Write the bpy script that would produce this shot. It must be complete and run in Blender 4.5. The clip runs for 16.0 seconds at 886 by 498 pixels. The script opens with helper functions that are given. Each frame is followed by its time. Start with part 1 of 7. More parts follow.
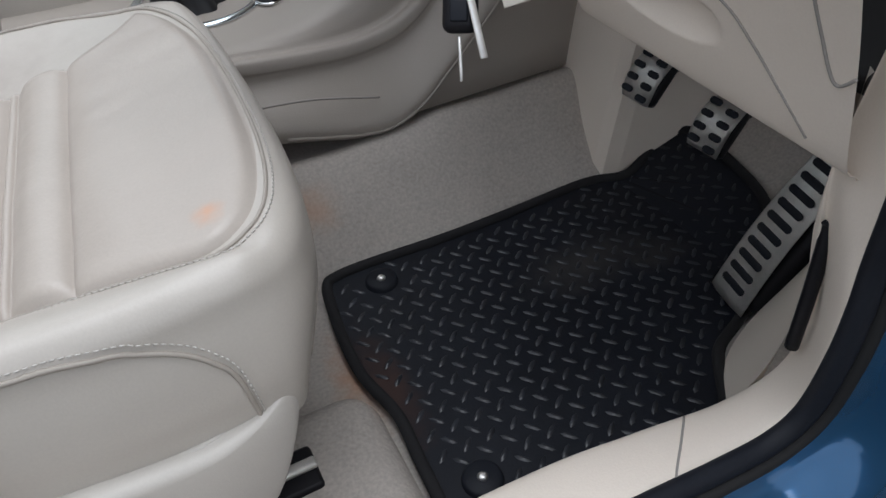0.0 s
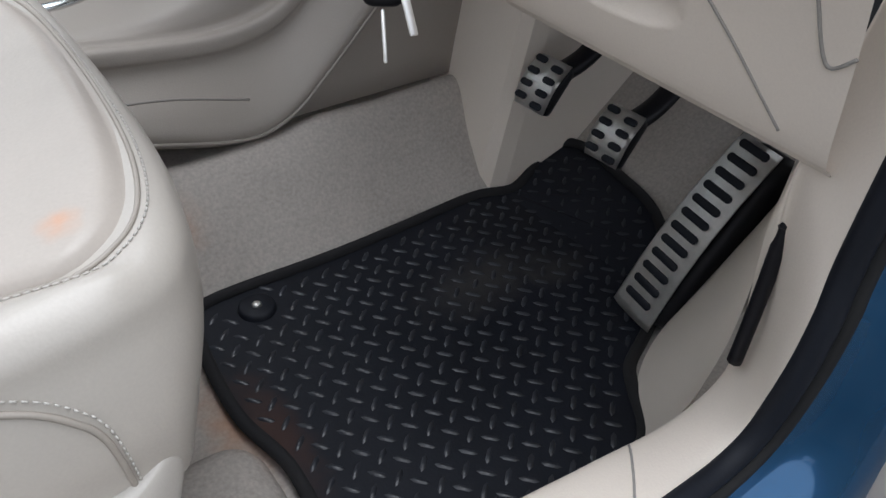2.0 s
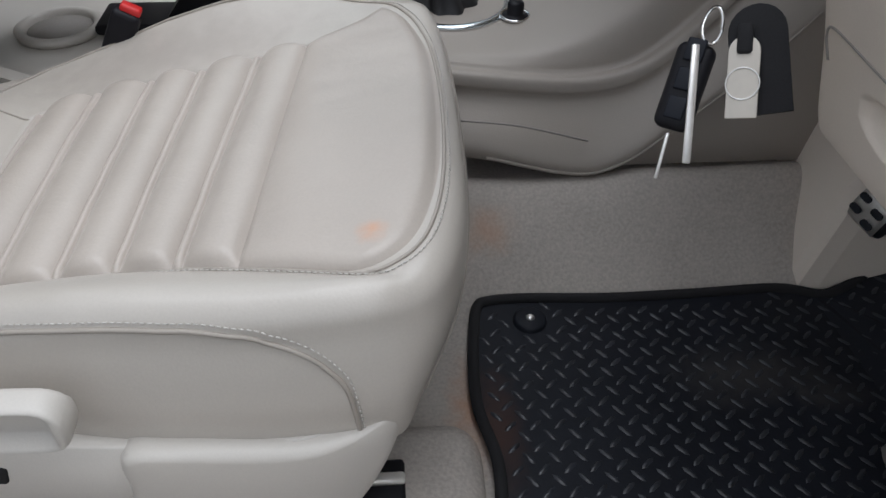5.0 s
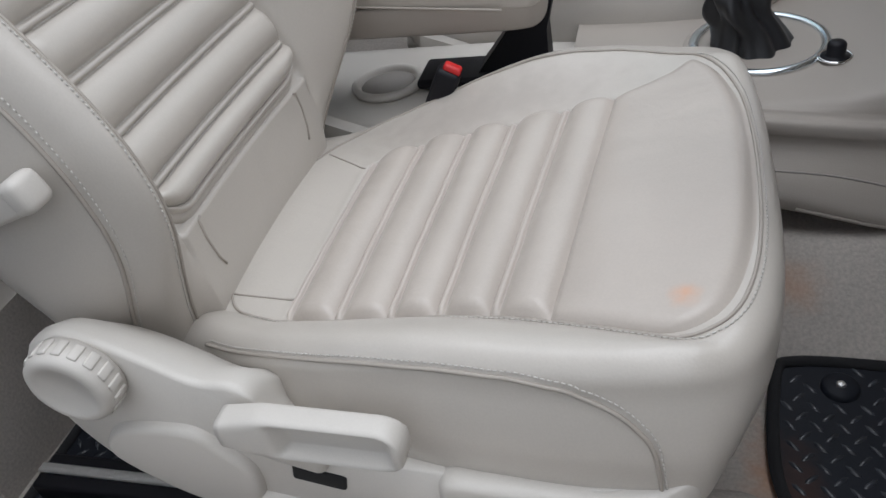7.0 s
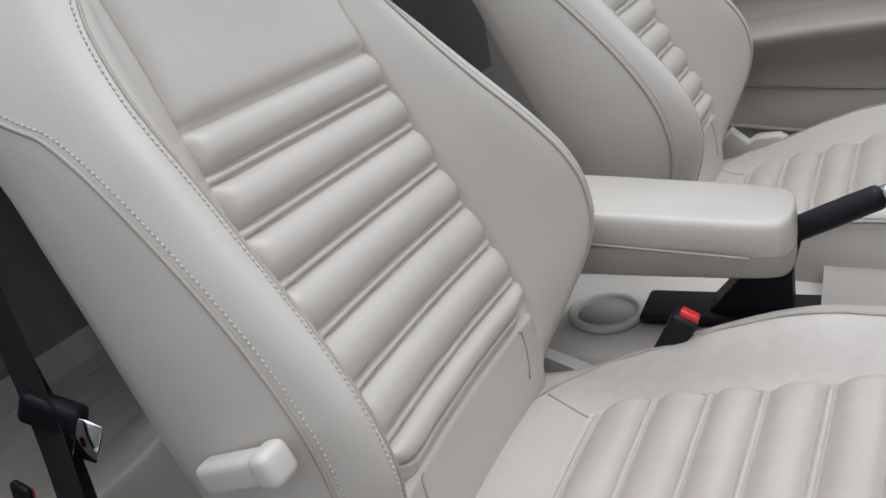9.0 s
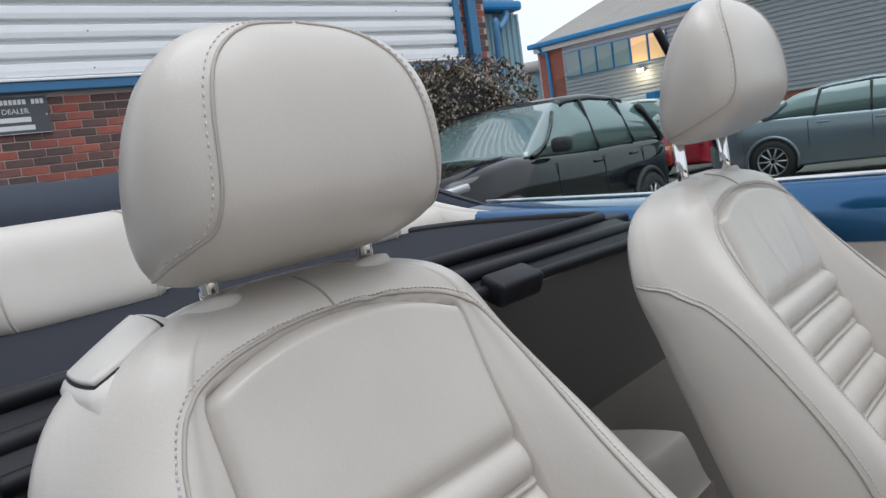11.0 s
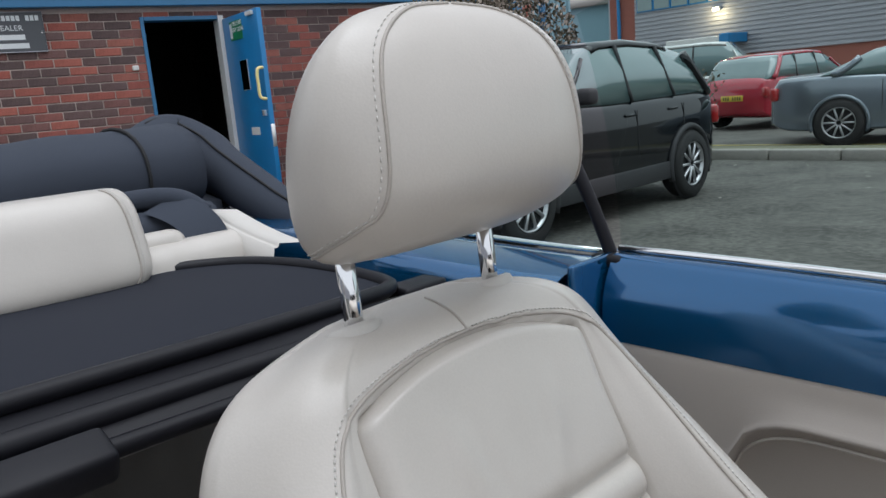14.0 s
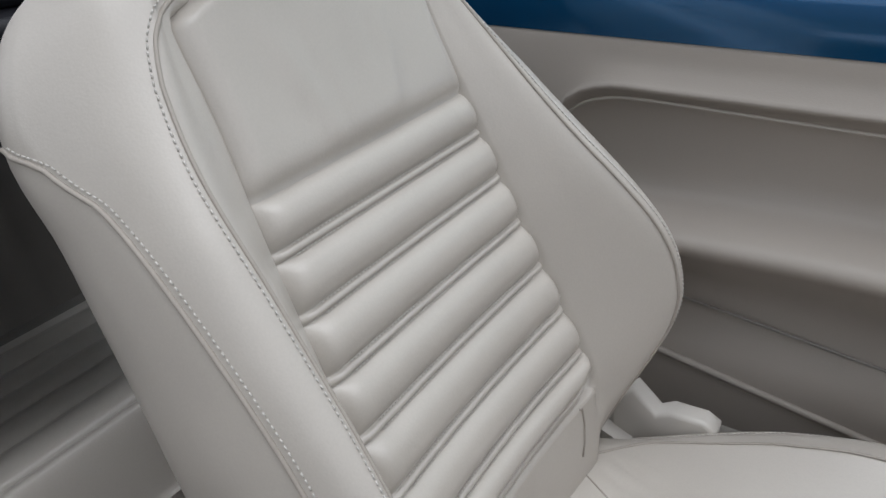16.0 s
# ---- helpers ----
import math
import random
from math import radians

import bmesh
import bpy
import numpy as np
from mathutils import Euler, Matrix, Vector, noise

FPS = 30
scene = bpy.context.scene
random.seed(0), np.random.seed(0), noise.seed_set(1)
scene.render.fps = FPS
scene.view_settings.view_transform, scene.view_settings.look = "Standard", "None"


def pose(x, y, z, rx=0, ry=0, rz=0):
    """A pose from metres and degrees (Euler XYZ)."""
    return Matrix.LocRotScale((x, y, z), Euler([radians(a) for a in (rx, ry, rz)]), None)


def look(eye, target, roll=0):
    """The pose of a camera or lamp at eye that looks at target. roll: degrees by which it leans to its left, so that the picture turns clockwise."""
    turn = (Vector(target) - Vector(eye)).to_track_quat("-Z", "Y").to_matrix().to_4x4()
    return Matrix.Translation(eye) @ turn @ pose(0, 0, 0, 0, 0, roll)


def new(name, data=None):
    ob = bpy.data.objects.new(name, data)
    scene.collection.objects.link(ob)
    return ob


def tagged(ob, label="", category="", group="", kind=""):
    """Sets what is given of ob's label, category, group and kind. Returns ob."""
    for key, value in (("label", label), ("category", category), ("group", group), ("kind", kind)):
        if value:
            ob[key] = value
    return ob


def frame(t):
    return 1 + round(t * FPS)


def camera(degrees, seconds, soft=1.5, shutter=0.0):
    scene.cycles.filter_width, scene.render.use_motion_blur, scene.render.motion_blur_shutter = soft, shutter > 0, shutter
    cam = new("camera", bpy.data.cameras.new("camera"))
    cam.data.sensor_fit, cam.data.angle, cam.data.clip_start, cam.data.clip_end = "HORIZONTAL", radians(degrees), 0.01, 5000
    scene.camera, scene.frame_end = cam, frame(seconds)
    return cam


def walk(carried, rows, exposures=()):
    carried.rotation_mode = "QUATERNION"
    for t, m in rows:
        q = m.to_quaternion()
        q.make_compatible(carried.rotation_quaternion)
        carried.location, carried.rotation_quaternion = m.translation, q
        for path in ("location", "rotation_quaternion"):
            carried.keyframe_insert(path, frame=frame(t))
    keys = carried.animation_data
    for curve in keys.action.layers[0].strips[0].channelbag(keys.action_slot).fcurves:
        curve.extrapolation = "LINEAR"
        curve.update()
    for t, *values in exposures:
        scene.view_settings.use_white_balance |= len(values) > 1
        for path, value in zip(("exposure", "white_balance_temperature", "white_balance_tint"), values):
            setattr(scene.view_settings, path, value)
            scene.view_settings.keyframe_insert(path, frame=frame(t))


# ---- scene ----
cam = camera(60.9, 16.0)
PATH = [
    (0, (0.416, -0.987, 0.885), (1.012, 0.383, -0.445), -4.8),
    (0.5, (0.451, -0.96, 0.866), (1.055, 0.325, -0.543), -4.4),
    (1, (0.45, -0.952, 0.853), (1.146, 0.279, -0.562), -2.1),
    (1.5, (0.422, -0.926, 0.831), (1.282, 0.259, -0.532), 1.9),
    (2, (0.399, -0.909, 0.825), (1.377, 0.277, -0.455), 4.4),
    (2.5, (0.37, -0.912, 0.849), (1.401, 0.31, -0.352), 5.7),
    (3, (0.352, -0.932, 0.872), (1.336, 0.377, -0.276), 6.1),
    (3.2, (0.35, -0.941, 0.88), (1.281, 0.412, -0.26), 5.9),
    (5.3, (0.46, -0.96, 0.916), (0.453, 0.503, -0.448), -0.8),
    (5.5, (0.463, -0.961, 0.917), (0.371, 0.486, -0.461), -2.3),
    (6, (0.46, -0.97, 0.933), (0.179, 0.465, -0.432), -6.7),
    (6.5, (0.447, -0.971, 0.943), (0.014, 0.478, -0.366), -10.3),
    (7, (0.418, -0.965, 0.952), (-0.14, 0.513, -0.275), -12.4),
    (7.5, (0.398, -0.951, 0.96), (-0.271, 0.561, -0.166), -13.6),
    (8, (0.373, -0.933, 0.972), (-0.396, 0.61, -0.041), -13.8),
    (8.5, (0.361, -0.92, 0.991), (-0.506, 0.638, 0.084), -13.6),
    (9, (0.338, -0.904, 1.009), (-0.625, 0.67, 0.238), -13.0),
    (9.5, (0.307, -0.877, 1.033), (-0.745, 0.703, 0.404), -11.8),
    (10, (0.287, -0.857, 1.059), (-0.848, 0.72, 0.582), -10.6),
    (10.2, (0.282, -0.849, 1.074), (-0.885, 0.721, 0.658), -9.9),
    (12.3, (0.308, -0.292, 1.28), (-1.186, 1.032, 1.166), -7.3),
    (12.5, (0.301, -0.195, 1.283), (-1.2, 1.121, 1.172), -7.3),
    (13, (0.314, -0.082, 1.293), (-1.181, 1.236, 1.128), -6.9),
    (13.5, (0.328, -0.066, 1.285), (-1.144, 1.26, 1.017), -5.9),
    (14, (0.326, -0.063, 1.259), (-1.097, 1.281, 0.85), -4.8),
    (14.5, (0.333, -0.062, 1.234), (-1.01, 1.302, 0.656), -4.1),
    (15, (0.337, -0.064, 1.198), (-0.909, 1.314, 0.456), -3.7),
    (15.5, (0.338, -0.077, 1.163), (-0.794, 1.33, 0.303), -3.8),
    (16, (0.339, -0.091, 1.132), (-0.652, 1.345, 0.154), -3.2),
]
walk(cam, [(t, look(eye, target, roll)) for t, eye, target, roll in PATH], exposures=[(0, 0.05, 5930, 10), (1, 0.22, 5930, 10), (2.5, 0.38, 5930, 10), (3.2, 0.30, 5930, 10), (5.5, -0.1, 5930, 10), (7, -0.05, 5930, 10), (8, 0.0, 5930, 10), (9, 0.08, 5930, 10), (10, 0.12, 5930, 10), (12.3, 0.06, 5870, 10), (13.5, 0.06, 5870, 10), (14.5, 0.0, 5870, 10), (16, -0.08, 5980, 10)])

# ---- world and light ----
world = bpy.data.worlds.new("overcast_sky")
scene.world = world
world.use_nodes = True
wn, wl = world.node_tree.nodes, world.node_tree.links
sky = wn.new("ShaderNodeTexSky")
sky.sky_type, sky.sun_disc, sky.sun_elevation, sky.sun_rotation = "NISHITA", False, radians(79), radians(310)
sky.dust_density, sky.air_density = 4.0, 1.0
soften = wn.new("ShaderNodeHueSaturation")
soften.inputs["Saturation"].default_value = 0.12
wl.new(sky.outputs[0], soften.inputs["Color"])
cloud = wn.new("ShaderNodeTexNoise")
cloud.inputs["Scale"].default_value = 2.2
veil = wn.new("ShaderNodeMix")
veil.data_type = "RGBA"
veil.inputs[0].default_value = 0.65
wl.new(soften.outputs[0], veil.inputs[6])
ramp = wn.new("ShaderNodeValToRGB")
ramp.color_ramp.elements[0].color = (6.8, 6.8, 6.75, 1)
ramp.color_ramp.elements[1].color = (9.0, 8.9, 8.75, 1)
wl.new(cloud.outputs[0], ramp.inputs[0])
wl.new(ramp.outputs[0], veil.inputs[7])
wl.new(veil.outputs[2], wn["Background"].inputs[0])
wn["Background"].inputs[1].default_value = 0.142
sun = new("sun", bpy.data.lights.new("sun", "SUN"))
sun.data.energy, sun.data.angle, sun.data.color = 1.4, radians(55), (1.0, 0.97, 0.93)
sun.matrix_world = look((1.05, 0.1, 3.3), (0, 0, 0))


# ---- material helper ----
def material(name, color, rough=0.5, metal=0.0, fine=(300.0, 0.1), coarse=(4.0, 0.1), bump=0.0, coat=0.0, spec=0.5, grain="noise", crease=0.0, spots=()):
    """Principled surface: colour varied at two scales, a fine bump, roughness variation."""
    m = bpy.data.materials.new(name)
    m.use_nodes = True
    n, l = m.node_tree.nodes, m.node_tree.links
    p = n["Principled BSDF"]
    p.inputs["Metallic"].default_value = metal
    p.inputs["Coat Weight"].default_value = coat
    p.inputs["Coat Roughness"].default_value = 0.06
    p.inputs["Specular IOR Level"].default_value = spec
    co = n.new("ShaderNodeTexCoord")
    big, small = n.new("ShaderNodeTexNoise"), n.new("ShaderNodeTexNoise")
    big.inputs["Scale"].default_value, big.inputs["Detail"].default_value = coarse[0], 4
    small.inputs["Scale"].default_value, small.inputs["Detail"].default_value = fine[0], 2
    add = n.new("ShaderNodeMath")
    add.operation = "MULTIPLY_ADD"
    add.inputs[1].default_value = coarse[1] * 2
    add2 = n.new("ShaderNodeMath")
    add2.operation = "MULTIPLY_ADD"
    add2.inputs[1].default_value = fine[1] * 2
    add2.inputs[2].default_value = 1 - coarse[1] - fine[1]
    for t in (big, small):
        l.new(co.outputs["Object"], t.inputs["Vector"])
    l.new(small.outputs[0], add2.inputs[0])
    l.new(big.outputs[0], add.inputs[0])
    l.new(add2.outputs[0], add.inputs[2])
    vec = n.new("ShaderNodeVectorMath")
    vec.operation = "SCALE"
    vec.inputs[0].default_value = color
    l.new(add.outputs[0], vec.inputs["Scale"])
    paint = vec.outputs[0]
    for at, size, tint, weight in spots:
        # a soft spot of another colour with a ragged edge
        sub = n.new("ShaderNodeVectorMath")
        sub.operation = "SUBTRACT"
        sub.inputs[1].default_value = at
        l.new(co.outputs["Object"], sub.inputs[0])
        div = n.new("ShaderNodeVectorMath")
        div.operation = "DIVIDE"
        div.inputs[1].default_value = size
        l.new(sub.outputs[0], div.inputs[0])
        dist = n.new("ShaderNodeVectorMath")
        dist.operation = "LENGTH"
        l.new(div.outputs[0], dist.inputs[0])
        rag = n.new("ShaderNodeTexNoise")
        rag.inputs["Scale"].default_value = 55
        l.new(co.outputs["Object"], rag.inputs["Vector"])
        sumd = n.new("ShaderNodeMath")
        sumd.operation = "MULTIPLY_ADD"
        sumd.inputs[1].default_value = 0.8
        l.new(rag.outputs[0], sumd.inputs[0])
        l.new(dist.outputs["Value"], sumd.inputs[2])
        fade = n.new("ShaderNodeMapRange")
        fade.interpolation_type = "SMOOTHSTEP"
        for k, val in ((1, 0.4), (2, 1.5), (3, weight), (4, 0.0)):
            fade.inputs[k].default_value = val
        l.new(sumd.outputs[0], fade.inputs[0])
        mixc = n.new("ShaderNodeMix")
        mixc.data_type = "RGBA"
        l.new(fade.outputs[0], mixc.inputs[0])
        l.new(paint, mixc.inputs[6])
        mixc.inputs[7].default_value = (*tint, 1)
        paint = mixc.outputs[2]
    l.new(paint, p.inputs["Base Color"])
    ro = n.new("ShaderNodeMath")
    ro.operation = "MULTIPLY_ADD"
    ro.inputs[1].default_value, ro.inputs[2].default_value = rough * 0.3, rough * 0.85
    l.new(big.outputs[0], ro.inputs[0])
    l.new(ro.outputs[0], p.inputs["Roughness"])
    if bump:
        b = n.new("ShaderNodeBump")
        b.inputs["Strength"].default_value = min(1.0, bump)
        b.inputs["Distance"].default_value = 0.0006 if fine[0] > 150 else 0.004
        if grain == "cells":
            v = n.new("ShaderNodeTexVoronoi")
            v.inputs["Scale"].default_value = fine[0]
            l.new(co.outputs["Object"], v.inputs["Vector"])
            l.new(v.outputs["Distance"], b.inputs["Height"])
        else:
            l.new(small.outputs[0], b.inputs["Height"])
        l.new(b.outputs[0], p.inputs["Normal"])
        if crease:
            wr = n.new("ShaderNodeTexNoise")
            wr.inputs["Scale"].default_value, wr.inputs["Detail"].default_value, wr.inputs["Distortion"].default_value = 26, 5, 0.8
            l.new(co.outputs["Object"], wr.inputs["Vector"])
            b2 = n.new("ShaderNodeBump")
            b2.inputs["Strength"].default_value, b2.inputs["Distance"].default_value = crease, 0.006
            l.new(wr.outputs[0], b2.inputs["Height"])
            l.new(b2.outputs[0], b.inputs["Normal"])
    return m


def glass(name, color=(0.9, 0.95, 0.93), rough=0.0, clear=0.9):
    """Thin pane: mostly straight through, with a gloss over it."""
    m = bpy.data.materials.new(name)
    m.use_nodes = True
    n, l = m.node_tree.nodes, m.node_tree.links
    t, g, mix, fr = n.new("ShaderNodeBsdfTransparent"), n.new("ShaderNodeBsdfGlossy"), n.new("ShaderNodeMixShader"), n.new("ShaderNodeFresnel")
    t.inputs[0].default_value = (*color, 1)
    g.inputs["Roughness"].default_value = rough
    fr.inputs[0].default_value = 1.22
    l.new(fr.outputs[0], mix.inputs[0])
    l.new(t.outputs[0], mix.inputs[1])
    l.new(g.outputs[0], mix.inputs[2])
    l.new(mix.outputs[0], n["Material Output"].inputs[0])
    return m


def glow(name, color, strength):
    m = bpy.data.materials.new(name)
    m.use_nodes = True
    p = m.node_tree.nodes["Principled BSDF"]
    p.inputs["Base Color"].default_value = (*color, 1)
    p.inputs["Emission Color"].default_value = (*color, 1)
    p.inputs["Emission Strength"].default_value = strength
    return m


M_LEATHER = material("cream_leather", (0.488, 0.454, 0.410), 0.30, fine=(520, 0.05), coarse=(7, 0.10), bump=0.09, grain="cells", crease=0.06, spec=0.65)
# cream leather with the far bolster's shade painted on as a brown patch
M_SHADEDLEATHER = material("bolster_shaded_cream_leather", (0.488, 0.454, 0.410), 0.30, fine=(520, 0.05), coarse=(7, 0.10), bump=0.09, grain="cells", crease=0.06, spec=0.65, spots=[((0.20, 0.160, 0.55), (0.26, 0.060, 0.10), (0.33, 0.29, 0.26), 0.6)])
M_WORN = material("worn_cream_leather", (0.485, 0.440, 0.395), 0.30, fine=(420, 0.05), coarse=(9, 0.12), bump=0.10, grain="cells", crease=0.15)
M_STAINED = material("stained_cream_leather", (0.47, 0.424, 0.38), 0.30, fine=(420, 0.05), coarse=(9, 0.12), bump=0.10, grain="cells", crease=0.15, spots=[((0.434, -0.196, 0.563), (0.016, 0.020, 0.03), (0.70, 0.28, 0.10), 1.0), ((0.33, -0.40, 0.57), (0.14, 0.12, 0.2), (0.40, 0.31, 0.25), 0.35)])
M_STITCH = material("stitch_thread", (0.57, 0.545, 0.51), 0.8, fine=(900, 0.1))
M_SEAM = material("seam_piping", (0.37, 0.335, 0.295), 0.5, fine=(500, 0.08))
# one beige plastic in two tones: lightened where lit, darkened where shaded
M_LITBEIGE = material("lit_beige_plastic", (0.76, 0.685, 0.605), 0.46, fine=(650, 0.04), coarse=(5, 0.05), bump=0.25)
M_SHADEDBEIGE = material("beige_plastic", (0.36, 0.325, 0.288), 0.46, fine=(650, 0.04), coarse=(5, 0.04), bump=0.25)
M_PALEPLASTIC = material("pale_beige_plastic", (0.54, 0.512, 0.472), 0.42, fine=(650, 0.04), coarse=(5, 0.04), bump=0.2)
# two warm orange spots beside the mat and the tunnel
M_CARPET = material("beige_carpet", (0.445, 0.41, 0.375), 0.95, fine=(260, 0.28), coarse=(11, 0.16), bump=0.9, spec=0.1, spots=[((0.522, -0.49, 0.275), (0.030, 0.085, 0.05), (0.50, 0.26, 0.14), 0.6), ((0.560, -0.285, 0.34), (0.040, 0.030, 0.05), (0.50, 0.30, 0.19), 0.5)])
# grey dust scuffs, and a reddish spot along the rear edge
M_RUBBER = material("black_rubber", (0.010, 0.012, 0.018), 0.55, fine=(400, 0.2), coarse=(9, 0.45), bump=0.2, spec=0.25, spots=[((0.82, -0.47, 0.283), (0.10, 0.05, 0.05), (0.075, 0.070, 0.066), 0.45), ((0.90, -0.50, 0.29), (0.05, 0.03, 0.05), (0.08, 0.075, 0.07), 0.4), ((0.545, -0.52, 0.283), (0.03, 0.10, 0.05), (0.06, 0.028, 0.02), 0.7)])
# lighter than the mat rubber: part of the tread's glint is in the colour
M_TREAD = material("black_rubber_tread", (0.022, 0.025, 0.033), 0.30, fine=(400, 0.2), coarse=(14, 0.5), bump=0.1, spec=0.55)
M_BINDING = material("black_fabric_binding", (0.012, 0.012, 0.014), 0.9, fine=(700, 0.3), bump=0.5)
M_BLACK = material("black_plastic", (0.009, 0.009, 0.012), 0.45, fine=(500, 0.1), bump=0.1, spec=0.22)
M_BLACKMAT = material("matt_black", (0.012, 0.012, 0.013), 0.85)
M_STEEL = material("brushed_steel", (0.82, 0.81, 0.79), 0.36, metal=0.7, fine=(200, 0.1), coarse=(20, 0.15))
M_PALESTEEL = material("pale_satin_steel", (0.62, 0.58, 0.52), 0.55, metal=0.2, fine=(200, 0.05), coarse=(30, 0.08))
M_SATIN = material("satin_chrome", (0.74, 0.80, 0.84), 0.22, metal=1.0, coarse=(5, 0.03), fine=(50, 0.01))
M_CHROME = material("chrome", (0.78, 0.78, 0.78), 0.08, metal=1.0, coarse=(5, 0.03), fine=(50, 0.01))
M_BLUE = material("blue_metallic_paint", (0.006, 0.088, 0.225), 0.14, metal=0.55, fine=(2500, 0.06), coarse=(3, 0.04), coat=1.0)
M_NAVY = material("navy_canvas", (0.043, 0.050, 0.066), 0.9, fine=(900, 0.2), coarse=(3, 0.12), bump=0.5, spec=0.2)
M_NET = material("black_mesh_cloth", (0.017, 0.019, 0.027), 0.85, fine=(1500, 0.3), coarse=(2, 0.15), bump=0.4, spec=0.2)
M_RED = material("red_plastic", (0.55, 0.02, 0.02), 0.4)
M_GLASS = glass("clear_glass", (0.74, 0.84, 0.82))
# opaque panes; the teal base colour carries the reflected sky
M_DARKGLASS = material("sky_tinted_window_glass", (0.13, 0.20, 0.20), 0.04, spec=1.0, coat=1.0)
M_FELT = material("grey_shadow_trim", (0.30, 0.28, 0.26), 0.8, fine=(300, 0.1))


# ---- mesh helpers ----
def part(name, bm, mat, parent=None, label="", smooth=True, kind=""):
    """Links a bmesh as one mesh object under a thing or a part."""
    me = bpy.data.meshes.new(name)
    bm.to_mesh(me)
    bm.free()
    for m in mat if isinstance(mat, (list, tuple)) else (mat,):
        me.materials.append(m)
    if smooth:
        me.shade_smooth()
    ob = new(name, me)
    if parent:
        ob.parent = parent
    return tagged(ob, label, kind=kind)


def thing(name, label, category, group="", kind="", at=(0, 0, 0)):
    ob = new(name)
    ob.empty_display_size = 0.1
    ob.location = at
    return tagged(ob, label, category, group, kind)


def sheet(p, close_u=False, close_v=False, bm=None):
    """A surface from an array of points, rows by columns."""
    p = np.asarray(p, float)
    bm = bm or bmesh.new()
    nu, nv = p.shape[:2]
    vs = [[bm.verts.new(p[i, j]) for j in range(nv)] for i in range(nu)]
    for i in range(nu if close_u else nu - 1):
        for j in range(nv if close_v else nv - 1):
            a, b, c, d = vs[i][j], vs[(i + 1) % nu][j], vs[(i + 1) % nu][(j + 1) % nv], vs[i][(j + 1) % nv]
            bm.faces.new((a, b, c, d))
    return bm


def loft(rings, caps=True, bm=None):
    """A closed skin through rings of equally many points."""
    bm = bm or bmesh.new()
    rows = [[bm.verts.new(q) for q in r] for r in rings]
    for a, b in zip(rows, rows[1:]):
        for j in range(len(a)):
            k = (j + 1) % len(a)
            bm.faces.new((a[j], a[k], b[k], b[j]))
    if caps:
        bm.faces.new(rows[0][::-1])
        bm.faces.new(rows[-1])
    bmesh.ops.recalc_face_normals(bm, faces=bm.faces)
    return bm


def curve(points, n=8, closed=False):
    """Catmull-Rom through points."""
    p = np.asarray(points, float)
    m = len(p)
    out = []
    for i in range(m if closed else m - 1):
        a, b, c, d = (p[(i + k) % m] if closed else p[min(max(i + k, 0), m - 1)] for k in (-1, 0, 1, 2))
        for s in np.linspace(0, 1, n, endpoint=False):
            out.append(0.5 * (2 * b + (c - a) * s + (2 * a - 5 * b + 4 * c - d) * s * s + (3 * b - a - 3 * c + d) * s**3))
    if not closed:
        out.append(p[-1])
    return np.array(out)


def tube(points, r, seg=8, closed=False, bm=None, flat=1.0):
    """A tube along points; r a number or one per point."""
    p = np.asarray(points, float)
    n = len(p)
    rs = np.broadcast_to(np.asarray(r, float), (n,))
    t = np.gradient(p, axis=0) if not closed else np.roll(p, -1, 0) - np.roll(p, 1, 0)
    t /= np.linalg.norm(t, axis=1)[:, None] + 1e-12
    up = np.array([0, 0, 1.0]) if abs(t[0][2]) < 0.9 else np.array([1.0, 0, 0])
    rings = []
    for i in range(n):
        a = np.cross(t[i], up)
        a /= np.linalg.norm(a) + 1e-12
        b = np.cross(a, t[i])
        up = b
        rings.append([p[i] + rs[i] * (np.cos(k) * a + flat * np.sin(k) * b) for k in np.linspace(0, 2 * np.pi, seg, endpoint=False)])
    if closed:
        return sheet(np.array(rings), True, True, bm)
    return loft(rings, True, bm)


def rbox(size, at=(0, 0, 0), bevel=0.01, seg=3, turn=None, bm=None):
    """A box with rounded edges."""
    b2 = bmesh.new()
    bmesh.ops.create_cube(b2, size=1)
    bmesh.ops.scale(b2, vec=size, verts=b2.verts)
    if bevel:
        bmesh.ops.bevel(b2, geom=list(b2.edges), offset=min(bevel, min(size) * 0.49), segments=seg, affect="EDGES", profile=0.5)
    if turn:
        bmesh.ops.rotate(b2, matrix=Euler([radians(a) for a in turn]).to_matrix(), verts=b2.verts)
    bmesh.ops.translate(b2, vec=at, verts=b2.verts)
    return merge(bm, b2)


def merge(bm, other):
    if bm is None:
        return other
    me = bpy.data.meshes.new("tmp")
    other.to_mesh(me)
    other.free()
    bm.from_mesh(me)
    bpy.data.meshes.remove(me)
    return bm


def prism(poly, lo, hi, axis=2, bevel=0.0, seg=2, bm=None):
    """A slab: a flat outline pushed from lo to hi along an axis (the outline's two numbers are the other axes, in order)."""
    b2 = bmesh.new()

    def put(q, h):
        c = list(q)
        c.insert(axis, h)
        return b2.verts.new(c)

    a, b = [put(q, lo) for q in poly], [put(q, hi) for q in poly]
    n = len(poly)
    f0, f1 = b2.faces.new(a), b2.faces.new(b[::-1])
    for i in range(n):
        b2.faces.new((a[i], b[i], b[(i + 1) % n], a[(i + 1) % n]))
    bmesh.ops.recalc_face_normals(b2, faces=b2.faces)
    if bevel:
        rim = [e for e in b2.edges if (e.verts[0] in a) == (e.verts[1] in a)]
        bmesh.ops.bevel(b2, geom=rim, offset=bevel, segments=seg, affect="EDGES", profile=0.5)
    return merge(bm, b2)


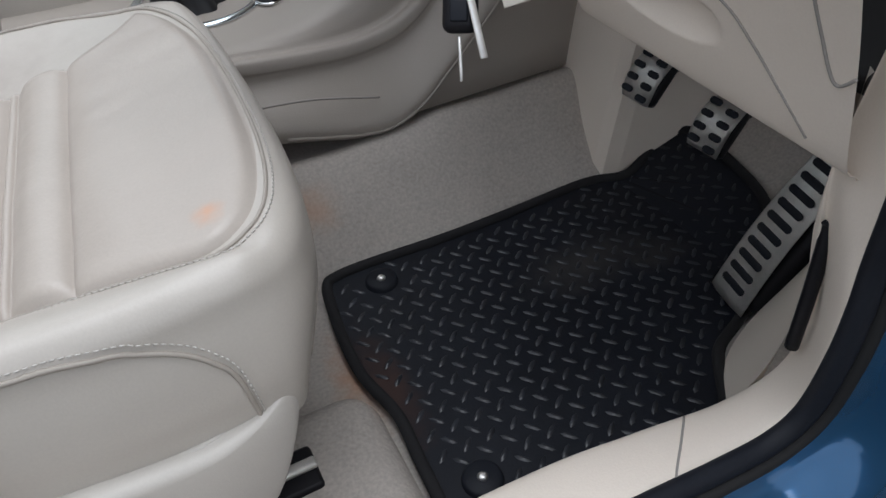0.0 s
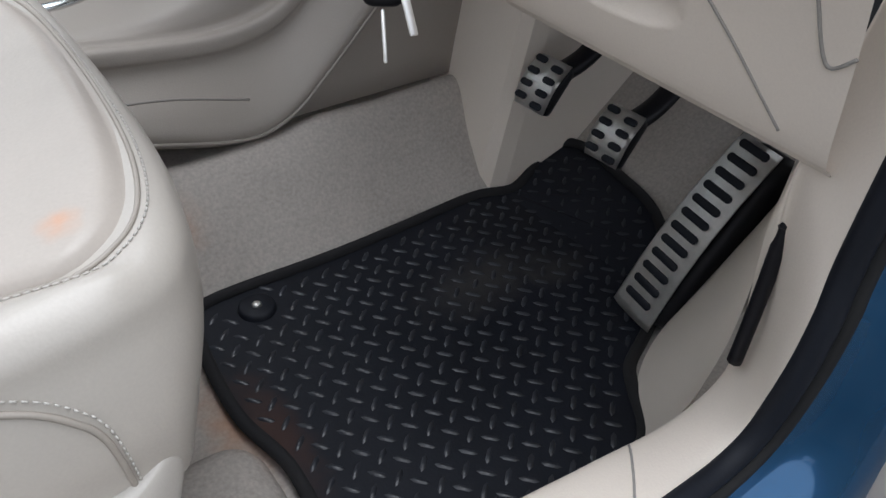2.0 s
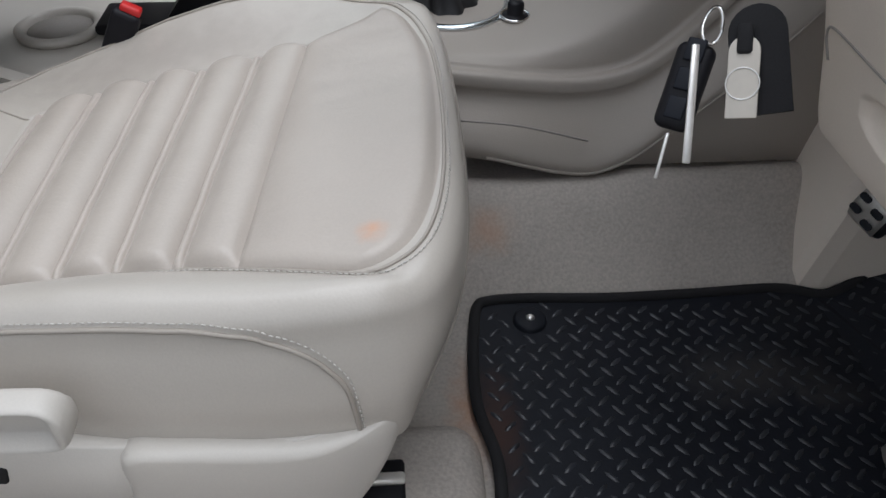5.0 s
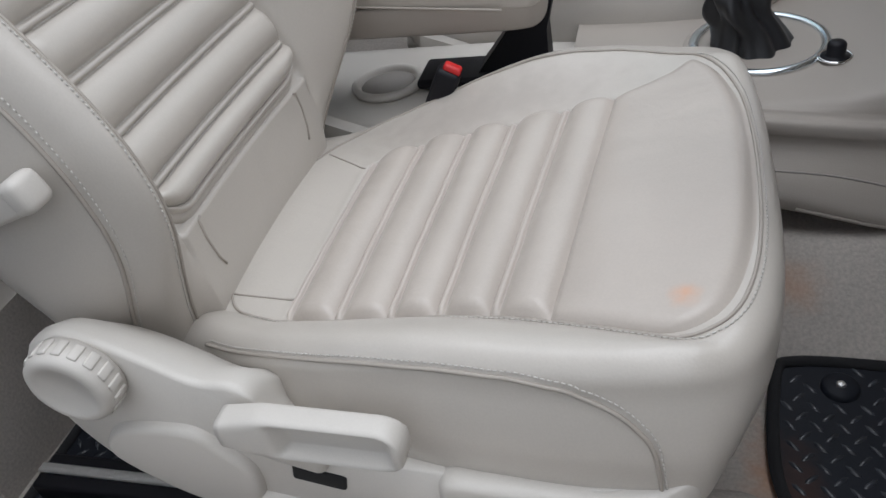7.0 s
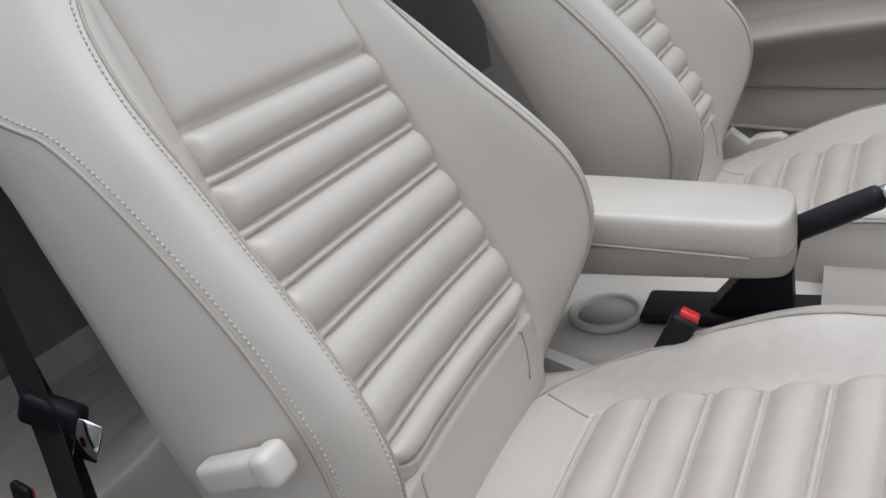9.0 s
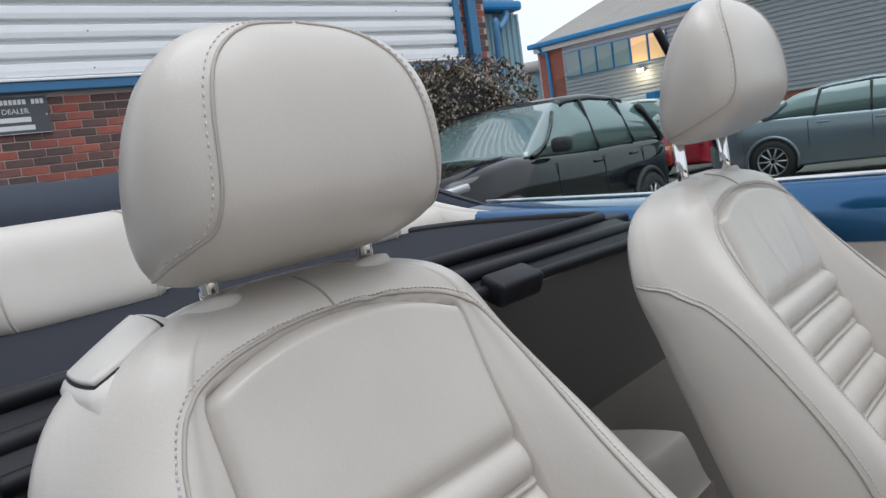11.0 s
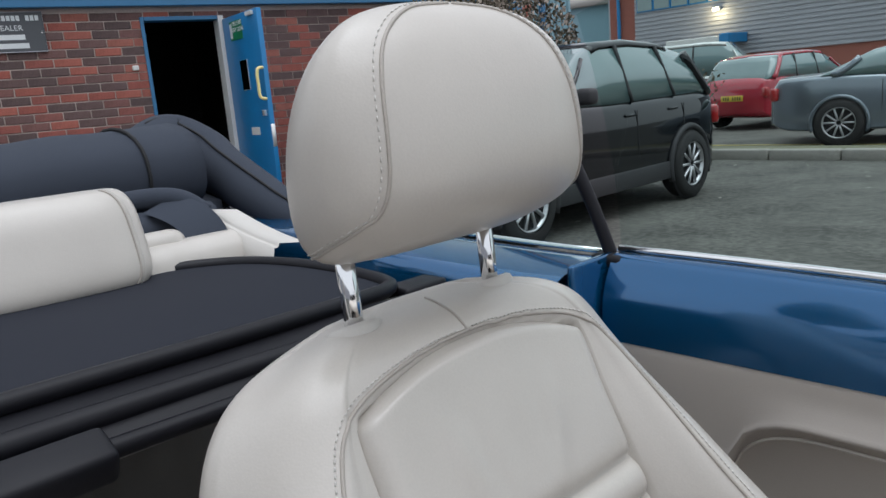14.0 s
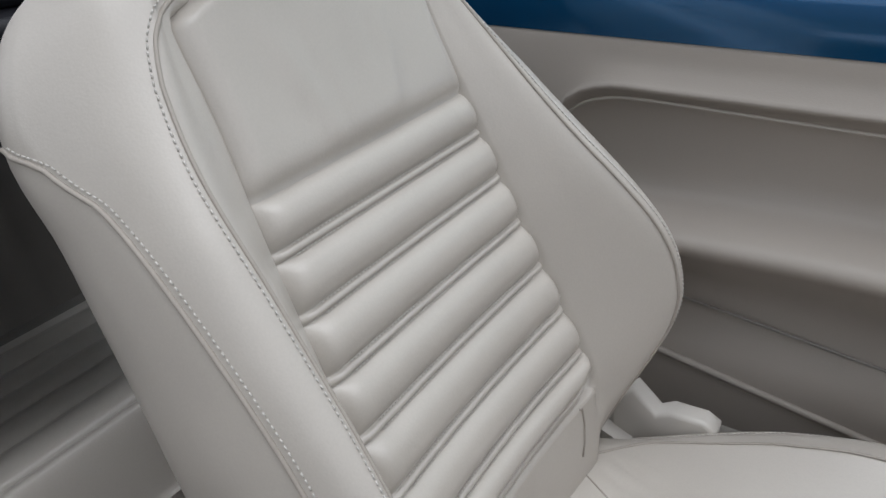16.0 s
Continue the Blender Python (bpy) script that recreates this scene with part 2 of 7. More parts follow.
def lathe(profile, at=(0, 0, 0), seg=32, turn=None, bm=None, caps=True):
    """Radius and height pairs turned round z."""
    b2 = bmesh.new()
    rings = [[(r * math.cos(k), r * math.sin(k), h) for k in np.linspace(0, 2 * math.pi, seg, endpoint=False)] for r, h in profile]
    loft(rings, caps, b2)
    if turn:
        bmesh.ops.rotate(b2, matrix=Euler([radians(a) for a in turn]).to_matrix(), verts=b2.verts)
    bmesh.ops.translate(b2, vec=at, verts=b2.verts)
    return merge(bm, b2)


def stitches(points, gap=0.0048, r=0.0007, length=0.0030):
    """Short thread dashes along a line."""
    p = np.asarray(points, float)
    d = np.r_[0, np.cumsum(np.linalg.norm(np.diff(p, axis=0), axis=1))]
    bm = bmesh.new()
    for s in np.arange(gap / 2, d[-1] - length, gap):
        a, b = (np.array([np.interp(q, d, p[:, k]) for k in range(3)]) for q in (s, s + length))
        tube([a, b], r, 4, bm=bm)
    return bm


def smooth(a, b, x):
    t = np.clip((x - a) / (b - a), 0, 1)
    return t * t * (3 - 2 * t)


from mathutils.bvhtree import BVHTree
# ---- front seats ----
W0 = 0.216  # plane of the backrest insert, along its normal
CB, SB = math.cos(radians(20)), math.sin(radians(20))


def back_point(u, v, w):
    """Backrest place: u across, v up along the recline, w ahead of the insert plane."""
    w = w + W0
    return (w * CB - v * SB, u, w * SB + v * CB)


# height along the recline; insert half-width and forward curl; crest seam; side seam; back half-width; depth
SHELL = (
    (0.400, 0.132, 0.010, 0.150, -0.095, 0.190, -0.110, 0.206, 0.125),
    (0.460, 0.140, 0.016, 0.158, -0.052, 0.200, -0.090, 0.216, 0.122),
    (0.500, 0.144, 0.020, 0.172, -0.020, 0.210, -0.062, 0.225, 0.118),
    (0.545, 0.148, 0.022, 0.190, 0.024, 0.219, -0.018, 0.232, 0.116),
    (0.580, 0.149, 0.022, 0.198, 0.056, 0.224, 0.014, 0.237, 0.117),
    (0.615, 0.149, 0.022, 0.201, 0.075, 0.227, 0.034, 0.240, 0.118),
    (0.660, 0.148, 0.017, 0.198, 0.079, 0.227, 0.043, 0.240, 0.120),
    (0.700, 0.146, 0.011, 0.193, 0.073, 0.225, 0.042, 0.239, 0.120),
    (0.750, 0.143, 0.006, 0.186, 0.059, 0.222, 0.033, 0.236, 0.120),
    (0.800, 0.140, 0.003, 0.181, 0.045, 0.220, 0.020, 0.232, 0.120),
    (0.850, 0.137, 0.001, 0.178, 0.034, 0.218, 0.004, 0.229, 0.120),
    (0.890, 0.134, 0.000, 0.177, 0.025, 0.217, -0.010, 0.226, 0.119),
    (0.920, 0.131, 0.000, 0.175, 0.018, 0.215, -0.026, 0.223, 0.118),
    (0.950, 0.129, 0.000, 0.170, 0.012, 0.216, -0.045, 0.225, 0.116),
    (0.980, 0.129, 0.000, 0.162, 0.006, 0.216, -0.060, 0.224, 0.113),
    (1.000, 0.130, 0.000, 0.154, 0.003, 0.211, -0.060, 0.219, 0.110),
    (1.020, 0.128, 0.000, 0.146, 0.001, 0.203, -0.058, 0.211, 0.107),
    (1.040, 0.122, 0.000, 0.138, 0.000, 0.192, -0.056, 0.200, 0.104),
    (1.055, 0.112, -0.003, 0.128, -0.004, 0.178, -0.056, 0.187, 0.101),
    (1.070, 0.095, -0.012, 0.110, -0.013, 0.158, -0.058, 0.168, 0.098),
    (1.083, 0.070, -0.027, 0.084, -0.029, 0.128, -0.063, 0.140, 0.094),
    (1.091, 0.045, -0.044, 0.056, -0.046, 0.084, -0.066, 0.094, 0.090),
)
SHELL = np.array(SHELL)
fine_v = np.linspace(0.40, 1.091, 346)
fine = np.stack([np.interp(fine_v, SHELL[:, 0], SHELL[:, k]) for k in range(9)], 1)
for _ in range(60):
    fine[1:-1, 1:] = 0.25 * fine[:-2, 1:] + 0.5 * fine[1:-1, 1:] + 0.25 * fine[2:, 1:]
SHELL = fine
SHELL[:, 2] *= 0.45
SHELL[:, 2] = np.where(SHELL[:, 2] < 0, SHELL[:, 2] / 0.45, SHELL[:, 2])


def insert_top(u, half):
    return 1.019 + 0.027 * (1 - np.clip(np.abs(u) / half, 0, 1) ** 2.2)


def shell_row(v, side=-1):
    """The table at one height; the bolster towards the car's middle or door is fuller on the left."""
    row = [float(np.interp(v, SHELL[:, 0], SHELL[:, k])) for k in range(1, 9)]
    if side > 0:
        f = math.exp(-(((v - 0.71) / 0.16) ** 2))
        for k, d in ((2, 0.012), (3, 0.030), (4, 0.018), (5, 0.026), (6, 0.016)):
            row[k] += d * f
    return row


def tuck_in(v):
    """The foot of the backrest leans away to the rear."""
    return -0.28 * max(0.0, 0.572 - v) - 2.0 * max(0.0, 0.50 - v) ** 2


def curl(u, v):
    """Forward curl of the insert towards its edges."""
    i, e = shell_row(v)[:2]
    return (e * min(1.3, abs(u) / i) ** 2 if e > 0 else e) + tuck_in(v)


def shell_half(v, side=-1):
    """Half of the backrest's cross-section, from the middle of the front round to the middle of the back."""
    i, e, uc, wc, us, ws, hb, th = shell_row(v, side)
    e += tuck_in(v)
    dw = -th - ws
    q = [(i + 0.004, e), (i + 0.45 * (uc - i), e + 0.40 * (wc - e)), (uc, wc), (0.5 * (uc + us) + 0.003, 0.5 * (wc + ws) + 0.012 * min(1.0, (us - uc) / 0.03)), (us, ws),
         (us + 0.75 * (hb - us), ws + 0.28 * dw), (hb, ws + 0.55 * dw), (hb - 0.005, ws + 0.80 * dw), (hb - 0.028, -th + 0.002), (hb * 0.5, -th - 0.006), (0.0, -th - 0.010)]
    outer = curve([(*p, 0) for p in q], 6)[:, :2]
    inside = 0 if v > 1.05 or v < 0.535 else 1
    front = []
    for s in (0, 0.2, 0.4, 0.6, 0.75, 0.9, 0.97, 1.0):
        u = s * (i - 0.001)
        deep = inside * smooth(insert_top(u, i) + 0.004, insert_top(u, i) - 0.004, v) * smooth(0.553, 0.560, v)
        front.append((u, curl(u, v) - 0.012 * deep))
    front.append((i + 0.002, e - 0.005 * inside * smooth(1.018, 1.008, v)))
    return np.array(front), outer


def shell_ring(v):
    left = np.concatenate(shell_half(v, 1))
    right = np.concatenate(shell_half(v, -1))
    full = np.concatenate([left, (right[1:-1] * (-1, 1))[::-1]])
    return [back_point(u, v, w) for u, w in full]


def shell_at(v, k, side):
    """A place on the shell; k counts along the outer spline's knots."""
    _, o = shell_half(v, side)
    x = np.array([np.interp(k * 6, np.arange(len(o)), o[:, d]) for d in (0, 1)])
    return np.array(back_point(side * x[0], v, x[1]))


def snapped(points, tree, lift=0.0):
    """Lays a line on a surface, raised a little along its normal."""
    out = []
    for q in points:
        at, n, _, _ = tree.find_nearest(Vector(q))
        out.append(np.array(at + n * lift))
    return np.array(out)


RIBS_BACK = np.array((0.562, 0.598, 0.648, 0.700, 0.750, 0.799, 0.846, 0.8905))


def rib_puff(x, edges, strip, height):
    """Padded ribs between edges with a flat sewn strip between two stitch lines."""
    for a, b in zip(edges, edges[1:]):
        if a <= x < b:
            s = x - a
            if s < strip:
                return height * 0.42 * (1 - abs(2 * s / strip - 1) ** 2.5) - 0.004
            t = (s - strip) / (b - a - strip)
            return height * (1 - abs(2 * min(max(t, 0), 1) - 1) ** 2.8) - 0.004
    return None


def build_backrest(seat, creases):
    vs = np.concatenate([np.linspace(0.40, 0.53, 12), np.linspace(0.535, 0.558, 9), np.linspace(0.57, 0.985, 34), np.linspace(0.99, 1.05, 26), np.linspace(1.053, 1.091, 12)])
    rings = [shell_ring(v) for v in vs]
    last = np.array(rings[-1])
    mid = last.mean(0)
    for s, up in ((0.85, 0.0030), (0.6, 0.0052), (0.3, 0.0062)):
        rings.append([tuple(mid + (q - mid) * s + np.array([-SB, 0, CB]) * up) for q in last])
    bm = loft(rings)
    bmesh.ops.recalc_face_normals(bm, faces=bm.faces)
    tree = BVHTree.FromBMesh(bm)
    part("backrest_cover", bm, M_LEATHER, seat, "cream leather bolsters and back")
    # insert
    nu, rows = 33, []
    vv = np.concatenate([np.linspace(0.548, 0.5615, 6), *[np.concatenate([a + np.array([0, .0008, .002, .004, .006, .0072, .0079]), a + 0.0080 + (b - a - 0.0080) * np.array([.04, .12, .25, .4, .55, .7, .83, .92, .97])]) for a, b in zip(RIBS_BACK, RIBS_BACK[1:])], np.linspace(0.8905, 1.0, 18), np.linspace(1.004, 1.02, 6)])
    smax = vv[-1]
    for v in vv:
        row = []
        for s in np.linspace(-1, 1, nu):
            s = math.copysign(abs(s) ** 0.8, s)
            i = shell_row(v)[0]
            u = s * (i + 0.004)
            top = insert_top(u, i)
            v2 = v if v < 0.95 else 0.95 + (v - 0.95) * (top - 0.95) / (smax - 0.95)
            # lower corners are round
            v2 += 0.026 * max(0.0, (abs(s) - 0.72) / 0.28) ** 2 * smooth(0.605, 0.562, v)
            w = rib_puff(v, RIBS_BACK, 0.0080, 0.0125)
            if w is None:
                if v < 0.6:
                    w = -0.004
                else:
                    w = 0.012 * math.sin(math.pi * min(0.5, (v - 0.8905) / 0.04)) ** 0.5 - 0.005
                    if creases:
                        for c0, dv in ((-0.02, 0.0), (0.018, 0.01), (0.045, 0.0), (-0.055, 0.02)):
                            w += 0.0034 * math.exp(-(((u - c0 * (0.6 + (v - 0.89) * 6)) / 0.009) ** 2)) * smooth(1.0, 0.93 + dv, v) * smooth(0.892, 0.91, v)
            edge = smooth(1.0, 0.90, abs(s)) * smooth(top, top - 0.010, v2) * smooth(0.548, 0.5615, v)
            w = w * (0.25 + 0.75 * edge) - 0.010 * (1 - edge) ** 2 + curl(u, v)
            w += 0.0008 * noise.noise((u * 26, v * 26, 3.0 if creases else 7.0)) * edge
            row.append(back_point(u, v2, w))
        rows.append(row)
    part("backrest_insert", sheet(rows), M_LEATHER, seat, "ribbed cream leather centre panel")
    # seams
    for side in (-1, 1):
        line = [shell_at(v, 2.0, side) for v in np.linspace(0.46, 0.985, 60)]
        top = curve([tuple(line[-3]), tuple(line[-1]), *[back_point(side * u, v, w) for u, v, w in ((0.147, 1.010, 0.0022), (0.130, 1.0255, 0.001), (0.100, 1.0375, 0.0005), (0.055, 1.0465, 0.0), (0.0, 1.0495, 0.0))]], 8)
        line = snapped(np.concatenate([line[:-3], top]), tree, 0.0002)
        part("backrest_seam", tube(line, 0.0017, 6), M_SEAM, seat)
        off = snapped(line + np.array([0.0, side * 0.0055, 0.003]), tree, 0.0006)
        part("backrest_stitching", stitches(off), M_STITCH, seat)
        line = snapped([shell_at(v, float(np.interp(v, (0.93, 0.965, 0.985), (4.0, 4.5, 6.5))), side) for v in np.linspace(0.46, 0.985, 70)], tree, 0.0003)
        part("side_seam", tube(line, 0.0021, 6), M_SEAM, seat)
        part("side_stitching", stitches(snapped(line + np.array([0.007, 0, 0.003]), tree, 0.0006)), M_STITCH, seat)
        part("lower_seam", tube(snapped([back_point(side * u, v, 0.02) for u, v in ((0.112, 0.560), (0.117, 0.545), (0.118, 0.525), (0.114, 0.50), (0.108, 0.485))], tree, 0.0003), 0.0014, 6), M_SEAM, seat)
    part("shoulder_seam", tube(snapped([back_point(0, v, shell_row(v)[1]) for v in np.linspace(1.05, 1.088, 10)], tree, 0.0002), 0.0013, 6), M_SEAM, seat)
    for a in RIBS_BACK[1:-1]:
        for off in (0.0, 0.0080):
            line = [back_point(u, a + off, -0.0006 + curl(u, a + off)) for u in np.linspace(-0.122, 0.122, 40)]
            part("rib_stitching", stitches(line, 0.0042, 0.0005, 0.0026), M_STITCH, seat)


# headrest: height, half-width, front, back
HEAD = np.array((
    (1.130, 0.080, 0.030, -0.020), (1.134, 0.103, 0.052, -0.040), (1.141, 0.116, 0.066, -0.055), (1.154, 0.125, 0.079, -0.060), (1.175, 0.130, 0.088, -0.055),
    (1.200, 0.132, 0.095, -0.042), (1.225, 0.131, 0.100, -0.025), (1.250, 0.126, 0.102, -0.005), (1.270, 0.117, 0.101, 0.014), (1.288, 0.101, 0.097, 0.035),
    (1.300, 0.083, 0.091, 0.050), (1.308, 0.060, 0.084, 0.060), (1.312, 0.035, 0.078, 0.067)))
HEAD[:, 1:] /= (1.06 / 1.04, 1.06, 1.06)
HEAD_V = lambda v: 0.886 + (v - 0.886) / 1.06  # noqa: E731


def headrest_point(v, t, lift, ahead):
    wide, front, back = (float(np.interp(v, HEAD[:, 0], HEAD[:, k])) for k in (1, 2, 3))
    c, q = math.cos(t), math.sin(t)
    x = math.copysign(abs(c) ** 0.50, c)
    y = math.copysign(abs(q) ** 0.66, q)
    w = 0.5 * (front + back) + 0.5 * (front - back) * y - 0.006 * x * x * (1 if y > 0 else 0)
    k = 1.06 + 0.04 * y  # a little narrower at the back
    return np.array(back_point(wide * x * k, HEAD_V(v) - 0.05 * (v - 1.13) + lift, w + ahead))


def build_headrest(seat, lift, ahead):
    """Padded headrest on two chrome posts."""
    around = np.linspace(0, 2 * math.pi, 64, endpoint=False)
    vs = curve([(v, 0, 0) for v in HEAD[:, 0]], 4)[:, 0]
    rings = [[headrest_point(v, t, lift, ahead) for t in around] for v in vs]
    # soften the table's corners
    rings = np.array(rings)
    for _ in range(3):
        rings[1:-1] = 0.25 * rings[:-2] + 0.5 * rings[1:-1] + 0.25 * rings[2:]
    bm = loft([list(map(tuple, r)) for r in rings])
    bmesh.ops.recalc_face_normals(bm, faces=bm.faces)
    tree = BVHTree.FromBMesh(bm)
    hr = part("headrest", bm, M_LEATHER, seat, "cream leather headrest with stitched side panels")
    for side in (-1, 1):
        turn = lambda t: t if side > 0 else math.pi - t  # noqa: E731
        line = [headrest_point(v, turn(t), lift, ahead) for v, t in ((1.152, -1.0), (1.148, -0.6), (1.144, -0.2), (1.143, 0.15), (1.145, 0.55), (1.149, 0.80), (1.166, 0.96), (1.195, 1.03), (1.225, 1.06), (1.250, 1.09), (1.268, 1.13), (1.282, 1.19), (1.293, 1.28), (1.300, 1.40), (1.304, 1.57))]
        line = snapped(curve([tuple(q) for q in line], 6), tree, 0.0002)
        part("headrest_seam", tube(line, 0.0015, 6), M_SEAM, hr)
        off = snapped(line + np.array([-0.004, side * 0.0045, 0.0]), tree, 0.0005)
        part("headrest_stitching", stitches(off, 0.0065, 0.0005, 0.0034), M_STITCH, hr)
        part("post", tube([back_point(side * 0.079, v, -0.039 + 0.36 * (v - 1.08)) for v in (1.04, 1.10, 1.165 + lift)], 0.0078, 16), M_CHROME, hr, "chrome post")
        b = lathe([(0.008, 0.002), (0.012, 0.002), (0.013, 0.004), (0.020, 0.0042), (0.0225, 0.003), (0.0235, 0.0), (0.0235, -0.018)], seg=28)
        bmesh.ops.scale(b, vec=(0.85, 1.1, 1), verts=b.verts)
        bmesh.ops.rotate(b, matrix=Euler((0, radians(-20), 0)).to_matrix(), verts=b.verts)
        bmesh.ops.translate(b, vec=back_point(side * 0.079, 1.0815, -0.041), verts=b.verts)
        part("post_collar", b, M_PALEPLASTIC, hr, "pale plastic collar")


X_NEAR = (0.083, 0.140, 0.194, 0.241, 0.289, 0.340)
X_FAR = (0.090, 0.147, 0.205, 0.257, 0.315, 0.371)
# cushion lines: near seam of the insert, its far edge, crest of the far bolster, top of the near bolster, half-width
NEAR_SEAM = ((-0.06, 0.128), (0.03, 0.146), (0.083, 0.155), (0.161, 0.168), (0.206, 0.173), (0.258, 0.179), (0.307, 0.189), (0.351, 0.202), (0.392, 0.216), (0.425, 0.228), (0.52, 0.245))
FAR_EDGE = ((0.0, 0.095), (0.078, 0.100), (0.107, 0.114), (0.131, 0.125), (0.174, 0.127), (0.25, 0.124), (0.376, 0.127), (0.44, 0.132), (0.52, 0.15))
CREST = ((-0.06, 0.14), (0.0, 0.155), (0.07, 0.184), (0.12, 0.200), (0.20, 0.210), (0.30, 0.212), (0.37, 0.208), (0.415, 0.199), (0.448, 0.180), (0.52, 0.16))
NEAR_TOP = ((-0.06, 0.500), (0.0, 0.510), (0.066, 0.526), (0.134, 0.554), (0.192, 0.572), (0.241, 0.581), (0.281, 0.583), (0.32, 0.582), (0.36, 0.582), (0.40, 0.584), (0.44, 0.584), (0.52, 0.580))
FRONT_ARC = ((0.425, -0.228), (0.437, -0.2265), (0.448, -0.222), (0.461, -0.212), (0.472, -0.194), (0.481, -0.164), (0.487, -0.127), (0.491, -0.079), (0.493, -0.032), (0.493, 0.01), (0.490, 0.06), (0.484, 0.10), (0.471, 0.145), (0.448, 0.180))


def along(table, x):
    return float(np.interp(x, *zip(*table)))


def cushion_base(x):
    return 0.482 + 0.222 * max(x, 0.08) + 0.06 * max(0.0, 0.08 - x) - 1.5 * max(0.0, x - 0.43) ** 2


def cushion_top(x, u, deep=False):
    """Height of the cushion: insert plane, near bolster, hollow far bolster with its crest."""
    z = cushion_base(x)
    hw = half_width(x)
    if u < 0:
        n = along(NEAR_SEAM, x)
        t = min(1.0, max(0.0, (-u - n) / max(0.02, hw - 0.012 - n)))
        z += (along(NEAR_TOP, x) - z) * (1 - (1 - t) ** 1.7) + 0.003 * math.sin(math.pi * t)
    else:
        f, c = along(FAR_EDGE, x), along(CREST, x)
        t = min(1.0, max(0.0, (u - f) / (c - f)))
        crest = 0.578 - 0.075 * smooth(0.33, 0.03, x)
        z += max(0.0, crest - z) * t**1.25 * smooth(0.485, 0.37, x)
        z -= 0.30 * max(0.0, u - c)
        # leather folds at the rear end of the far bolster
        z += 0.0022 * math.sin(u * 260 + x * 120) * math.exp(-(((x - 0.085) / 0.022) ** 2) - (((u - 0.145) / 0.022) ** 2))
    if deep and 0.088 < x < 0.39 and -along(NEAR_SEAM, x) + 0.004 < u < along(FAR_EDGE, x) - 0.004:
        z -= 0.010 * smooth(0.39, 0.375, x)
    return z


HALF = ((-0.06, 0.180), (-0.02, 0.188), (0.03, 0.200), (0.08, 0.220), (0.134, 0.240), (0.19, 0.253), (0.25, 0.260), (0.30, 0.263), (0.36, 0.265), (0.405, 0.264), (0.44, 0.258), (0.472, 0.240), (0.491, 0.206), (0.503, 0.15), (0.508, 0.08), (0.509, 0.0))


def half_width(x):
    return along(HALF[:-3], x)


def cushion_outline():
    """Plan of the cushion, from the rear near corner round the front to the rear far corner."""
    half = curve([(x, y, 0) for x, y in HALF], 8)[:, :2]
    return np.concatenate([half * (1, -1), half[-2::-1]])


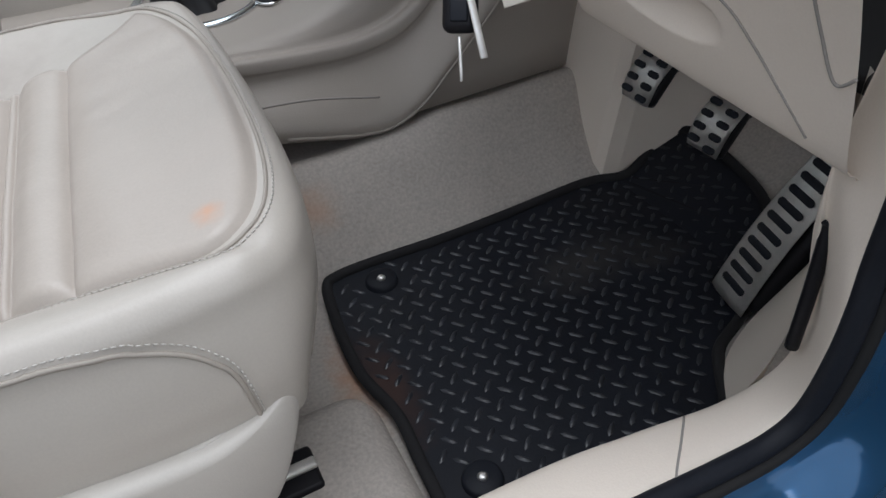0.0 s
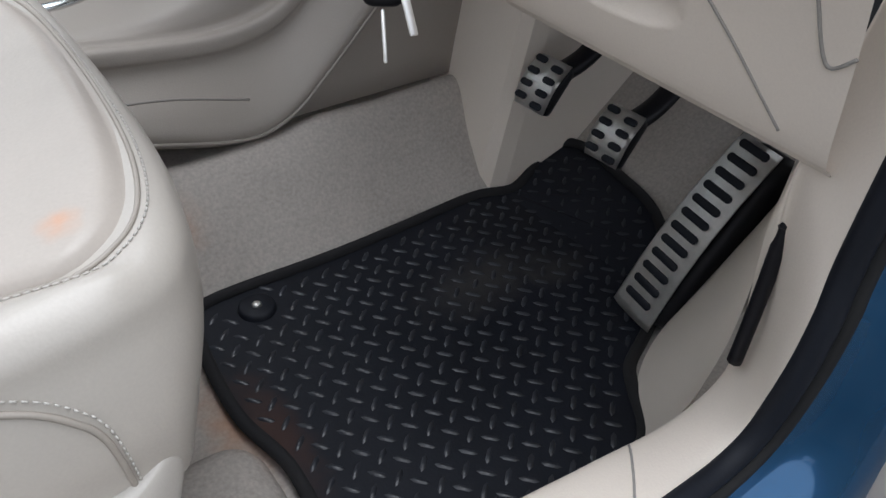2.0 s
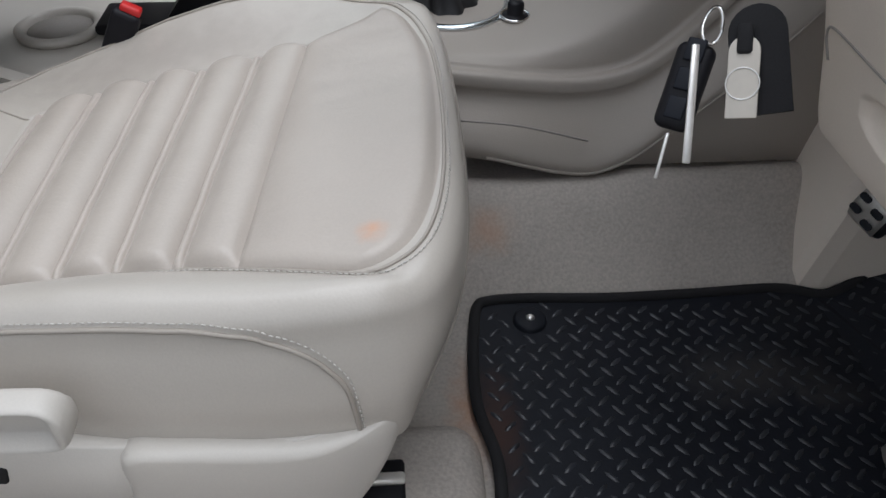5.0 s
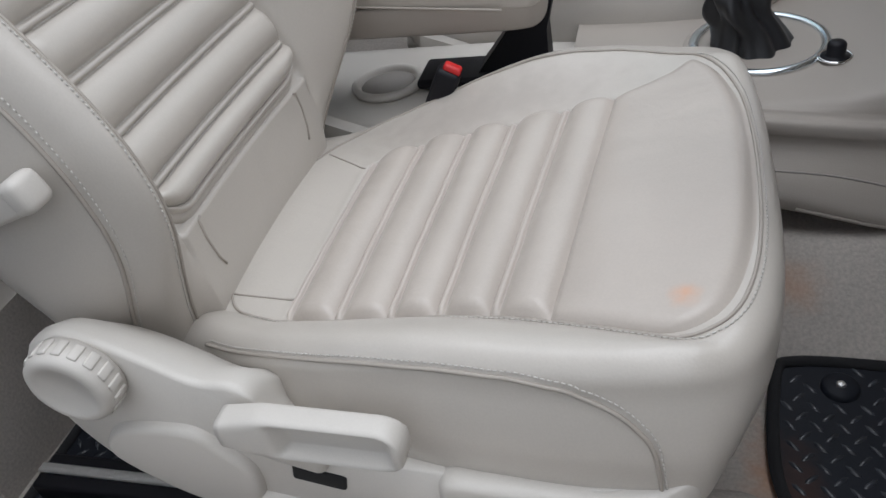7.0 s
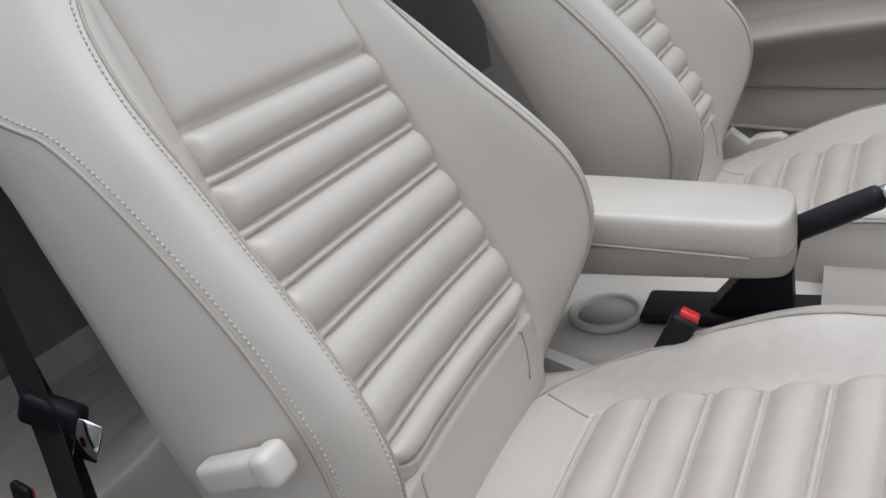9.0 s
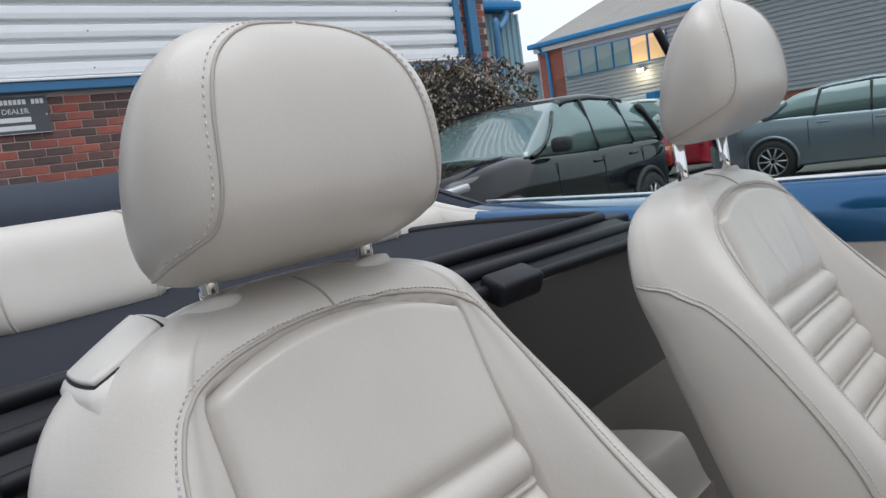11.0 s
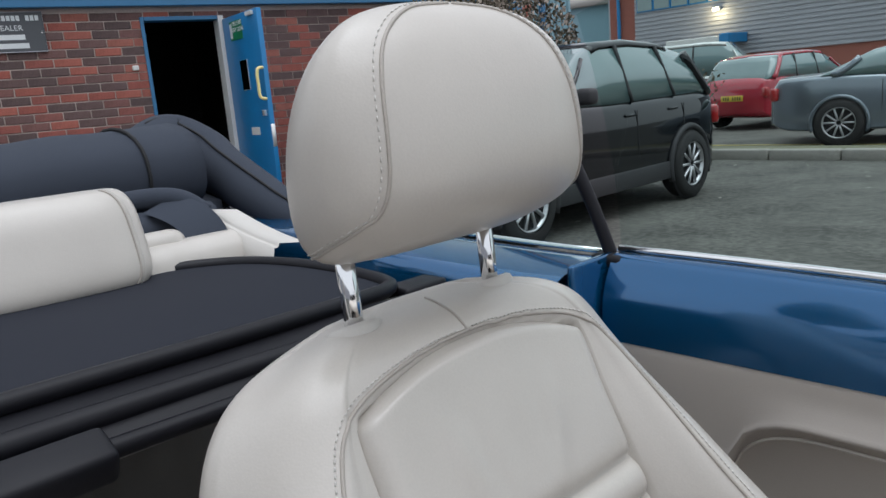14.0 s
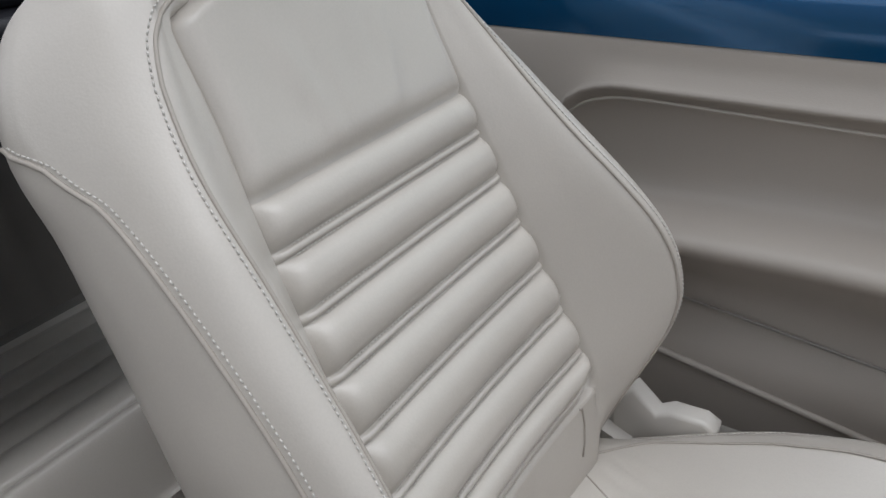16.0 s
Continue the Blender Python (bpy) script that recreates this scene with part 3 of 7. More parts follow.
def build_cushion(seat, stained_shaded):
    # cover: nested loops, down the walls outside and over the rolled edge to the middle
    out = cushion_outline()
    spine = np.stack([np.clip(out[:, 0], -0.06, 0.30), 0 * out[:, 0]], 1)
    away = out - spine
    length = np.linalg.norm(away, axis=1)
    r = 0.024
    edge_z = [cushion_top(x - 0.03 * smooth(0.44, 0.50, x), u * 0.93) for x, u in out]
    loops = []
    for d in np.linspace(0, 1, 10):
        loop = []
        for (x, u), n, L, z0 in zip(out, away, length, edge_z):
            fr = smooth(0.44, 0.49, x)
            low = 0.452
            k = 1 + (0.009 * math.sin(math.pi * (1 - d)) * (1 - 0.4 * fr) - 0.026 * fr * (1 - d) ** 2 + 0.010 * (1 - fr) * (1 - d) * smooth(0.10, 0.30, x)) / L
            q = (x, u) - n + n * k
            loop.append((q[0], q[1], low + (z0 - r - low) * d))
        loops.append(loop)
    for a in np.linspace(0, math.pi / 2, 9)[1:]:
        d = r * (1 - math.cos(a))
        drop = r * (1 - math.sin(a))
        loop = []
        for (x, u), n, L, z0 in zip(out, away, length, edge_z):
            q = np.array((x, u)) - n * d / L
            m = d / r
            loop.append((q[0], q[1], z0 * (1 - m) + cushion_top(q[0], q[1]) * m - drop))
        loops.append(loop)
    for k in np.linspace(1, 0, 64)[1:]:
        loop = []
        for (x, u), n, L in zip(out, away, length):
            q = np.array((x, u)) - n * (r + (L - r) * (1 - k)) / L
            loop.append((q[0], q[1], cushion_top(q[0], q[1], True)))
        loops.append(loop)
    bm = sheet(loops, False, True)
    bmesh.ops.recalc_face_normals(bm, faces=bm.faces)
    tree = BVHTree.FromBMesh(bm)
    # the driver's cover has shade painted over its far bolster
    part("cushion_cover", bm, M_SHADEDLEATHER if stained_shaded else M_LEATHER, seat, "cream leather cushion bolsters and front")
    # ribbed insert with a flat front panel
    arc = curve([(x, u, 0) for x, u in FRONT_ARC], 8)
    dist = np.r_[0, np.cumsum(np.linalg.norm(np.diff(arc, axis=0), axis=1))]
    qs = []
    for k in range(5):
        qs += [k + f for f in (0, .015, .04, .075, .11, .135, .149, .17, .2, .26, .35, .47, .6, .72, .83, .92, .97, .99)]
    qs += list(np.linspace(5, 5.9, 20)) + [5.94, 5.97, 5.985, 6.0]
    rows = []
    for q in qs:
        row = []
        for s in np.linspace(-1, 1, 53):
            s = math.copysign(abs(s) ** 0.85, s)
            t = (s + 1) / 2
            k = min(q, 5)
            near = float(np.interp(k, range(6), X_NEAR))
            far = float(np.interp(k, range(6), X_FAR))
            x = near + (far - near) * t
            u = -(along(NEAR_SEAM, x) - 0.0025) * (1 - t) + (along(FAR_EDGE, x) + 0.001) * t
            if q >= 5:
                g = q - 5
                ax, au = (float(np.interp(t * dist[-1], dist, arc[:, j])) for j in (0, 1))
                ax, au = ax - 0.003, au * 0.985
                x, u = x + (ax - x) * g, u + (au - u) * g ** (1.0 + 1.2 * (s > 0) * s)
                w = 0.006 * math.sin(math.pi * min(0.5, g / 0.5)) ** 0.6
            else:
                w = rib_puff(q, range(6), 0.15, 0.0125)
            side = smooth(1.0, 0.93, abs(s))
            edge = side * smooth(6.0, 5.88, q) * smooth(0, 0.06, q)
            w = w * (0.3 + 0.7 * edge) - 0.0055 * (1 - edge) ** 2
            w += 0.003 * math.sin(math.pi * t) + (0.0012 * noise.noise((x * 30, u * 14, 2)) + 0.0010 * noise.noise((x * 12, u * 45, 5))) * edge
            row.append((x, u, cushion_top(x, u) + w + 0.0012))
        rows.append(row)
    part("cushion_insert", sheet(rows), M_STAINED if stained_shaded else M_WORN, seat, "worn ribbed leather panel with orange stain")
    # one seam all round: near side, front, crest of the far bolster, rear band
    plan = [(x, -along(NEAR_SEAM, x)) for x in np.linspace(0.05, 0.41, 12)] + list(FRONT_ARC) + [(x, along(CREST, x)) for x in np.linspace(0.40, 0.08, 9)] + [(0.042, 0.155), (0.020, 0.120), (0.004, 0.075), (-0.005, 0.02), (-0.005, -0.03), (0.004, -0.08), (0.016, -0.118), (0.030, -0.140)]
    plan = curve([(x, u, 0) for x, u in plan], 8, True)
    line = snapped([(x, u, cushion_top(x, u)) for x, u, _ in plan], tree, 0.0006)
    part("cushion_seam", tube(line, 0.0015, 6, True), M_SEAM, seat)
    step = np.gradient(line, axis=0)
    step /= np.linalg.norm(step, axis=1)[:, None]
    off = snapped(line + 0.0050 * np.stack([step[:, 1], -step[:, 0], 0 * step[:, 0]], 1), tree, 0.0007)
    part("cushion_stitching", stitches(off[: len(off) * 26 // 43], 0.0046, 0.0007, 0.0030), M_STITCH, seat)
    for (x0, u0), (x1, u1) in (((0.020, -0.122), (0.084, -0.124)), ((0.030, 0.128), (0.086, 0.098))):
        part("tuck", tube(snapped([(x0 + (x1 - x0) * k, u0 + (u1 - u0) * k, 0.50) for k in np.linspace(0, 1, 8)], tree, 0.0002), 0.0011, 6), M_SEAM, seat)
    for side in (-1, 1):
        # seam of the side panel, over the flank and down at the front
        drop = 0.0 if side < 0 else 0.03
        flank = curve([(x, side * u, z - drop) for x, u, z in ((0.03, 0.190, 0.506), (0.066, 0.208, 0.518), (0.134, 0.236, 0.546), (0.192, 0.252, 0.562), (0.241, 0.262, 0.570), (0.281, 0.266, 0.572), (0.320, 0.268, 0.569), (0.357, 0.27, 0.562), (0.386, 0.27, 0.550), (0.404, 0.27, 0.534), (0.415, 0.27, 0.512), (0.421, 0.27, 0.455))], 8)
        flank = snapped(flank, tree, 0.0004)
        part("flank_seam", tube(flank, 0.0019, 6), M_SEAM, seat)
        part("flank_stitching", stitches(snapped(flank + np.array([0.003, 0, 0.006]), tree, 0.0008), 0.0046, 0.0007, 0.0030), M_STITCH, seat)
    corner = snapped(curve([(0.512, 0.12, 0.560), (0.514, 0.03, 0.552), (0.512, -0.05, 0.540), (0.510, -0.13, 0.520), (0.496, -0.195, 0.495), (0.478, -0.240, 0.465)], 8), tree, 0.0003)
    part("front_piping", tube(corner, 0.0020, 6), M_SEAM, seat)


def front_seat(name, at, label, creases):
    seat = thing(name, label, "car seat", "front seats", at=at)
    build_backrest(seat, creases)
    build_headrest(seat, *((0.008, 0.024) if creases else (-0.021, -0.008)))
    build_cushion(seat, not creases)
    return seat


driver = front_seat("front_seat", (0.0, -0.375, 0.0), "cream leather ribbed driver's seat with worn cushion and plastic levers", False)
passenger = front_seat("front_seat", (0.057, 0.375, 0.0), "cream leather ribbed passenger seat beside the door", True)
GROW = 1.042
passenger.scale = (GROW, GROW, GROW)
passenger.location = (0.0676, 0.3683, 0.9043 - 0.9 * GROW)
# the passenger's backrest is reclined a little more
lean = Matrix.Translation((0, 0, 0.9)) @ Euler((0, radians(-3.75), 0)).to_matrix().to_4x4() @ Matrix.Translation((0, 0, -0.9))
for ob in passenger.children:
    if ob.name.split(".")[0] in ("backrest_cover", "backrest_insert", "backrest_seam", "backrest_stitching", "side_seam", "side_stitching", "lower_seam", "shoulder_seam", "rib_stitching", "headrest"):
        ob.matrix_local = lean


# ---- cabin: floor, sills, mat, pedals ----
def floor_line(x):
    """Floor section across the driver's side at x: sill, floor, slope up to the tunnel."""
    toe = 0.9 * max(0.0, x - 1.06)
    lift = 0.034 * smooth(0.69, 0.76, x)
    return [(-0.80, 0.40), (-0.765, 0.36), (-0.742, 0.285 + toe), (-0.70, 0.272 + toe), (-0.55, 0.270 + toe), (-0.40, 0.270 + toe), (-0.356, 0.274 + toe), (-0.334, 0.288 + toe), (-0.292, 0.332 + toe), (-0.258, 0.366 + lift * 0.4 + toe), (-0.236, 0.376 + lift * 0.35 + toe), (-0.205, 0.366 + toe), (-0.14, 0.36 + toe), (0.0, 0.36 + toe)]


rows = []
for x in np.concatenate([np.linspace(-1.2, 0.4, 12), np.linspace(0.45, 1.3, 40)]):
    half = curve([(x, y, z) for y, z in floor_line(x)], 4)
    bump = np.array([[0, 0, 0.006 * noise.noise((q[0] * 9, q[1] * 9, 1))] for q in half])
    half = half + bump
    rows.append(np.concatenate([half, (half[:-1] * (1, -1, 1))[::-1]]))
floor = part("floor", sheet(rows), M_CARPET, None, "beige carpet over the floor pan and tunnel", kind="structure")
hump = rbox((0.26, 0.24, 0.10), (0.395, -0.64, 0.262), 0.035, 5)
part("floor_hump", hump, M_CARPET, None, "beige carpeted hump under the driver's seat", kind="structure")
toe = [[(x, y, 0.30 + 0.85 * (x - 1.06) + (0.004 * noise.noise((x * 20, y * 20, 3)))) for y in np.linspace(-0.76, -0.25, 14)] for x in np.linspace(1.04, 1.5, 14)]
part("toe_board", sheet(toe), M_CARPET, None, "beige carpeted toe board behind the pedals", kind="structure")
firewall = rbox((0.03, 1.6, 0.9), (1.42, 0, 0.72), 0.005)
part("firewall", firewall, M_BLACKMAT, None, "dark bulkhead behind the dashboard", kind="structure")

MAT = [(0.541, -0.356), (0.556, -0.346), (0.60, -0.344), (0.70, -0.349), (0.80, -0.348), (0.905, -0.345), (0.952, -0.358), (0.985, -0.354), (1.022, -0.338), (1.052, -0.342), (1.066, -0.37), (1.060, -0.44), (1.045, -0.51), (1.0, -0.57), (0.95, -0.605), (0.900, -0.628), (0.862, -0.645), (0.842, -0.668), (0.818, -0.702), (0.79, -0.716), (0.70, -0.722), (0.60, -0.722), (0.552, -0.716), (0.536, -0.695), (0.537, -0.62), (0.540, -0.56), (0.528, -0.50), (0.528, -0.45), (0.533, -0.40)]


def mat_z(x):
    return 0.281 + 0.30 * max(0.0, x - 0.96)


def inside(px, py, poly):
    hit = False
    for (ax, ay), (bx, by) in zip(poly, poly[1:] + poly[:1]):
        if (ay > py) != (by > py) and px < (bx - ax) * (py - ay) / (by - ay) + ax:
            hit = not hit
    return hit


floor_mat = thing("floor_mat", "black rubber floor mat with chequer tread and fabric edge", "floor mat", at=(0, 0, 0))
outline = curve([(x, y, 0) for x, y in MAT], 5, True)
bm = bmesh.new()
low, high = ([bm.verts.new((q[0], q[1], mat_z(q[0]) + d)) for q in outline] for d in (-0.008, 0.0))
bm.faces.new(high)
for i in range(len(high)):
    k = (i + 1) % len(high)
    bm.faces.new((low[i], low[k], high[k], high[i]))
bmesh.ops.triangulate(bm, faces=[f for f in bm.faces if len(f.verts) > 4])
bmesh.ops.recalc_face_normals(bm, faces=bm.faces)
part("mat_base", bm, M_RUBBER, floor_mat, smooth=False)
part("mat_binding", tube([(q[0], q[1], mat_z(q[0]) + 0.001) for q in outline], 0.0065, 8, True), M_BINDING, floor_mat, "black fabric edge binding")
bm = bmesh.new()
STUDS = ((0.600, -0.379), (0.578, -0.660))
pitch = 0.0126
shrunk = [(0.79 + (x - 0.79) * 0.955, -0.53 + (y + 0.53) * 0.94) for x, y in MAT]
for i in range(0, 46):
    for j in range(0, 34):
        if (i + j) % 2:
            continue
        cx, cy = 0.520 + i * pitch, -0.7345 + j * pitch
        if not inside(cx, cy, shrunk) or any((cx - a) ** 2 + (cy - b) ** 2 < 0.026**2 for a, b in STUDS):
            continue
        a = radians(40 if i % 2 else -48) + random.uniform(-0.04, 0.04)
        ca, sa, z = math.cos(a), math.sin(a), mat_z(cx)
        ln, wd, ht = 0.0098, 0.0028, 0.0024
        ring = [(-ln, 0), (-ln * 0.5, wd), (ln * 0.5, wd), (ln, 0), (ln * 0.5, -wd), (-ln * 0.5, -wd)]
        vs = [bm.verts.new((cx + x * ca - y * sa, cy + x * sa + y * ca, z - 0.0004)) for x, y in ring]
        top = [bm.verts.new((cx + x * ca, cy + x * sa, z + ht)) for x in (-ln * 0.5, ln * 0.5)]
        for a, b, c in ((0, 1, 0), (5, 0, 0), (2, 3, 1), (3, 4, 1)):
            bm.faces.new((vs[a], vs[b], top[c]))
        bm.faces.new((vs[1], vs[2], top[1], top[0]))
        bm.faces.new((vs[4], vs[5], top[0], top[1]))
bmesh.ops.recalc_face_normals(bm, faces=bm.faces)
part("tread", bm, M_TREAD, floor_mat, "raised chequer tread")
for x, y in STUDS:
    z = mat_z(x)
    st = part("fixing_disc", lathe([(0.001, 0.006), (0.016, 0.006), (0.0185, 0.004), (0.0195, 0.0), (0.0195, -0.002)], (x, y, z), 32), M_RUBBER, floor_mat, "round rubber fixing disc")
    part("rivet", lathe([(0.001, 0.0085), (0.0035, 0.0082), (0.0052, 0.006)], (x, y, z), 16), M_STEEL, st, "small steel rivet")


rear_mat = thing("floor_mat", "black rubber rear floor mat with chequer tread", "floor mat")
REAR = [(-0.262, -0.36), (-0.04, -0.36), (-0.03, -0.37), (-0.03, -0.69), (-0.04, -0.70), (-0.262, -0.70), (-0.272, -0.69), (-0.272, -0.37)]
edge = curve([(x, y, 0) for x, y in REAR], 3, True)
part("mat_base", prism([(q[0], q[1]) for q in edge], 0.272, 0.284, 2), M_RUBBER, rear_mat, smooth=False)
part("mat_binding", tube([(q[0], q[1], 0.284) for q in edge], 0.0065, 8, True), M_BINDING, rear_mat, "black fabric edge binding")
bm = bmesh.new()
for i in range(18):
    for j in range(26):
        if (i + j) % 2:
            continue
        a = radians(40 if i % 2 else -48)
        cx, cy, ca, sa = -0.258 + i * pitch, -0.688 + j * pitch, math.cos(a), math.sin(a)
        vs = [bm.verts.new((cx + x * ca - y * sa, cy + x * sa + y * ca, z)) for x, y, z in ((-0.0098, 0, 0.2836), (0, 0.0028, 0.2836), (0.0098, 0, 0.2836), (0, -0.0028, 0.2836), (-0.004, 0, 0.2864), (0.004, 0, 0.2864))]
        for f in ((0, 1, 4), (1, 5, 4), (1, 2, 5), (2, 3, 5), (3, 4, 5), (3, 0, 4)):
            bm.faces.new([vs[k] for k in f])
part("tread", bm, M_TREAD, rear_mat, "raised chequer tread")


def oval_prism(cx, cy, ly, lx, lo, hi, n=14):
    """A slot with round ends, long across."""
    r = ly / 2
    pts = []
    for a in np.linspace(-90, 90, n // 2):
        pts.append((cx + lx / 2 - r + r * math.cos(radians(a)), cy + r * math.sin(radians(a))))
    for a in np.linspace(90, 270, n // 2):
        pts.append((cx - lx / 2 + r + r * math.cos(radians(a)), cy + r * math.sin(radians(a))))
    return prism([(b, a) for a, b in pts], lo, hi, 2, 0.0006, 1)


def pedal(name, at, tilt, turn, label):
    """Steel pedal pad with rubber studs, on a black arm."""
    p = thing(name, label, "pedal", "pedals")
    w, h = 0.046, 0.060
    m = Matrix.Translation(at) @ Euler((0, radians(tilt), radians(turn))).to_matrix().to_4x4()
    rows = []
    for v in np.linspace(-1, 1, 13):
        rows.append([(v * h / 2, u * w / 2 * (1 - 0.10 * abs(v) ** 4), 0.008 - 0.009 * v * v - 0.003 * u * u) for u in np.linspace(-1, 1, 9)])
    bm = sheet(rows)
    bmesh.ops.solidify(bm, geom=bm.faces, thickness=0.004)
    pad = part("pad", bm, M_STEEL, p, "brushed steel pad")
    pad.matrix_local = m
    for i, x in enumerate((-0.023, -0.009, 0.006, 0.021)):
        for y in (-0.012, 0.012):
            b = oval_prism(0, 0, 0.0075, 0.016, 0, 0.0022)
            bmesh.ops.translate(b, vec=(x + (0.002 if y > 0 else -0.002), y, 0.0075 - 6.4 * x * x), verts=b.verts)
            o = part("rubber_stud", b, M_RUBBER, p)
            o.matrix_local = m
    back = rbox((h * 0.95, w * 0.95, 0.016), (0, 0, -0.010), 0.006)
    o = part("pad_backing", back, M_BLACK, p)
    o.matrix_local = m
    a = m @ Vector((0.012, 0, -0.012))
    part("arm", tube(curve([a, a + Vector((0.06, 0.0, 0.02)), a + Vector((0.13, 0, 0.10)), a + Vector((0.16, 0, 0.22))], 6), 0.014, 8, flat=0.7), M_BLACK, p)
    return p


pedal("pedal", (0.945, -0.392, 0.447), -50, 6, "brushed steel clutch pedal with black rubber studs")
pedal("pedal", (0.965, -0.486, 0.425), -52, 6, "brushed steel brake pedal with black rubber studs")

acc = thing("pedal", "long brushed steel accelerator pedal with rubber slots", "pedal", "pedals")
low, top = Vector((0.905, -0.600, 0.291)), Vector((1.012, -0.617, 0.470))
ax = top - low
length = ax.length
ex = ax.normalized()
ey = Vector((0.20, 1, 0)).normalized()
ey = (ey - ex * ey.dot(ex)).normalized()
ez = ex.cross(ey).normalized()
m = Matrix(((ex.x, ey.x, ez.x, low.x), (ex.y, ey.y, ez.y, low.y), (ex.z, ey.z, ez.z, low.z), (0, 0, 0, 1)))
rows = []
for s in np.linspace(0, 1, 22):
    wd = 0.0255 + 0.003 * (1 - s)
    rows.append([(s * length, u * wd, 0.010 * math.sin(math.pi * s) - (0.004 if abs(u) > 0.93 else 0)) for u in (-1, -0.94, -0.5, 0, 0.5, 0.94, 1)])
bm = sheet(rows)
bmesh.ops.solidify(bm, geom=bm.faces, thickness=0.005)
o = part("pedal_plate", bm, M_STEEL, acc, "brushed steel plate")
o.matrix_local = m
for k in range(12):
    s = 0.10 + k * 0.078
    b = oval_prism(0, 0, 0.0085, 0.037, 0, 0.0016)
    bmesh.ops.translate(b, vec=(s * length, 0, 0.010 * math.sin(math.pi * s) - 0.0006), verts=b.verts)
    o = part("slot", b, M_RUBBER, acc)
    o.matrix_local = m
o = part("pedal_body", rbox((length * 0.98, 0.050, 0.05), (length * 0.52, -0.008, -0.032), 0.012), M_BLACK, acc, "black plastic pedal body")
o.matrix_local = m

# ---- sill trim, kick panel, door seal, outer sill ----
INNER = curve([(-0.55, -0.742, 0.412), (0.30, -0.742, 0.414), (0.56, -0.744, 0.414), (0.66, -0.752, 0.412), (0.735, -0.757, 0.405), (0.790, -0.757, 0.415), (0.808, -0.757, 0.46), (0.797, -0.757, 0.52), (0.782, -0.757, 0.575), (0.775, -0.757, 0.615), (0.782, -0.757, 0.665), (0.80, -0.76, 0.78)], 8)
OUTER = curve([(-0.55, -0.797, 0.428), (0.30, -0.797, 0.428), (0.55, -0.797, 0.427), (0.62, -0.797, 0.424), (0.69, -0.797, 0.416), (0.735, -0.798, 0.418), (0.757, -0.800, 0.440), (0.762, -0.802, 0.490), (0.764, -0.801, 0.535), (0.767, -0.797, 0.575), (0.766, -0.796, 0.66), (0.765, -0.796, 0.78)], 8)
rows = []
for a, b in zip(INNER, OUTER):
    mid = (a + b) / 2
    rows.append(curve([a + np.array([0.012, 0.010, -0.05]), a + np.array([0, 0.003, -0.012]), a, mid + np.array([0, 0, 0.004]), b, b + np.array([0.004, -0.004, -0.012]), b + np.array([0.02, -0.004, -0.05])], 4))
part("sill_trim", sheet(rows), M_LITBEIGE, None, "pale beige plastic sill and pillar trim", kind="structure")
joint = min(rows, key=lambda r: abs(r[8][0] - 0.702) + (1 if r[8][2] > 0.43 else 0))
part("trim_joint", tube([q + np.array([0, 0, 0.0002]) for q in joint[8:17]], 0.0009, 6), M_FELT, None, "fine joint across the sill trim", kind="structure")


def beside(line, out, side):
    """The line moved away from the door opening and sideways."""
    t = np.gradient(line, axis=0)
    n = np.stack([-t[:, 2], 0 * t[:, 0], t[:, 0]], 1) * -1
    n /= np.linalg.norm(n, axis=1)[:, None]
    return line + n * out + np.array([0, side, 0])


part("door_seal", tube(beside(OUTER, 0.005, -0.006), 0.0085, 12), M_RUBBER, None, "black rubber door seal", kind="structure")
part("door_seal_lip", tube(beside(OUTER, 0.015, -0.013), 0.0062, 10), M_BLACKMAT, None, "black rubber seal lip", kind="structure")
ledge = [(0.010, -0.013), (0.020, -0.021), (0.026, -0.028), (0.036, -0.050), (0.060, -0.068), (0.12, -0.076), (0.20, -0.070), (0.30, -0.055)]
lines = [beside(OUTER, out, side) for out, side in ledge]
rows = [curve([line[k] for line in lines], 4) for k in range(len(OUTER))]
part("body_sill", sheet(rows), M_BLUE, None, "blue painted outer sill and door aperture", kind="structure")
# kick panel between the mat and the sill trim
low = curve([(0.775, -0.728, 0.285), (0.812, -0.706, 0.284), (0.845, -0.668, 0.284), (0.90, -0.640, 0.29), (0.98, -0.630, 0.33), (1.10, -0.63, 0.42)], 8)
high = curve([(0.70, -0.752, 0.395), (0.762, -0.752, 0.392), (0.80, -0.748, 0.44), (0.803, -0.745, 0.52), (0.80, -0.742, 0.59), (0.80, -0.74, 0.66)], 8)
part("kick_panel", sheet([[a * (1 - s) + b * s + np.array([0.0, -0.012 * math.sin(math.pi * s), 0]) for s in np.linspace(0, 1, 8)] for a, b in zip(low, high)]), M_LITBEIGE, None, "beige plastic kick panel", kind="structure")
slot = thing("bonnet_release", "black plastic release lever set in the kick panel", "lever")
part("lever_slot", tube(curve([(0.787, -0.7555, 0.563), (0.790, -0.7565, 0.552), (0.789, -0.760, 0.50), (0.786, -0.763, 0.446)], 6), 0.0052, 8), M_BLACK, slot)

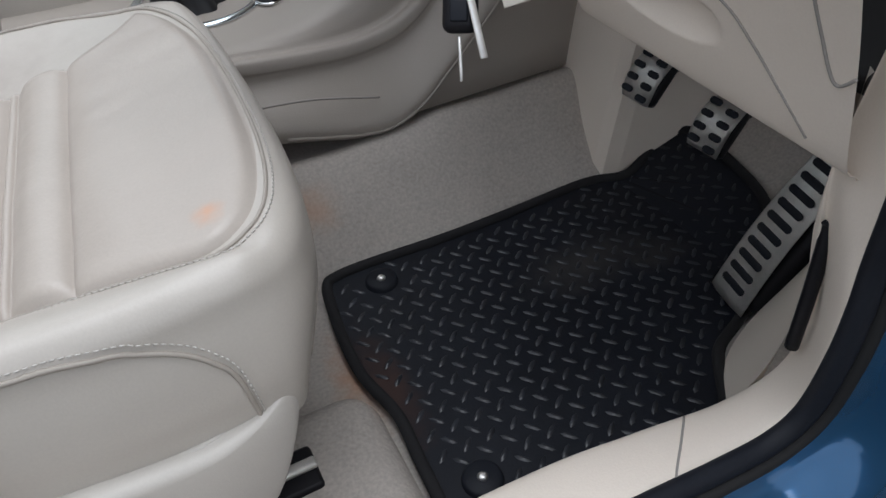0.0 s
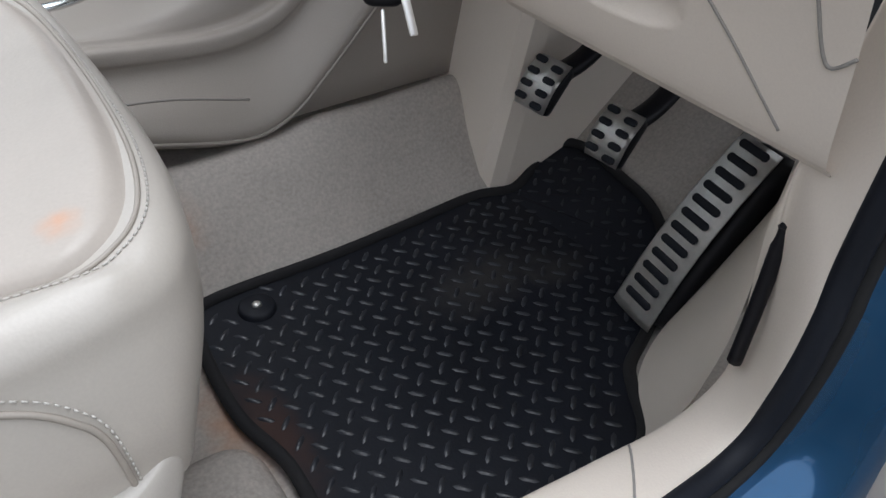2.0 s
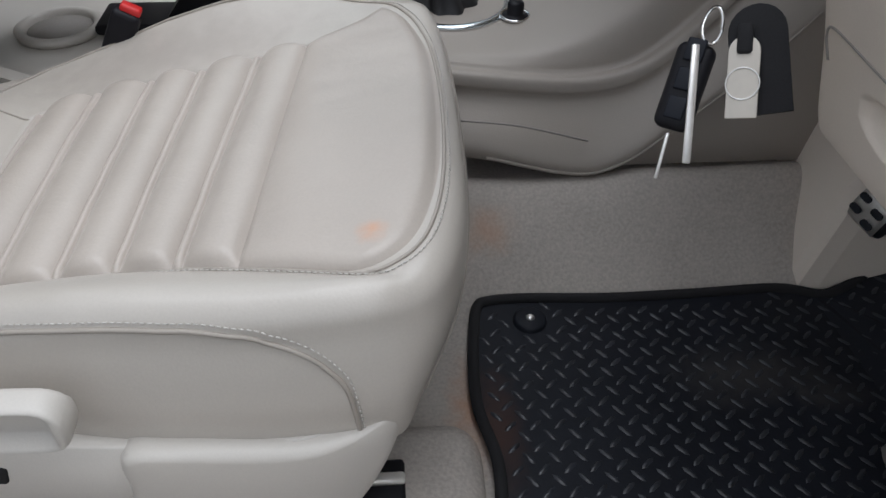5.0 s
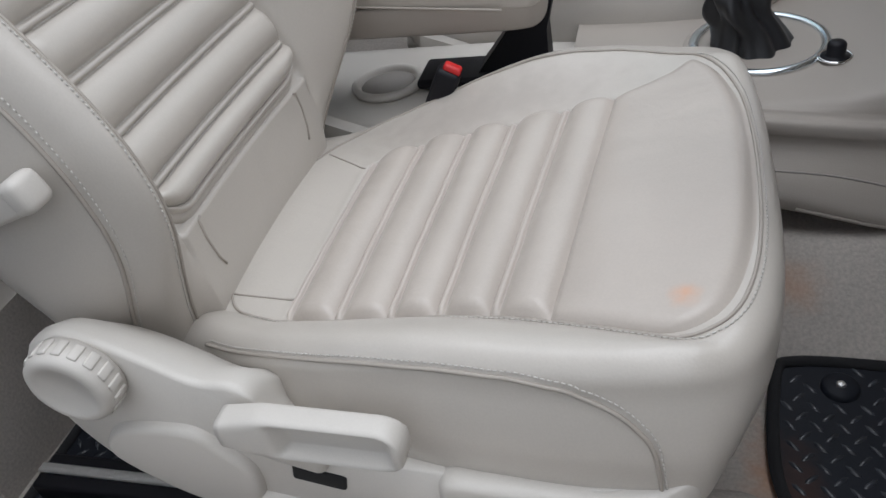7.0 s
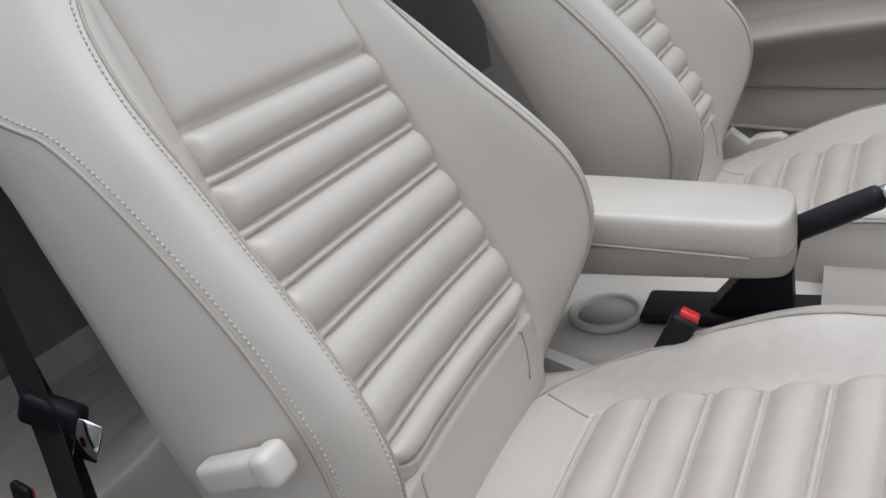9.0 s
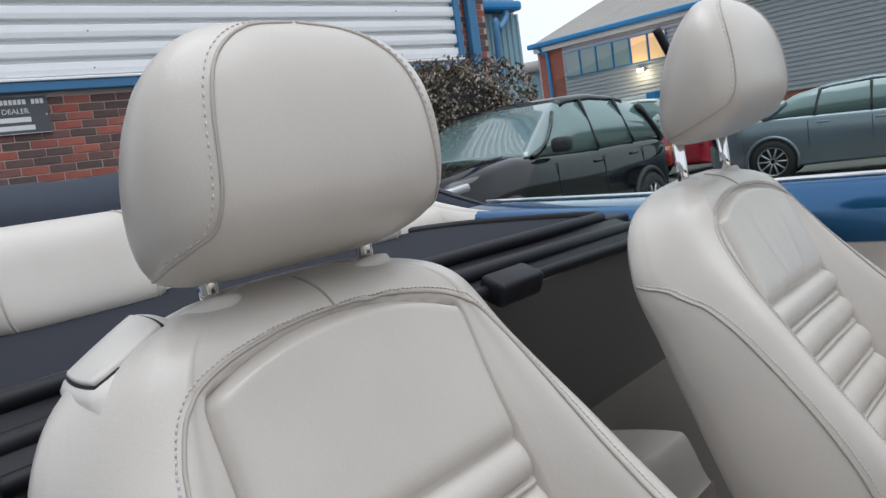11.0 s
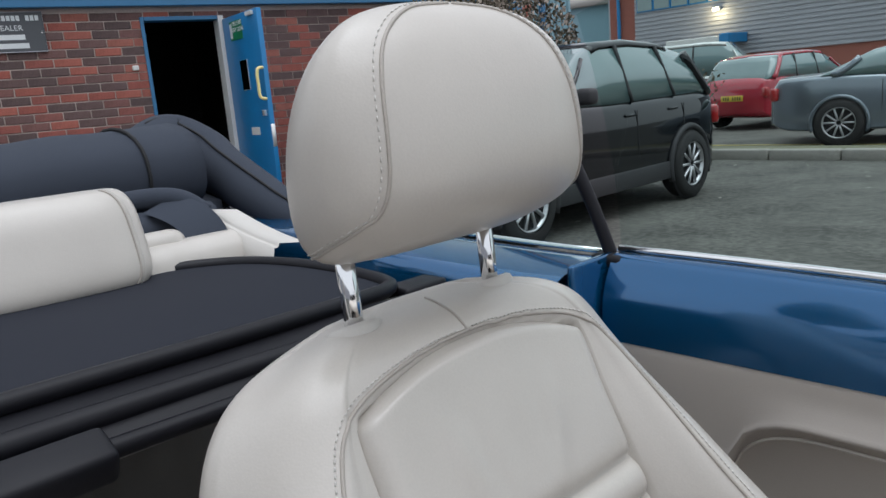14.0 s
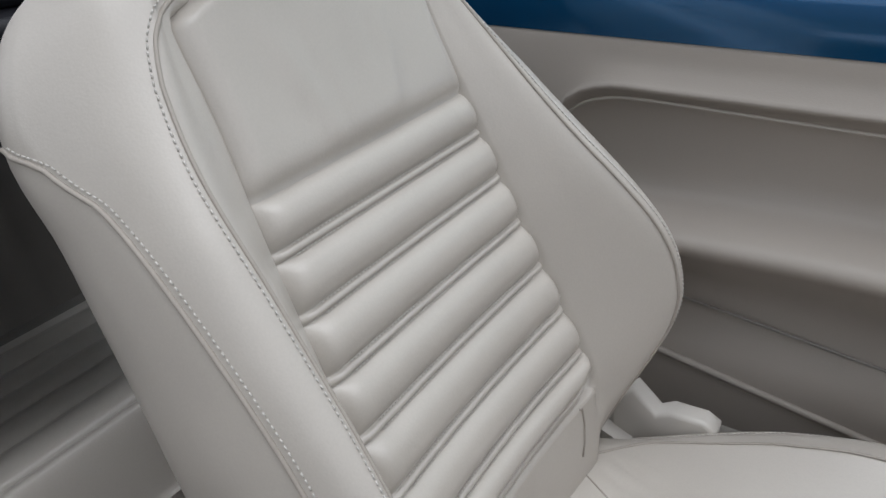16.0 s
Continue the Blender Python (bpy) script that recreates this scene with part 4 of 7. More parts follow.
# ---- dashboard over the pedals ----
dash = thing("dashboard", "beige plastic lower dashboard with a finger recess", "dashboard")
rows = []
for y in np.linspace(-0.775, -0.44, 90):
    tuck = 0.05 * smooth(-0.52, -0.44, y)
    row = curve([(1.15, y, 0.66), (0.90, y, 0.628), (0.785 + tuck, y, 0.612), (0.766 + tuck, y, 0.616), (0.755 + tuck, y, 0.630), (0.735 + tuck, y, 0.70), (0.700 + tuck, y, 0.80), (0.68 + tuck, y, 0.90)], 6)
    dense = []
    for j, (a, b) in enumerate(zip(row, row[1:])):
        n = 8 if 22 <= j < 36 else 1
        dense += [a + (b - a) * k / n for k in range(n)]
    dense.append(row[-1])
    for q in dense:
        # moulded finger recess, deeper along its upper edge
        near, up = abs((y + 0.622) / 0.053), (q[2] - 0.669) / 0.017
        d = near**2.6 + abs(up) ** (4 if up > 0 else 2)
        if q[0] < 0.80 and d < 1:
            q[0] += 0.016 * (1 - d) ** 0.5 * (0.62 + 0.38 * up)
    rows.append(dense)
part("lower_panel", sheet(rows), M_LITBEIGE, dash, "beige moulded knee panel")


def on_panel(y, z, out=0.0003):
    x = float(np.interp(z, (0.616, 0.630, 0.70, 0.80, 0.90), (0.766, 0.755, 0.735, 0.700, 0.68))) + 0.05 * smooth(-0.52, -0.44, y)
    return (x - out, y, z)


part("panel_joint", tube([on_panel(y, z) for y, z in curve([(-0.746, 0.630, 0), (-0.726, 0.652, 0), (-0.704, 0.675, 0), (-0.683, 0.692, 0), (-0.650, 0.700, 0), (-0.58, 0.703, 0), (-0.530, 0.705, 0), (-0.518, 0.697, 0), (-0.522, 0.68, 0)], 6)[:, :2]], 0.0009, 6), M_FELT, dash)
part("end_joint", tube([on_panel(y, z) for y, z in curve([(-0.775, 0.686, 0), (-0.765, 0.677, 0), (-0.759, 0.682, 0), (-0.752, 0.703, 0), (-0.745, 0.733, 0), (-0.738, 0.78, 0), (-0.733, 0.85, 0)], 6)[:, :2]], 0.0010, 6), M_FELT, dash)
# unseen upper dashboard and far face, added to keep light off the footwell
rows = []
for y in np.linspace(-0.80, 0.80, 24):
    rows.append(curve([(0.68, y, 0.90), (0.70, y, 0.97), (0.80, y, 1.02), (1.05, y, 1.04), (1.40, y, 1.03)], 5))
part("dash_top", sheet(rows), M_LITBEIGE, dash, "beige upper dashboard, added unseen to shade the footwell")
rows = []
for y in np.linspace(0.24, 0.78, 12):
    rows.append(curve([(1.15, y, 0.66), (0.90, y, 0.64), (0.80, y, 0.66), (0.75, y, 0.74), (0.71, y, 0.82), (0.68, y, 0.90)], 5))
part("dash_face", sheet(rows), M_LITBEIGE, dash, "beige dashboard face, added unseen")
part("underside", rbox((0.36, 0.34, 0.012), (0.98, -0.60, 0.655), 0.003, turn=(0, -3, 0)), M_BLACKMAT, dash, "dark underside")
column = thing("steering_column", "dark plastic steering column shroud", "steering column")
part("shroud", loft([[(x, -0.43 + r * math.cos(a) * 1.2, zc + r * math.sin(a)) for a in np.linspace(0, 2 * math.pi, 20, endpoint=False)] for x, zc, r in ((0.52, 0.80, 0.045), (0.58, 0.79, 0.055), (0.72, 0.765, 0.06), (0.85, 0.75, 0.06))]), M_BLACK, column)

# ---- tunnel trim beside the pedals ----
pts = []
for z, x0, y0 in ((0.27, 0.922, -0.349), (0.36, 0.938, -0.349), (0.48, 0.960, -0.349), (0.66, 0.99, -0.349)):
    pts.append([(x0, -0.20, z), (x0, y0 + 0.05, z), (x0 + 0.001, y0 + 0.02, z), (x0 + 0.008, y0 + 0.005, z), (x0 + 0.03, y0, z), (1.4, y0 + 0.005, z), (1.4, -0.2, z)])
part("tunnel_trim", loft(pts), M_LITBEIGE, None, "beige plastic trim beside the clutch pedal", kind="structure", smooth=False)

# ---- keys in the ignition ----
keys = thing("keys", "black remote car key with steel and leather fobs on a ring", "keys", at=(0.0, 0.0, 0.0))


def key_pose(at, right, up):
    r, u = Vector(right).normalized(), Vector(up).normalized()
    n = r.cross(u).normalized()
    u = n.cross(r)
    return Matrix(((r.x, u.x, n.x, at[0]), (r.y, u.y, n.y, at[1]), (r.z, u.z, n.z, at[2]), (0, 0, 0, 1)))


def arch(w, h, t):
    """A plate with a round top, thin along z."""
    pts = [(-w / 2, -h / 2), (w / 2, -h / 2)] + [(w / 2 * math.cos(a), h / 2 - w / 2 + w / 2 * math.sin(a)) for a in np.linspace(0, math.pi, 12)]
    return prism(pts, -t / 2, t / 2, 2, 0.0006, 2)


plate = part("steel_plate", arch(0.0181, 0.0489, 0.0025), M_PALESTEEL, keys, "pale steel plate with a faint round emblem")
plate.matrix_local = key_pose((0.6595, -0.5702, 0.6955), (0.865, -0.432, 0.254), (0.082, 0.624, 0.777))
part("emblem", tube([(0.0095 * math.cos(a), 0.0095 * math.sin(a) - 0.004, 0.0016) for a in np.linspace(0, 2 * math.pi, 24, endpoint=False)], 0.0006, 5, True), M_STEEL, plate)
part("plate_loop", rbox((0.0089, 0.018, 0.006), (0, 0.0225, 0.001), 0.002, 2), M_BINDING, plate, "black leather loop")
o = part("leather_tab", arch(0.0332, 0.0663, 0.003), M_BINDING, keys, "dark leather tab")
o.matrix_local = key_pose((0.6695, -0.5642, 0.7038), (0.872, -0.346, 0.346), (0.075, 0.626, 0.776))
fob = part("remote_fob", rbox((0.0237, 0.0544, 0.014), (0, 0, 0), 0.006, 4), M_BLACK, keys, "black remote key")
fob.matrix_local = key_pose((0.6322, -0.5548, 0.6808), (0.822, -0.569, 0.021), (0.304, 0.488, 0.819))
for k in range(3):
    part("button", rbox((0.0118, 0.014, 0.003), (0, 0.022 - 0.018 * k, 0.0075), 0.0012, 2), M_RUBBER, fob)
o = part("steel_strip", rbox((0.0051, 0.0722, 0.002), (0, 0, 0), 0.0006, 1, (0, 25, 0)), M_STEEL, keys, "narrow steel strip")
o.matrix_local = key_pose((0.6318, -0.5705, 0.6782), (0.889, -0.41, 0.205), (0.256, 0.527, 0.811))
o = part("blade", rbox((0.0022, 0.0294, 0.002), (0, 0, 0), 0.0006, 1), M_STEEL, keys, "steel key blade")
o.matrix_local = key_pose((0.618, -0.578, 0.646), (0.894, -0.447, 0), (0.272, 0.51, 0.816))
o = part("ring", tube([(0.0112 * 0.5 * math.cos(a), 0.0112 * math.sin(a), 0.002 * math.sin(2 * a)) for a in np.linspace(0, 2 * math.pi, 28, endpoint=False)], 0.0011, 6, True), M_CHROME, keys, "steel split ring")
o.matrix_local = key_pose((0.6455, -0.5425, 0.7155), (0.845, -0.507, 0.169), (0.267, 0.535, 0.802))

# ---- centre console ----
console = thing("centre_console", "beige plastic centre console with gear lever surround", "console")


def console_ring(x, low_y, low_z, ridge_y, ridge_z, top_z):
    """Cross-section: leaning side panel, a ridge with a narrow ledge, then the body up to the top."""
    half = curve([(x, -low_y + 0.014, low_z - 0.012), (x, -low_y, low_z), (x, -low_y + 0.004, low_z + 0.020), (x, -ridge_y - 0.012, ridge_z - 0.034), (x, -ridge_y - 0.007, ridge_z - 0.020), (x, -ridge_y - 0.0085, ridge_z - 0.014), (x, -ridge_y - 0.006, ridge_z - 0.003), (x, -ridge_y, ridge_z), (x, -ridge_y + 0.010, ridge_z - 0.001), (x, -ridge_y + 0.014, ridge_z + 0.002)], 4)
    rise = top_z - ridge_z
    upper = curve([(x, -ridge_y + 0.015, ridge_z + 0.003), (x, -ridge_y + 0.019, ridge_z + rise * 0.4), (x, -ridge_y + 0.030, ridge_z + rise * 0.8), (x, -ridge_y + 0.055, top_z), (x, -0.07, top_z + 0.002), (x, 0, top_z + 0.002)], 4)
    half = np.concatenate([half, upper])
    return np.concatenate([half, (half[:-1] * (1, -1, 1))[::-1]])


CONSOLE = np.array(((0.30, 0.19, 0.43, 0.160, 0.490, 0.500), (0.42, 0.215, 0.425, 0.170, 0.494, 0.499), (0.50, 0.226, 0.414, 0.178, 0.495, 0.500), (0.56, 0.232, 0.406, 0.180, 0.489, 0.500), (0.61, 0.235, 0.394, 0.181, 0.484, 0.502), (0.65, 0.237, 0.385, 0.182, 0.481, 0.512), (0.69, 0.239, 0.384, 0.183, 0.483, 0.530), (0.73, 0.240, 0.402, 0.184, 0.493, 0.562), (0.765, 0.240, 0.433, 0.184, 0.516, 0.602), (0.80, 0.240, 0.467, 0.185, 0.554, 0.648), (0.84, 0.239, 0.507, 0.186, 0.606, 0.705), (0.88, 0.237, 0.55, 0.187, 0.67, 0.77), (0.92, 0.235, 0.60, 0.188, 0.74, 0.84)))
smooth_rows = np.stack([curve([(v, 0, 0) for v in CONSOLE[:, k]], 4)[:, 0] for k in range(6)], 1)
part("console_body", sheet([console_ring(*q) for q in smooth_rows]), M_SHADEDBEIGE, console)
part("console_edge", tube([(q[0], -q[1] - 0.0005, q[2] + 0.001) for q in smooth_rows[12:]], 0.0022, 8), M_SHADEDBEIGE, console)
part("panel_line", tube(curve([(0.53, -0.222, 0.452), (0.60, -0.225, 0.444), (0.68, -0.229, 0.424)], 8), 0.0013, 6), M_FELT, console)
rows = []
for z, y, x0 in ((0.385, -0.222, 0.70), (0.391, -0.233, 0.705), (0.43, -0.231, 0.75), (0.467, -0.230, 0.79), (0.507, -0.229, 0.83), (0.55, -0.228, 0.87), (0.60, -0.226, 0.91), (0.70, -0.222, 0.98), (0.80, -0.215, 1.05)):
    rows.append([(x0 + (1.2 - x0) * k, y, z) for k in np.linspace(0, 1, 10)])
part("dash_flank", sheet(rows), M_SHADEDBEIGE, console, "beige side of the dashboard stack")
ring = [(0.532 + 0.078 * math.cos(a), -0.008 + 0.084 * math.sin(a), 0.5035) for a in np.linspace(0, 2 * math.pi, 56, endpoint=False)]
part("gear_surround", lathe([(0.083, -0.010), (0.094, -0.002), (0.088, 0.002), (0.080, 0.003)], (0.532, -0.008, 0.501), 48, caps=False), M_SHADEDBEIGE, console)
part("gear_ring", tube(ring, 0.0062, 10, True, flat=0.6), M_SATIN, console, "pale satin metal ring round the gaiter")
rows = []
for s in np.linspace(0, 1, 26):
    row = []
    for k in range(56):
        a = 2 * math.pi * k / 56
        r = 0.074 - 0.040 * smooth(0.0, 0.30, s) - 0.008 * smooth(0.3, 1.0, s)
        r += (0.006 * math.sin(4 * a + 5 * s) + 0.003 * math.sin(9 * a - 4 * s) + 0.003 * math.sin(3 * a + 14 * s)) * smooth(0.03, 0.2, s)
        z = 0.503 - 0.012 * math.sin(math.pi * min(1, s / 0.25)) + 0.016 * smooth(0.15, 0.3, s) + 0.135 * max(0.0, s - 0.2) ** 1.05
        row.append((0.532 - 0.020 * smooth(0.1, 0.5, s) - 0.020 * s + r * math.cos(a), -0.008 + 0.004 * s + r * math.sin(a) * (1.08 - 0.1 * s), z))
    rows.append(row)
part("gaiter", sheet(rows, False, True), material("black_gaiter_leather", (0.014, 0.014, 0.016), 0.42, fine=(300, 0.1), bump=0.3), console, "black leather gaiter with folds")
part("gear_knob", lathe([(0.012, 0), (0.017, 0.01), (0.025, 0.03), (0.030, 0.045), (0.030, 0.058), (0.024, 0.070), (0.012, 0.076), (0.001, 0.077)], (0.498, -0.004, 0.612), 28), M_BLACK, console, "black gear knob")
b = part("console_button", lathe([(0.018, 0), (0.018, 0.003), (0.012, 0.004), (0.0105, 0.006), (0.0105, 0.018), (0.008, 0.021), (0.001, 0.0215)], (0.611, -0.066, 0.504), 24), M_BLACK, console, "round black knob")
part("button_collar", tube([(0.611 + 0.018 * math.cos(a), -0.066 + 0.018 * math.sin(a), 0.506) for a in np.linspace(0, 2 * math.pi, 28, endpoint=False)], 0.0022, 6, True), M_CHROME, b)

# ---- between the seats: tunnel, cup holder, handbrake, armrest ----
tunnel = thing("rear_console", "beige plastic console between the front seats with a cup holder", "console")
rows = []
for x in np.linspace(-0.16, 0.34, 16):
    half = curve([(x, -0.135, 0.34), (x, -0.132, 0.42), (x, -0.122, 0.462), (x, -0.105, 0.474), (x, -0.05, 0.476), (x, 0, 0.476)], 4)
    rows.append(np.concatenate([half, (half[:-1] * (1, -1, 1))[::-1]]))
part("tunnel_body", sheet(rows), M_PALEPLASTIC, tunnel)
part("cup_holder", lathe([(0.052, 0.0), (0.054, 0.008), (0.050, 0.011), (0.043, 0.010), (0.042, 0.004), (0.041, 0.0015), (0.001, 0.0012)], (0.035, -0.022, 0.4765), 36), M_PALEPLASTIC, tunnel, "round cup holder rim")
part("cup_floor", lathe([(0.040, 0), (0.040, 0.001), (0.001, 0.001)], (0.035, -0.022, 0.4785), 30), M_FELT, tunnel)
brake = thing("handbrake", "black handbrake lever with chrome button", "handbrake")
part("base_plate", rbox((0.26, 0.075, 0.014), (0.215, -0.010, 0.486), 0.006, 3), M_BLACK, brake)
part("lever_foot", loft([[(0.17 + dx, y, 0.49) for dx, y in ((0, -.03), (0.10, -.03), (0.10, .02), (0, .02))], [(0.215 + dx, y, 0.545) for dx, y in ((0, -.022), (0.055, -.022), (0.055, .014), (0, .014))], [(0.245 + dx, y, 0.585) for dx, y in ((0, -.018), (0.035, -.018), (0.035, .010), (0, .010))]]), M_BLACK, brake, smooth=False)
part("grip", tube(curve([(0.235, -0.003, 0.575), (0.27, -0.003, 0.594), (0.32, 0, 0.616), (0.362, 0.003, 0.634)], 6), [0.013] * 3 + [0.0155] * 12 + [0.0150] * 3 + [0.0135], 14), M_BLACK, brake, "black grip")
part("button", tube([(0.362, 0.003, 0.634), (0.374, 0.0035, 0.6395), (0.377, 0.004, 0.641)], [0.0112, 0.0108, 0.006], 14), M_CHROME, brake, "chrome release button")
arm = thing("armrest", "padded cream leather centre armrest with plastic lower half", "armrest")
for nm, mt, zs in (("lid", M_LEATHER, ((0.618, 0.94), (0.622, 1.0), (0.642, 1.0), (0.652, 0.98), (0.658, 0.92), (0.661, 0.75))), ("box", M_SHADEDBEIGE, ((0.575, 0.84), (0.580, 0.92), (0.612, 0.985), (0.617, 0.985)))):
    rings = []
    for z, k in zs:
        ring = []
        for x, y in curve([(-0.16, -0.065, 0), (0.0, -0.066, 0), (0.18, -0.064, 0), (0.255, -0.058, 0), (0.274, -0.040, 0), (0.279, 0.0, 0), (0.274, 0.040, 0), (0.255, 0.058, 0), (0.18, 0.064, 0), (0, 0.066, 0), (-0.16, 0.065, 0)], 4)[:, :2]:
            drop = 0.10 * (x - 0.06) if nm == "lid" else 0.10 * (x - 0.06) * (1 if z > 0.62 else 0.2)
            ring.append((-0.16 + (x + 0.16) * (0.97 + 0.03 * k), -0.055 + y * k, z - drop * (1 if x > -0.1 else 0.6) + 0.012))
        rings.append(ring)
    part(nm, loft(rings), mt, arm)
line = [(x, -0.055 - 0.0665, 0.633 - 0.10 * (x - 0.06)) for x in np.linspace(-0.1, 0.235, 20)]
part("lid_seam", tube(line, 0.0016, 6), M_SEAM, arm)

# ---- buckles and belts ----
buckle = thing("belt_buckle", "black seat belt buckle with red release beside the driver's seat", "seat belt")
part("buckle_body", rbox((0.030, 0.024, 0.075), (0.155, -0.160, 0.530), 0.006, 3, (0, 28, 0)), M_BLACK, buckle)
part("release", rbox((0.022, 0.014, 0.010), (0.1755, -0.160, 0.564), 0.003, 2, (0, 28, 0)), M_RED, buckle, "red release button")
part("stalk", tube([(0.06, -0.145, 0.42), (0.10, -0.152, 0.46), (0.14, -0.158, 0.50)], 0.012, 8), M_BLACK, buckle)


# ---- driver's seat base and levers ----


def shield_outline(rows):
    return curve([(x, z, 0) for x, z in rows], 5, True)[:, :2]


SHIELD = [(-0.045, 0.455), (-0.072, 0.52), (-0.066, 0.585), (-0.025, 0.613), (0.012, 0.606), (0.045, 0.588), (0.078, 0.568), (0.108, 0.566), (0.124, 0.556), (0.132, 0.530), (0.155, 0.500), (0.20, 0.485), (0.28, 0.476), (0.36, 0.474), (0.42, 0.478), (0.438, 0.480), (0.452, 0.478), (0.456, 0.466), (0.447, 0.430), (0.42, 0.385), (0.375, 0.355), (0.32, 0.352), (0.25, 0.365), (0.15, 0.385), (0.05, 0.403), (-0.01, 0.425)]
bm = bmesh.new()
out = shield_outline(SHIELD)
cx, cz = 0.2, 0.46
rings = []
for y, k, fall in ((-0.222, 0.98, 0.050), (-0.238, 0.99, 0.032), (-0.252, 1.0, 0.016), (-0.264, 0.995, 0.008), (-0.273, 0.98, 0.004), (-0.279, 0.95, 0.0), (-0.282, 0.91, 0.0)):
    rings.append([(cx + (x - cx) * (1 - (1 - k) * 0.5), y + 0.03 * smooth(0.38, 0.48, x), cz + (z - cz) * k - fall * smooth(0.46, 0.53, z)) for x, z in out])
loft(rings, True, bm)
bmesh.ops.triangulate(bm, faces=[f for f in bm.faces if len(f.verts) > 4])
shield = part("seat_base_trim", bm, M_PALEPLASTIC, driver, "pale plastic seat base trim")


def raised(outline, centre, y0, steps, name, label):
    """A moulding standing proud of the seat base trim, with a soft rim."""
    ring = curve([(x, z, 0) for x, z in outline], 5, True)[:, :2]
    inward = np.array(centre) - ring
    inward /= np.linalg.norm(inward, axis=1)[:, None]
    rings = [[(x, y0 - h + 0.03 * smooth(0.38, 0.48, x), z) for x, z in ring + inward * d] for h, d in steps]
    b = loft(rings)
    bmesh.ops.triangulate(b, faces=[f for f in b.faces if len(f.verts) > 4])
    return part(name, b, M_PALEPLASTIC, shield, label)


# raised front cover, and the moulded box and lip round the pocket under the lever
SOFT = ((-0.02, 0.0), (0.004, 0.0005), (0.008, 0.002), (0.0105, 0.005), (0.0115, 0.009))
raised([(0.262, 0.476), (0.30, 0.478), (0.36, 0.474), (0.415, 0.476), (0.441, 0.482), (0.449, 0.466), (0.438, 0.428), (0.414, 0.388), (0.372, 0.362), (0.32, 0.357), (0.262, 0.371), (0.253, 0.392), (0.258, 0.44)], (0.35, 0.42), -0.2815, SOFT, "front_cover", "smooth pale plastic end cover")
raised([(-0.030, 0.470), (-0.022, 0.496), (0.0, 0.510), (0.035, 0.514), (0.066, 0.511), (0.086, 0.490), (0.104, 0.462), (0.095, 0.420), (0.060, 0.408), (0.011, 0.428)], (0.03, 0.465), -0.2795, SOFT, "hinge_box", "moulded box below the recline knob")
lip = curve([(0.070, 0.425, 0), (0.10, 0.418, 0), (0.15, 0.408, 0), (0.20, 0.398, 0), (0.258, 0.388, 0)], 6)[:, :2]
part("pocket_lip", loft([[(x, -0.276 - 0.012 * math.cos(a) - 0.002, z + 0.012 * math.sin(a)) for a in np.linspace(0, 2 * math.pi, 14, endpoint=False)] for x, z in lip]), M_PALEPLASTIC, shield, "rounded lip below the pocket")
part("pocket_slot", rbox((0.046, 0.006, 0.019), (0.157, -0.2815, 0.458), 0.004, 2, (0, 14, 0)), M_BLACKMAT, shield)
KX, KZ = -0.006, 0.574
knob = part("recline_knob", lathe([(0.036, 0.0), (0.036, 0.014), (0.0345, 0.021), (0.031, 0.0235), (0.0255, 0.0240), (0.0245, 0.0228), (0.001, 0.0228)], (KX, -0.284, KZ), 48, (90, 0, 0)), M_PALEPLASTIC, driver, "round ribbed recline knob")
for k in range(18):
    a = 2 * math.pi * k / 18
    part("knob_rib", rbox((0.0026, 0.014, 0.0078), (KX + 0.0360 * math.cos(a), -0.294, KZ + 0.0360 * math.sin(a)), 0.0012, 2, (0, -math.degrees(a), 0)), M_PALEPLASTIC, knob)
rows = []
for s in np.linspace(0, 1, 30):
    x = 0.112 + 0.138 * s
    hh = 0.0215 * min(1.0, 0.62 + 1.6 * s) * math.sqrt(max(0.02, 1 - max(0, (s - 0.86) / 0.14) ** 2.5 * 0.75))
    ring = []
    for t in np.linspace(0, 2 * math.pi, 32, endpoint=False):
        c, q = math.cos(t), math.sin(t)
        y = math.copysign(abs(c) ** 0.45, c) * 0.012
        z = math.copysign(abs(q) ** 0.45, q) * hh
        dent = 0.013 * smooth(0.28, 0.36, s) * smooth(0.955, 0.90, s) * smooth(0.84, 0.66, abs(z) / hh) if y < 0 else 0
        ring.append((x, -0.300 + y + dent, 0.541 + z - 0.006 * s))
    rows.append(ring)
part("height_lever", loft(rows), M_PALEPLASTIC, driver, "pale plastic height lever")
part("lever_stem", rbox((0.055, 0.02, 0.05), (0.150, -0.280, 0.500), 0.008, 3, (0, 20, 0)), M_PALEPLASTIC, driver)
m = pose(-0.022, -0.250, 0.706, 0, -18, 0)
o = part("side_handle", rbox((0.080, 0.020, 0.024), (-0.006, 0.0, 0.0), 0.006, 4), M_PALEPLASTIC, driver, "pale plastic fold handle")
o.matrix_local = m
part("handle_tip", rbox((0.020, 0.026, 0.027), (0.032, -0.004, 0.003), 0.007, 4), M_PALEPLASTIC, o)
# belt guide: a lid over a moulded box that runs down behind the shoulder
lid = np.array([(-0.112, 1.092, -0.086), (-0.118, 1.071, -0.040), (-0.172, 1.047, -0.040), (-0.168, 1.064, -0.086)])
up = np.array((-0.42, 0.88, 0.20))
lid = lid + up * 0.008
mid = lid.mean(0)


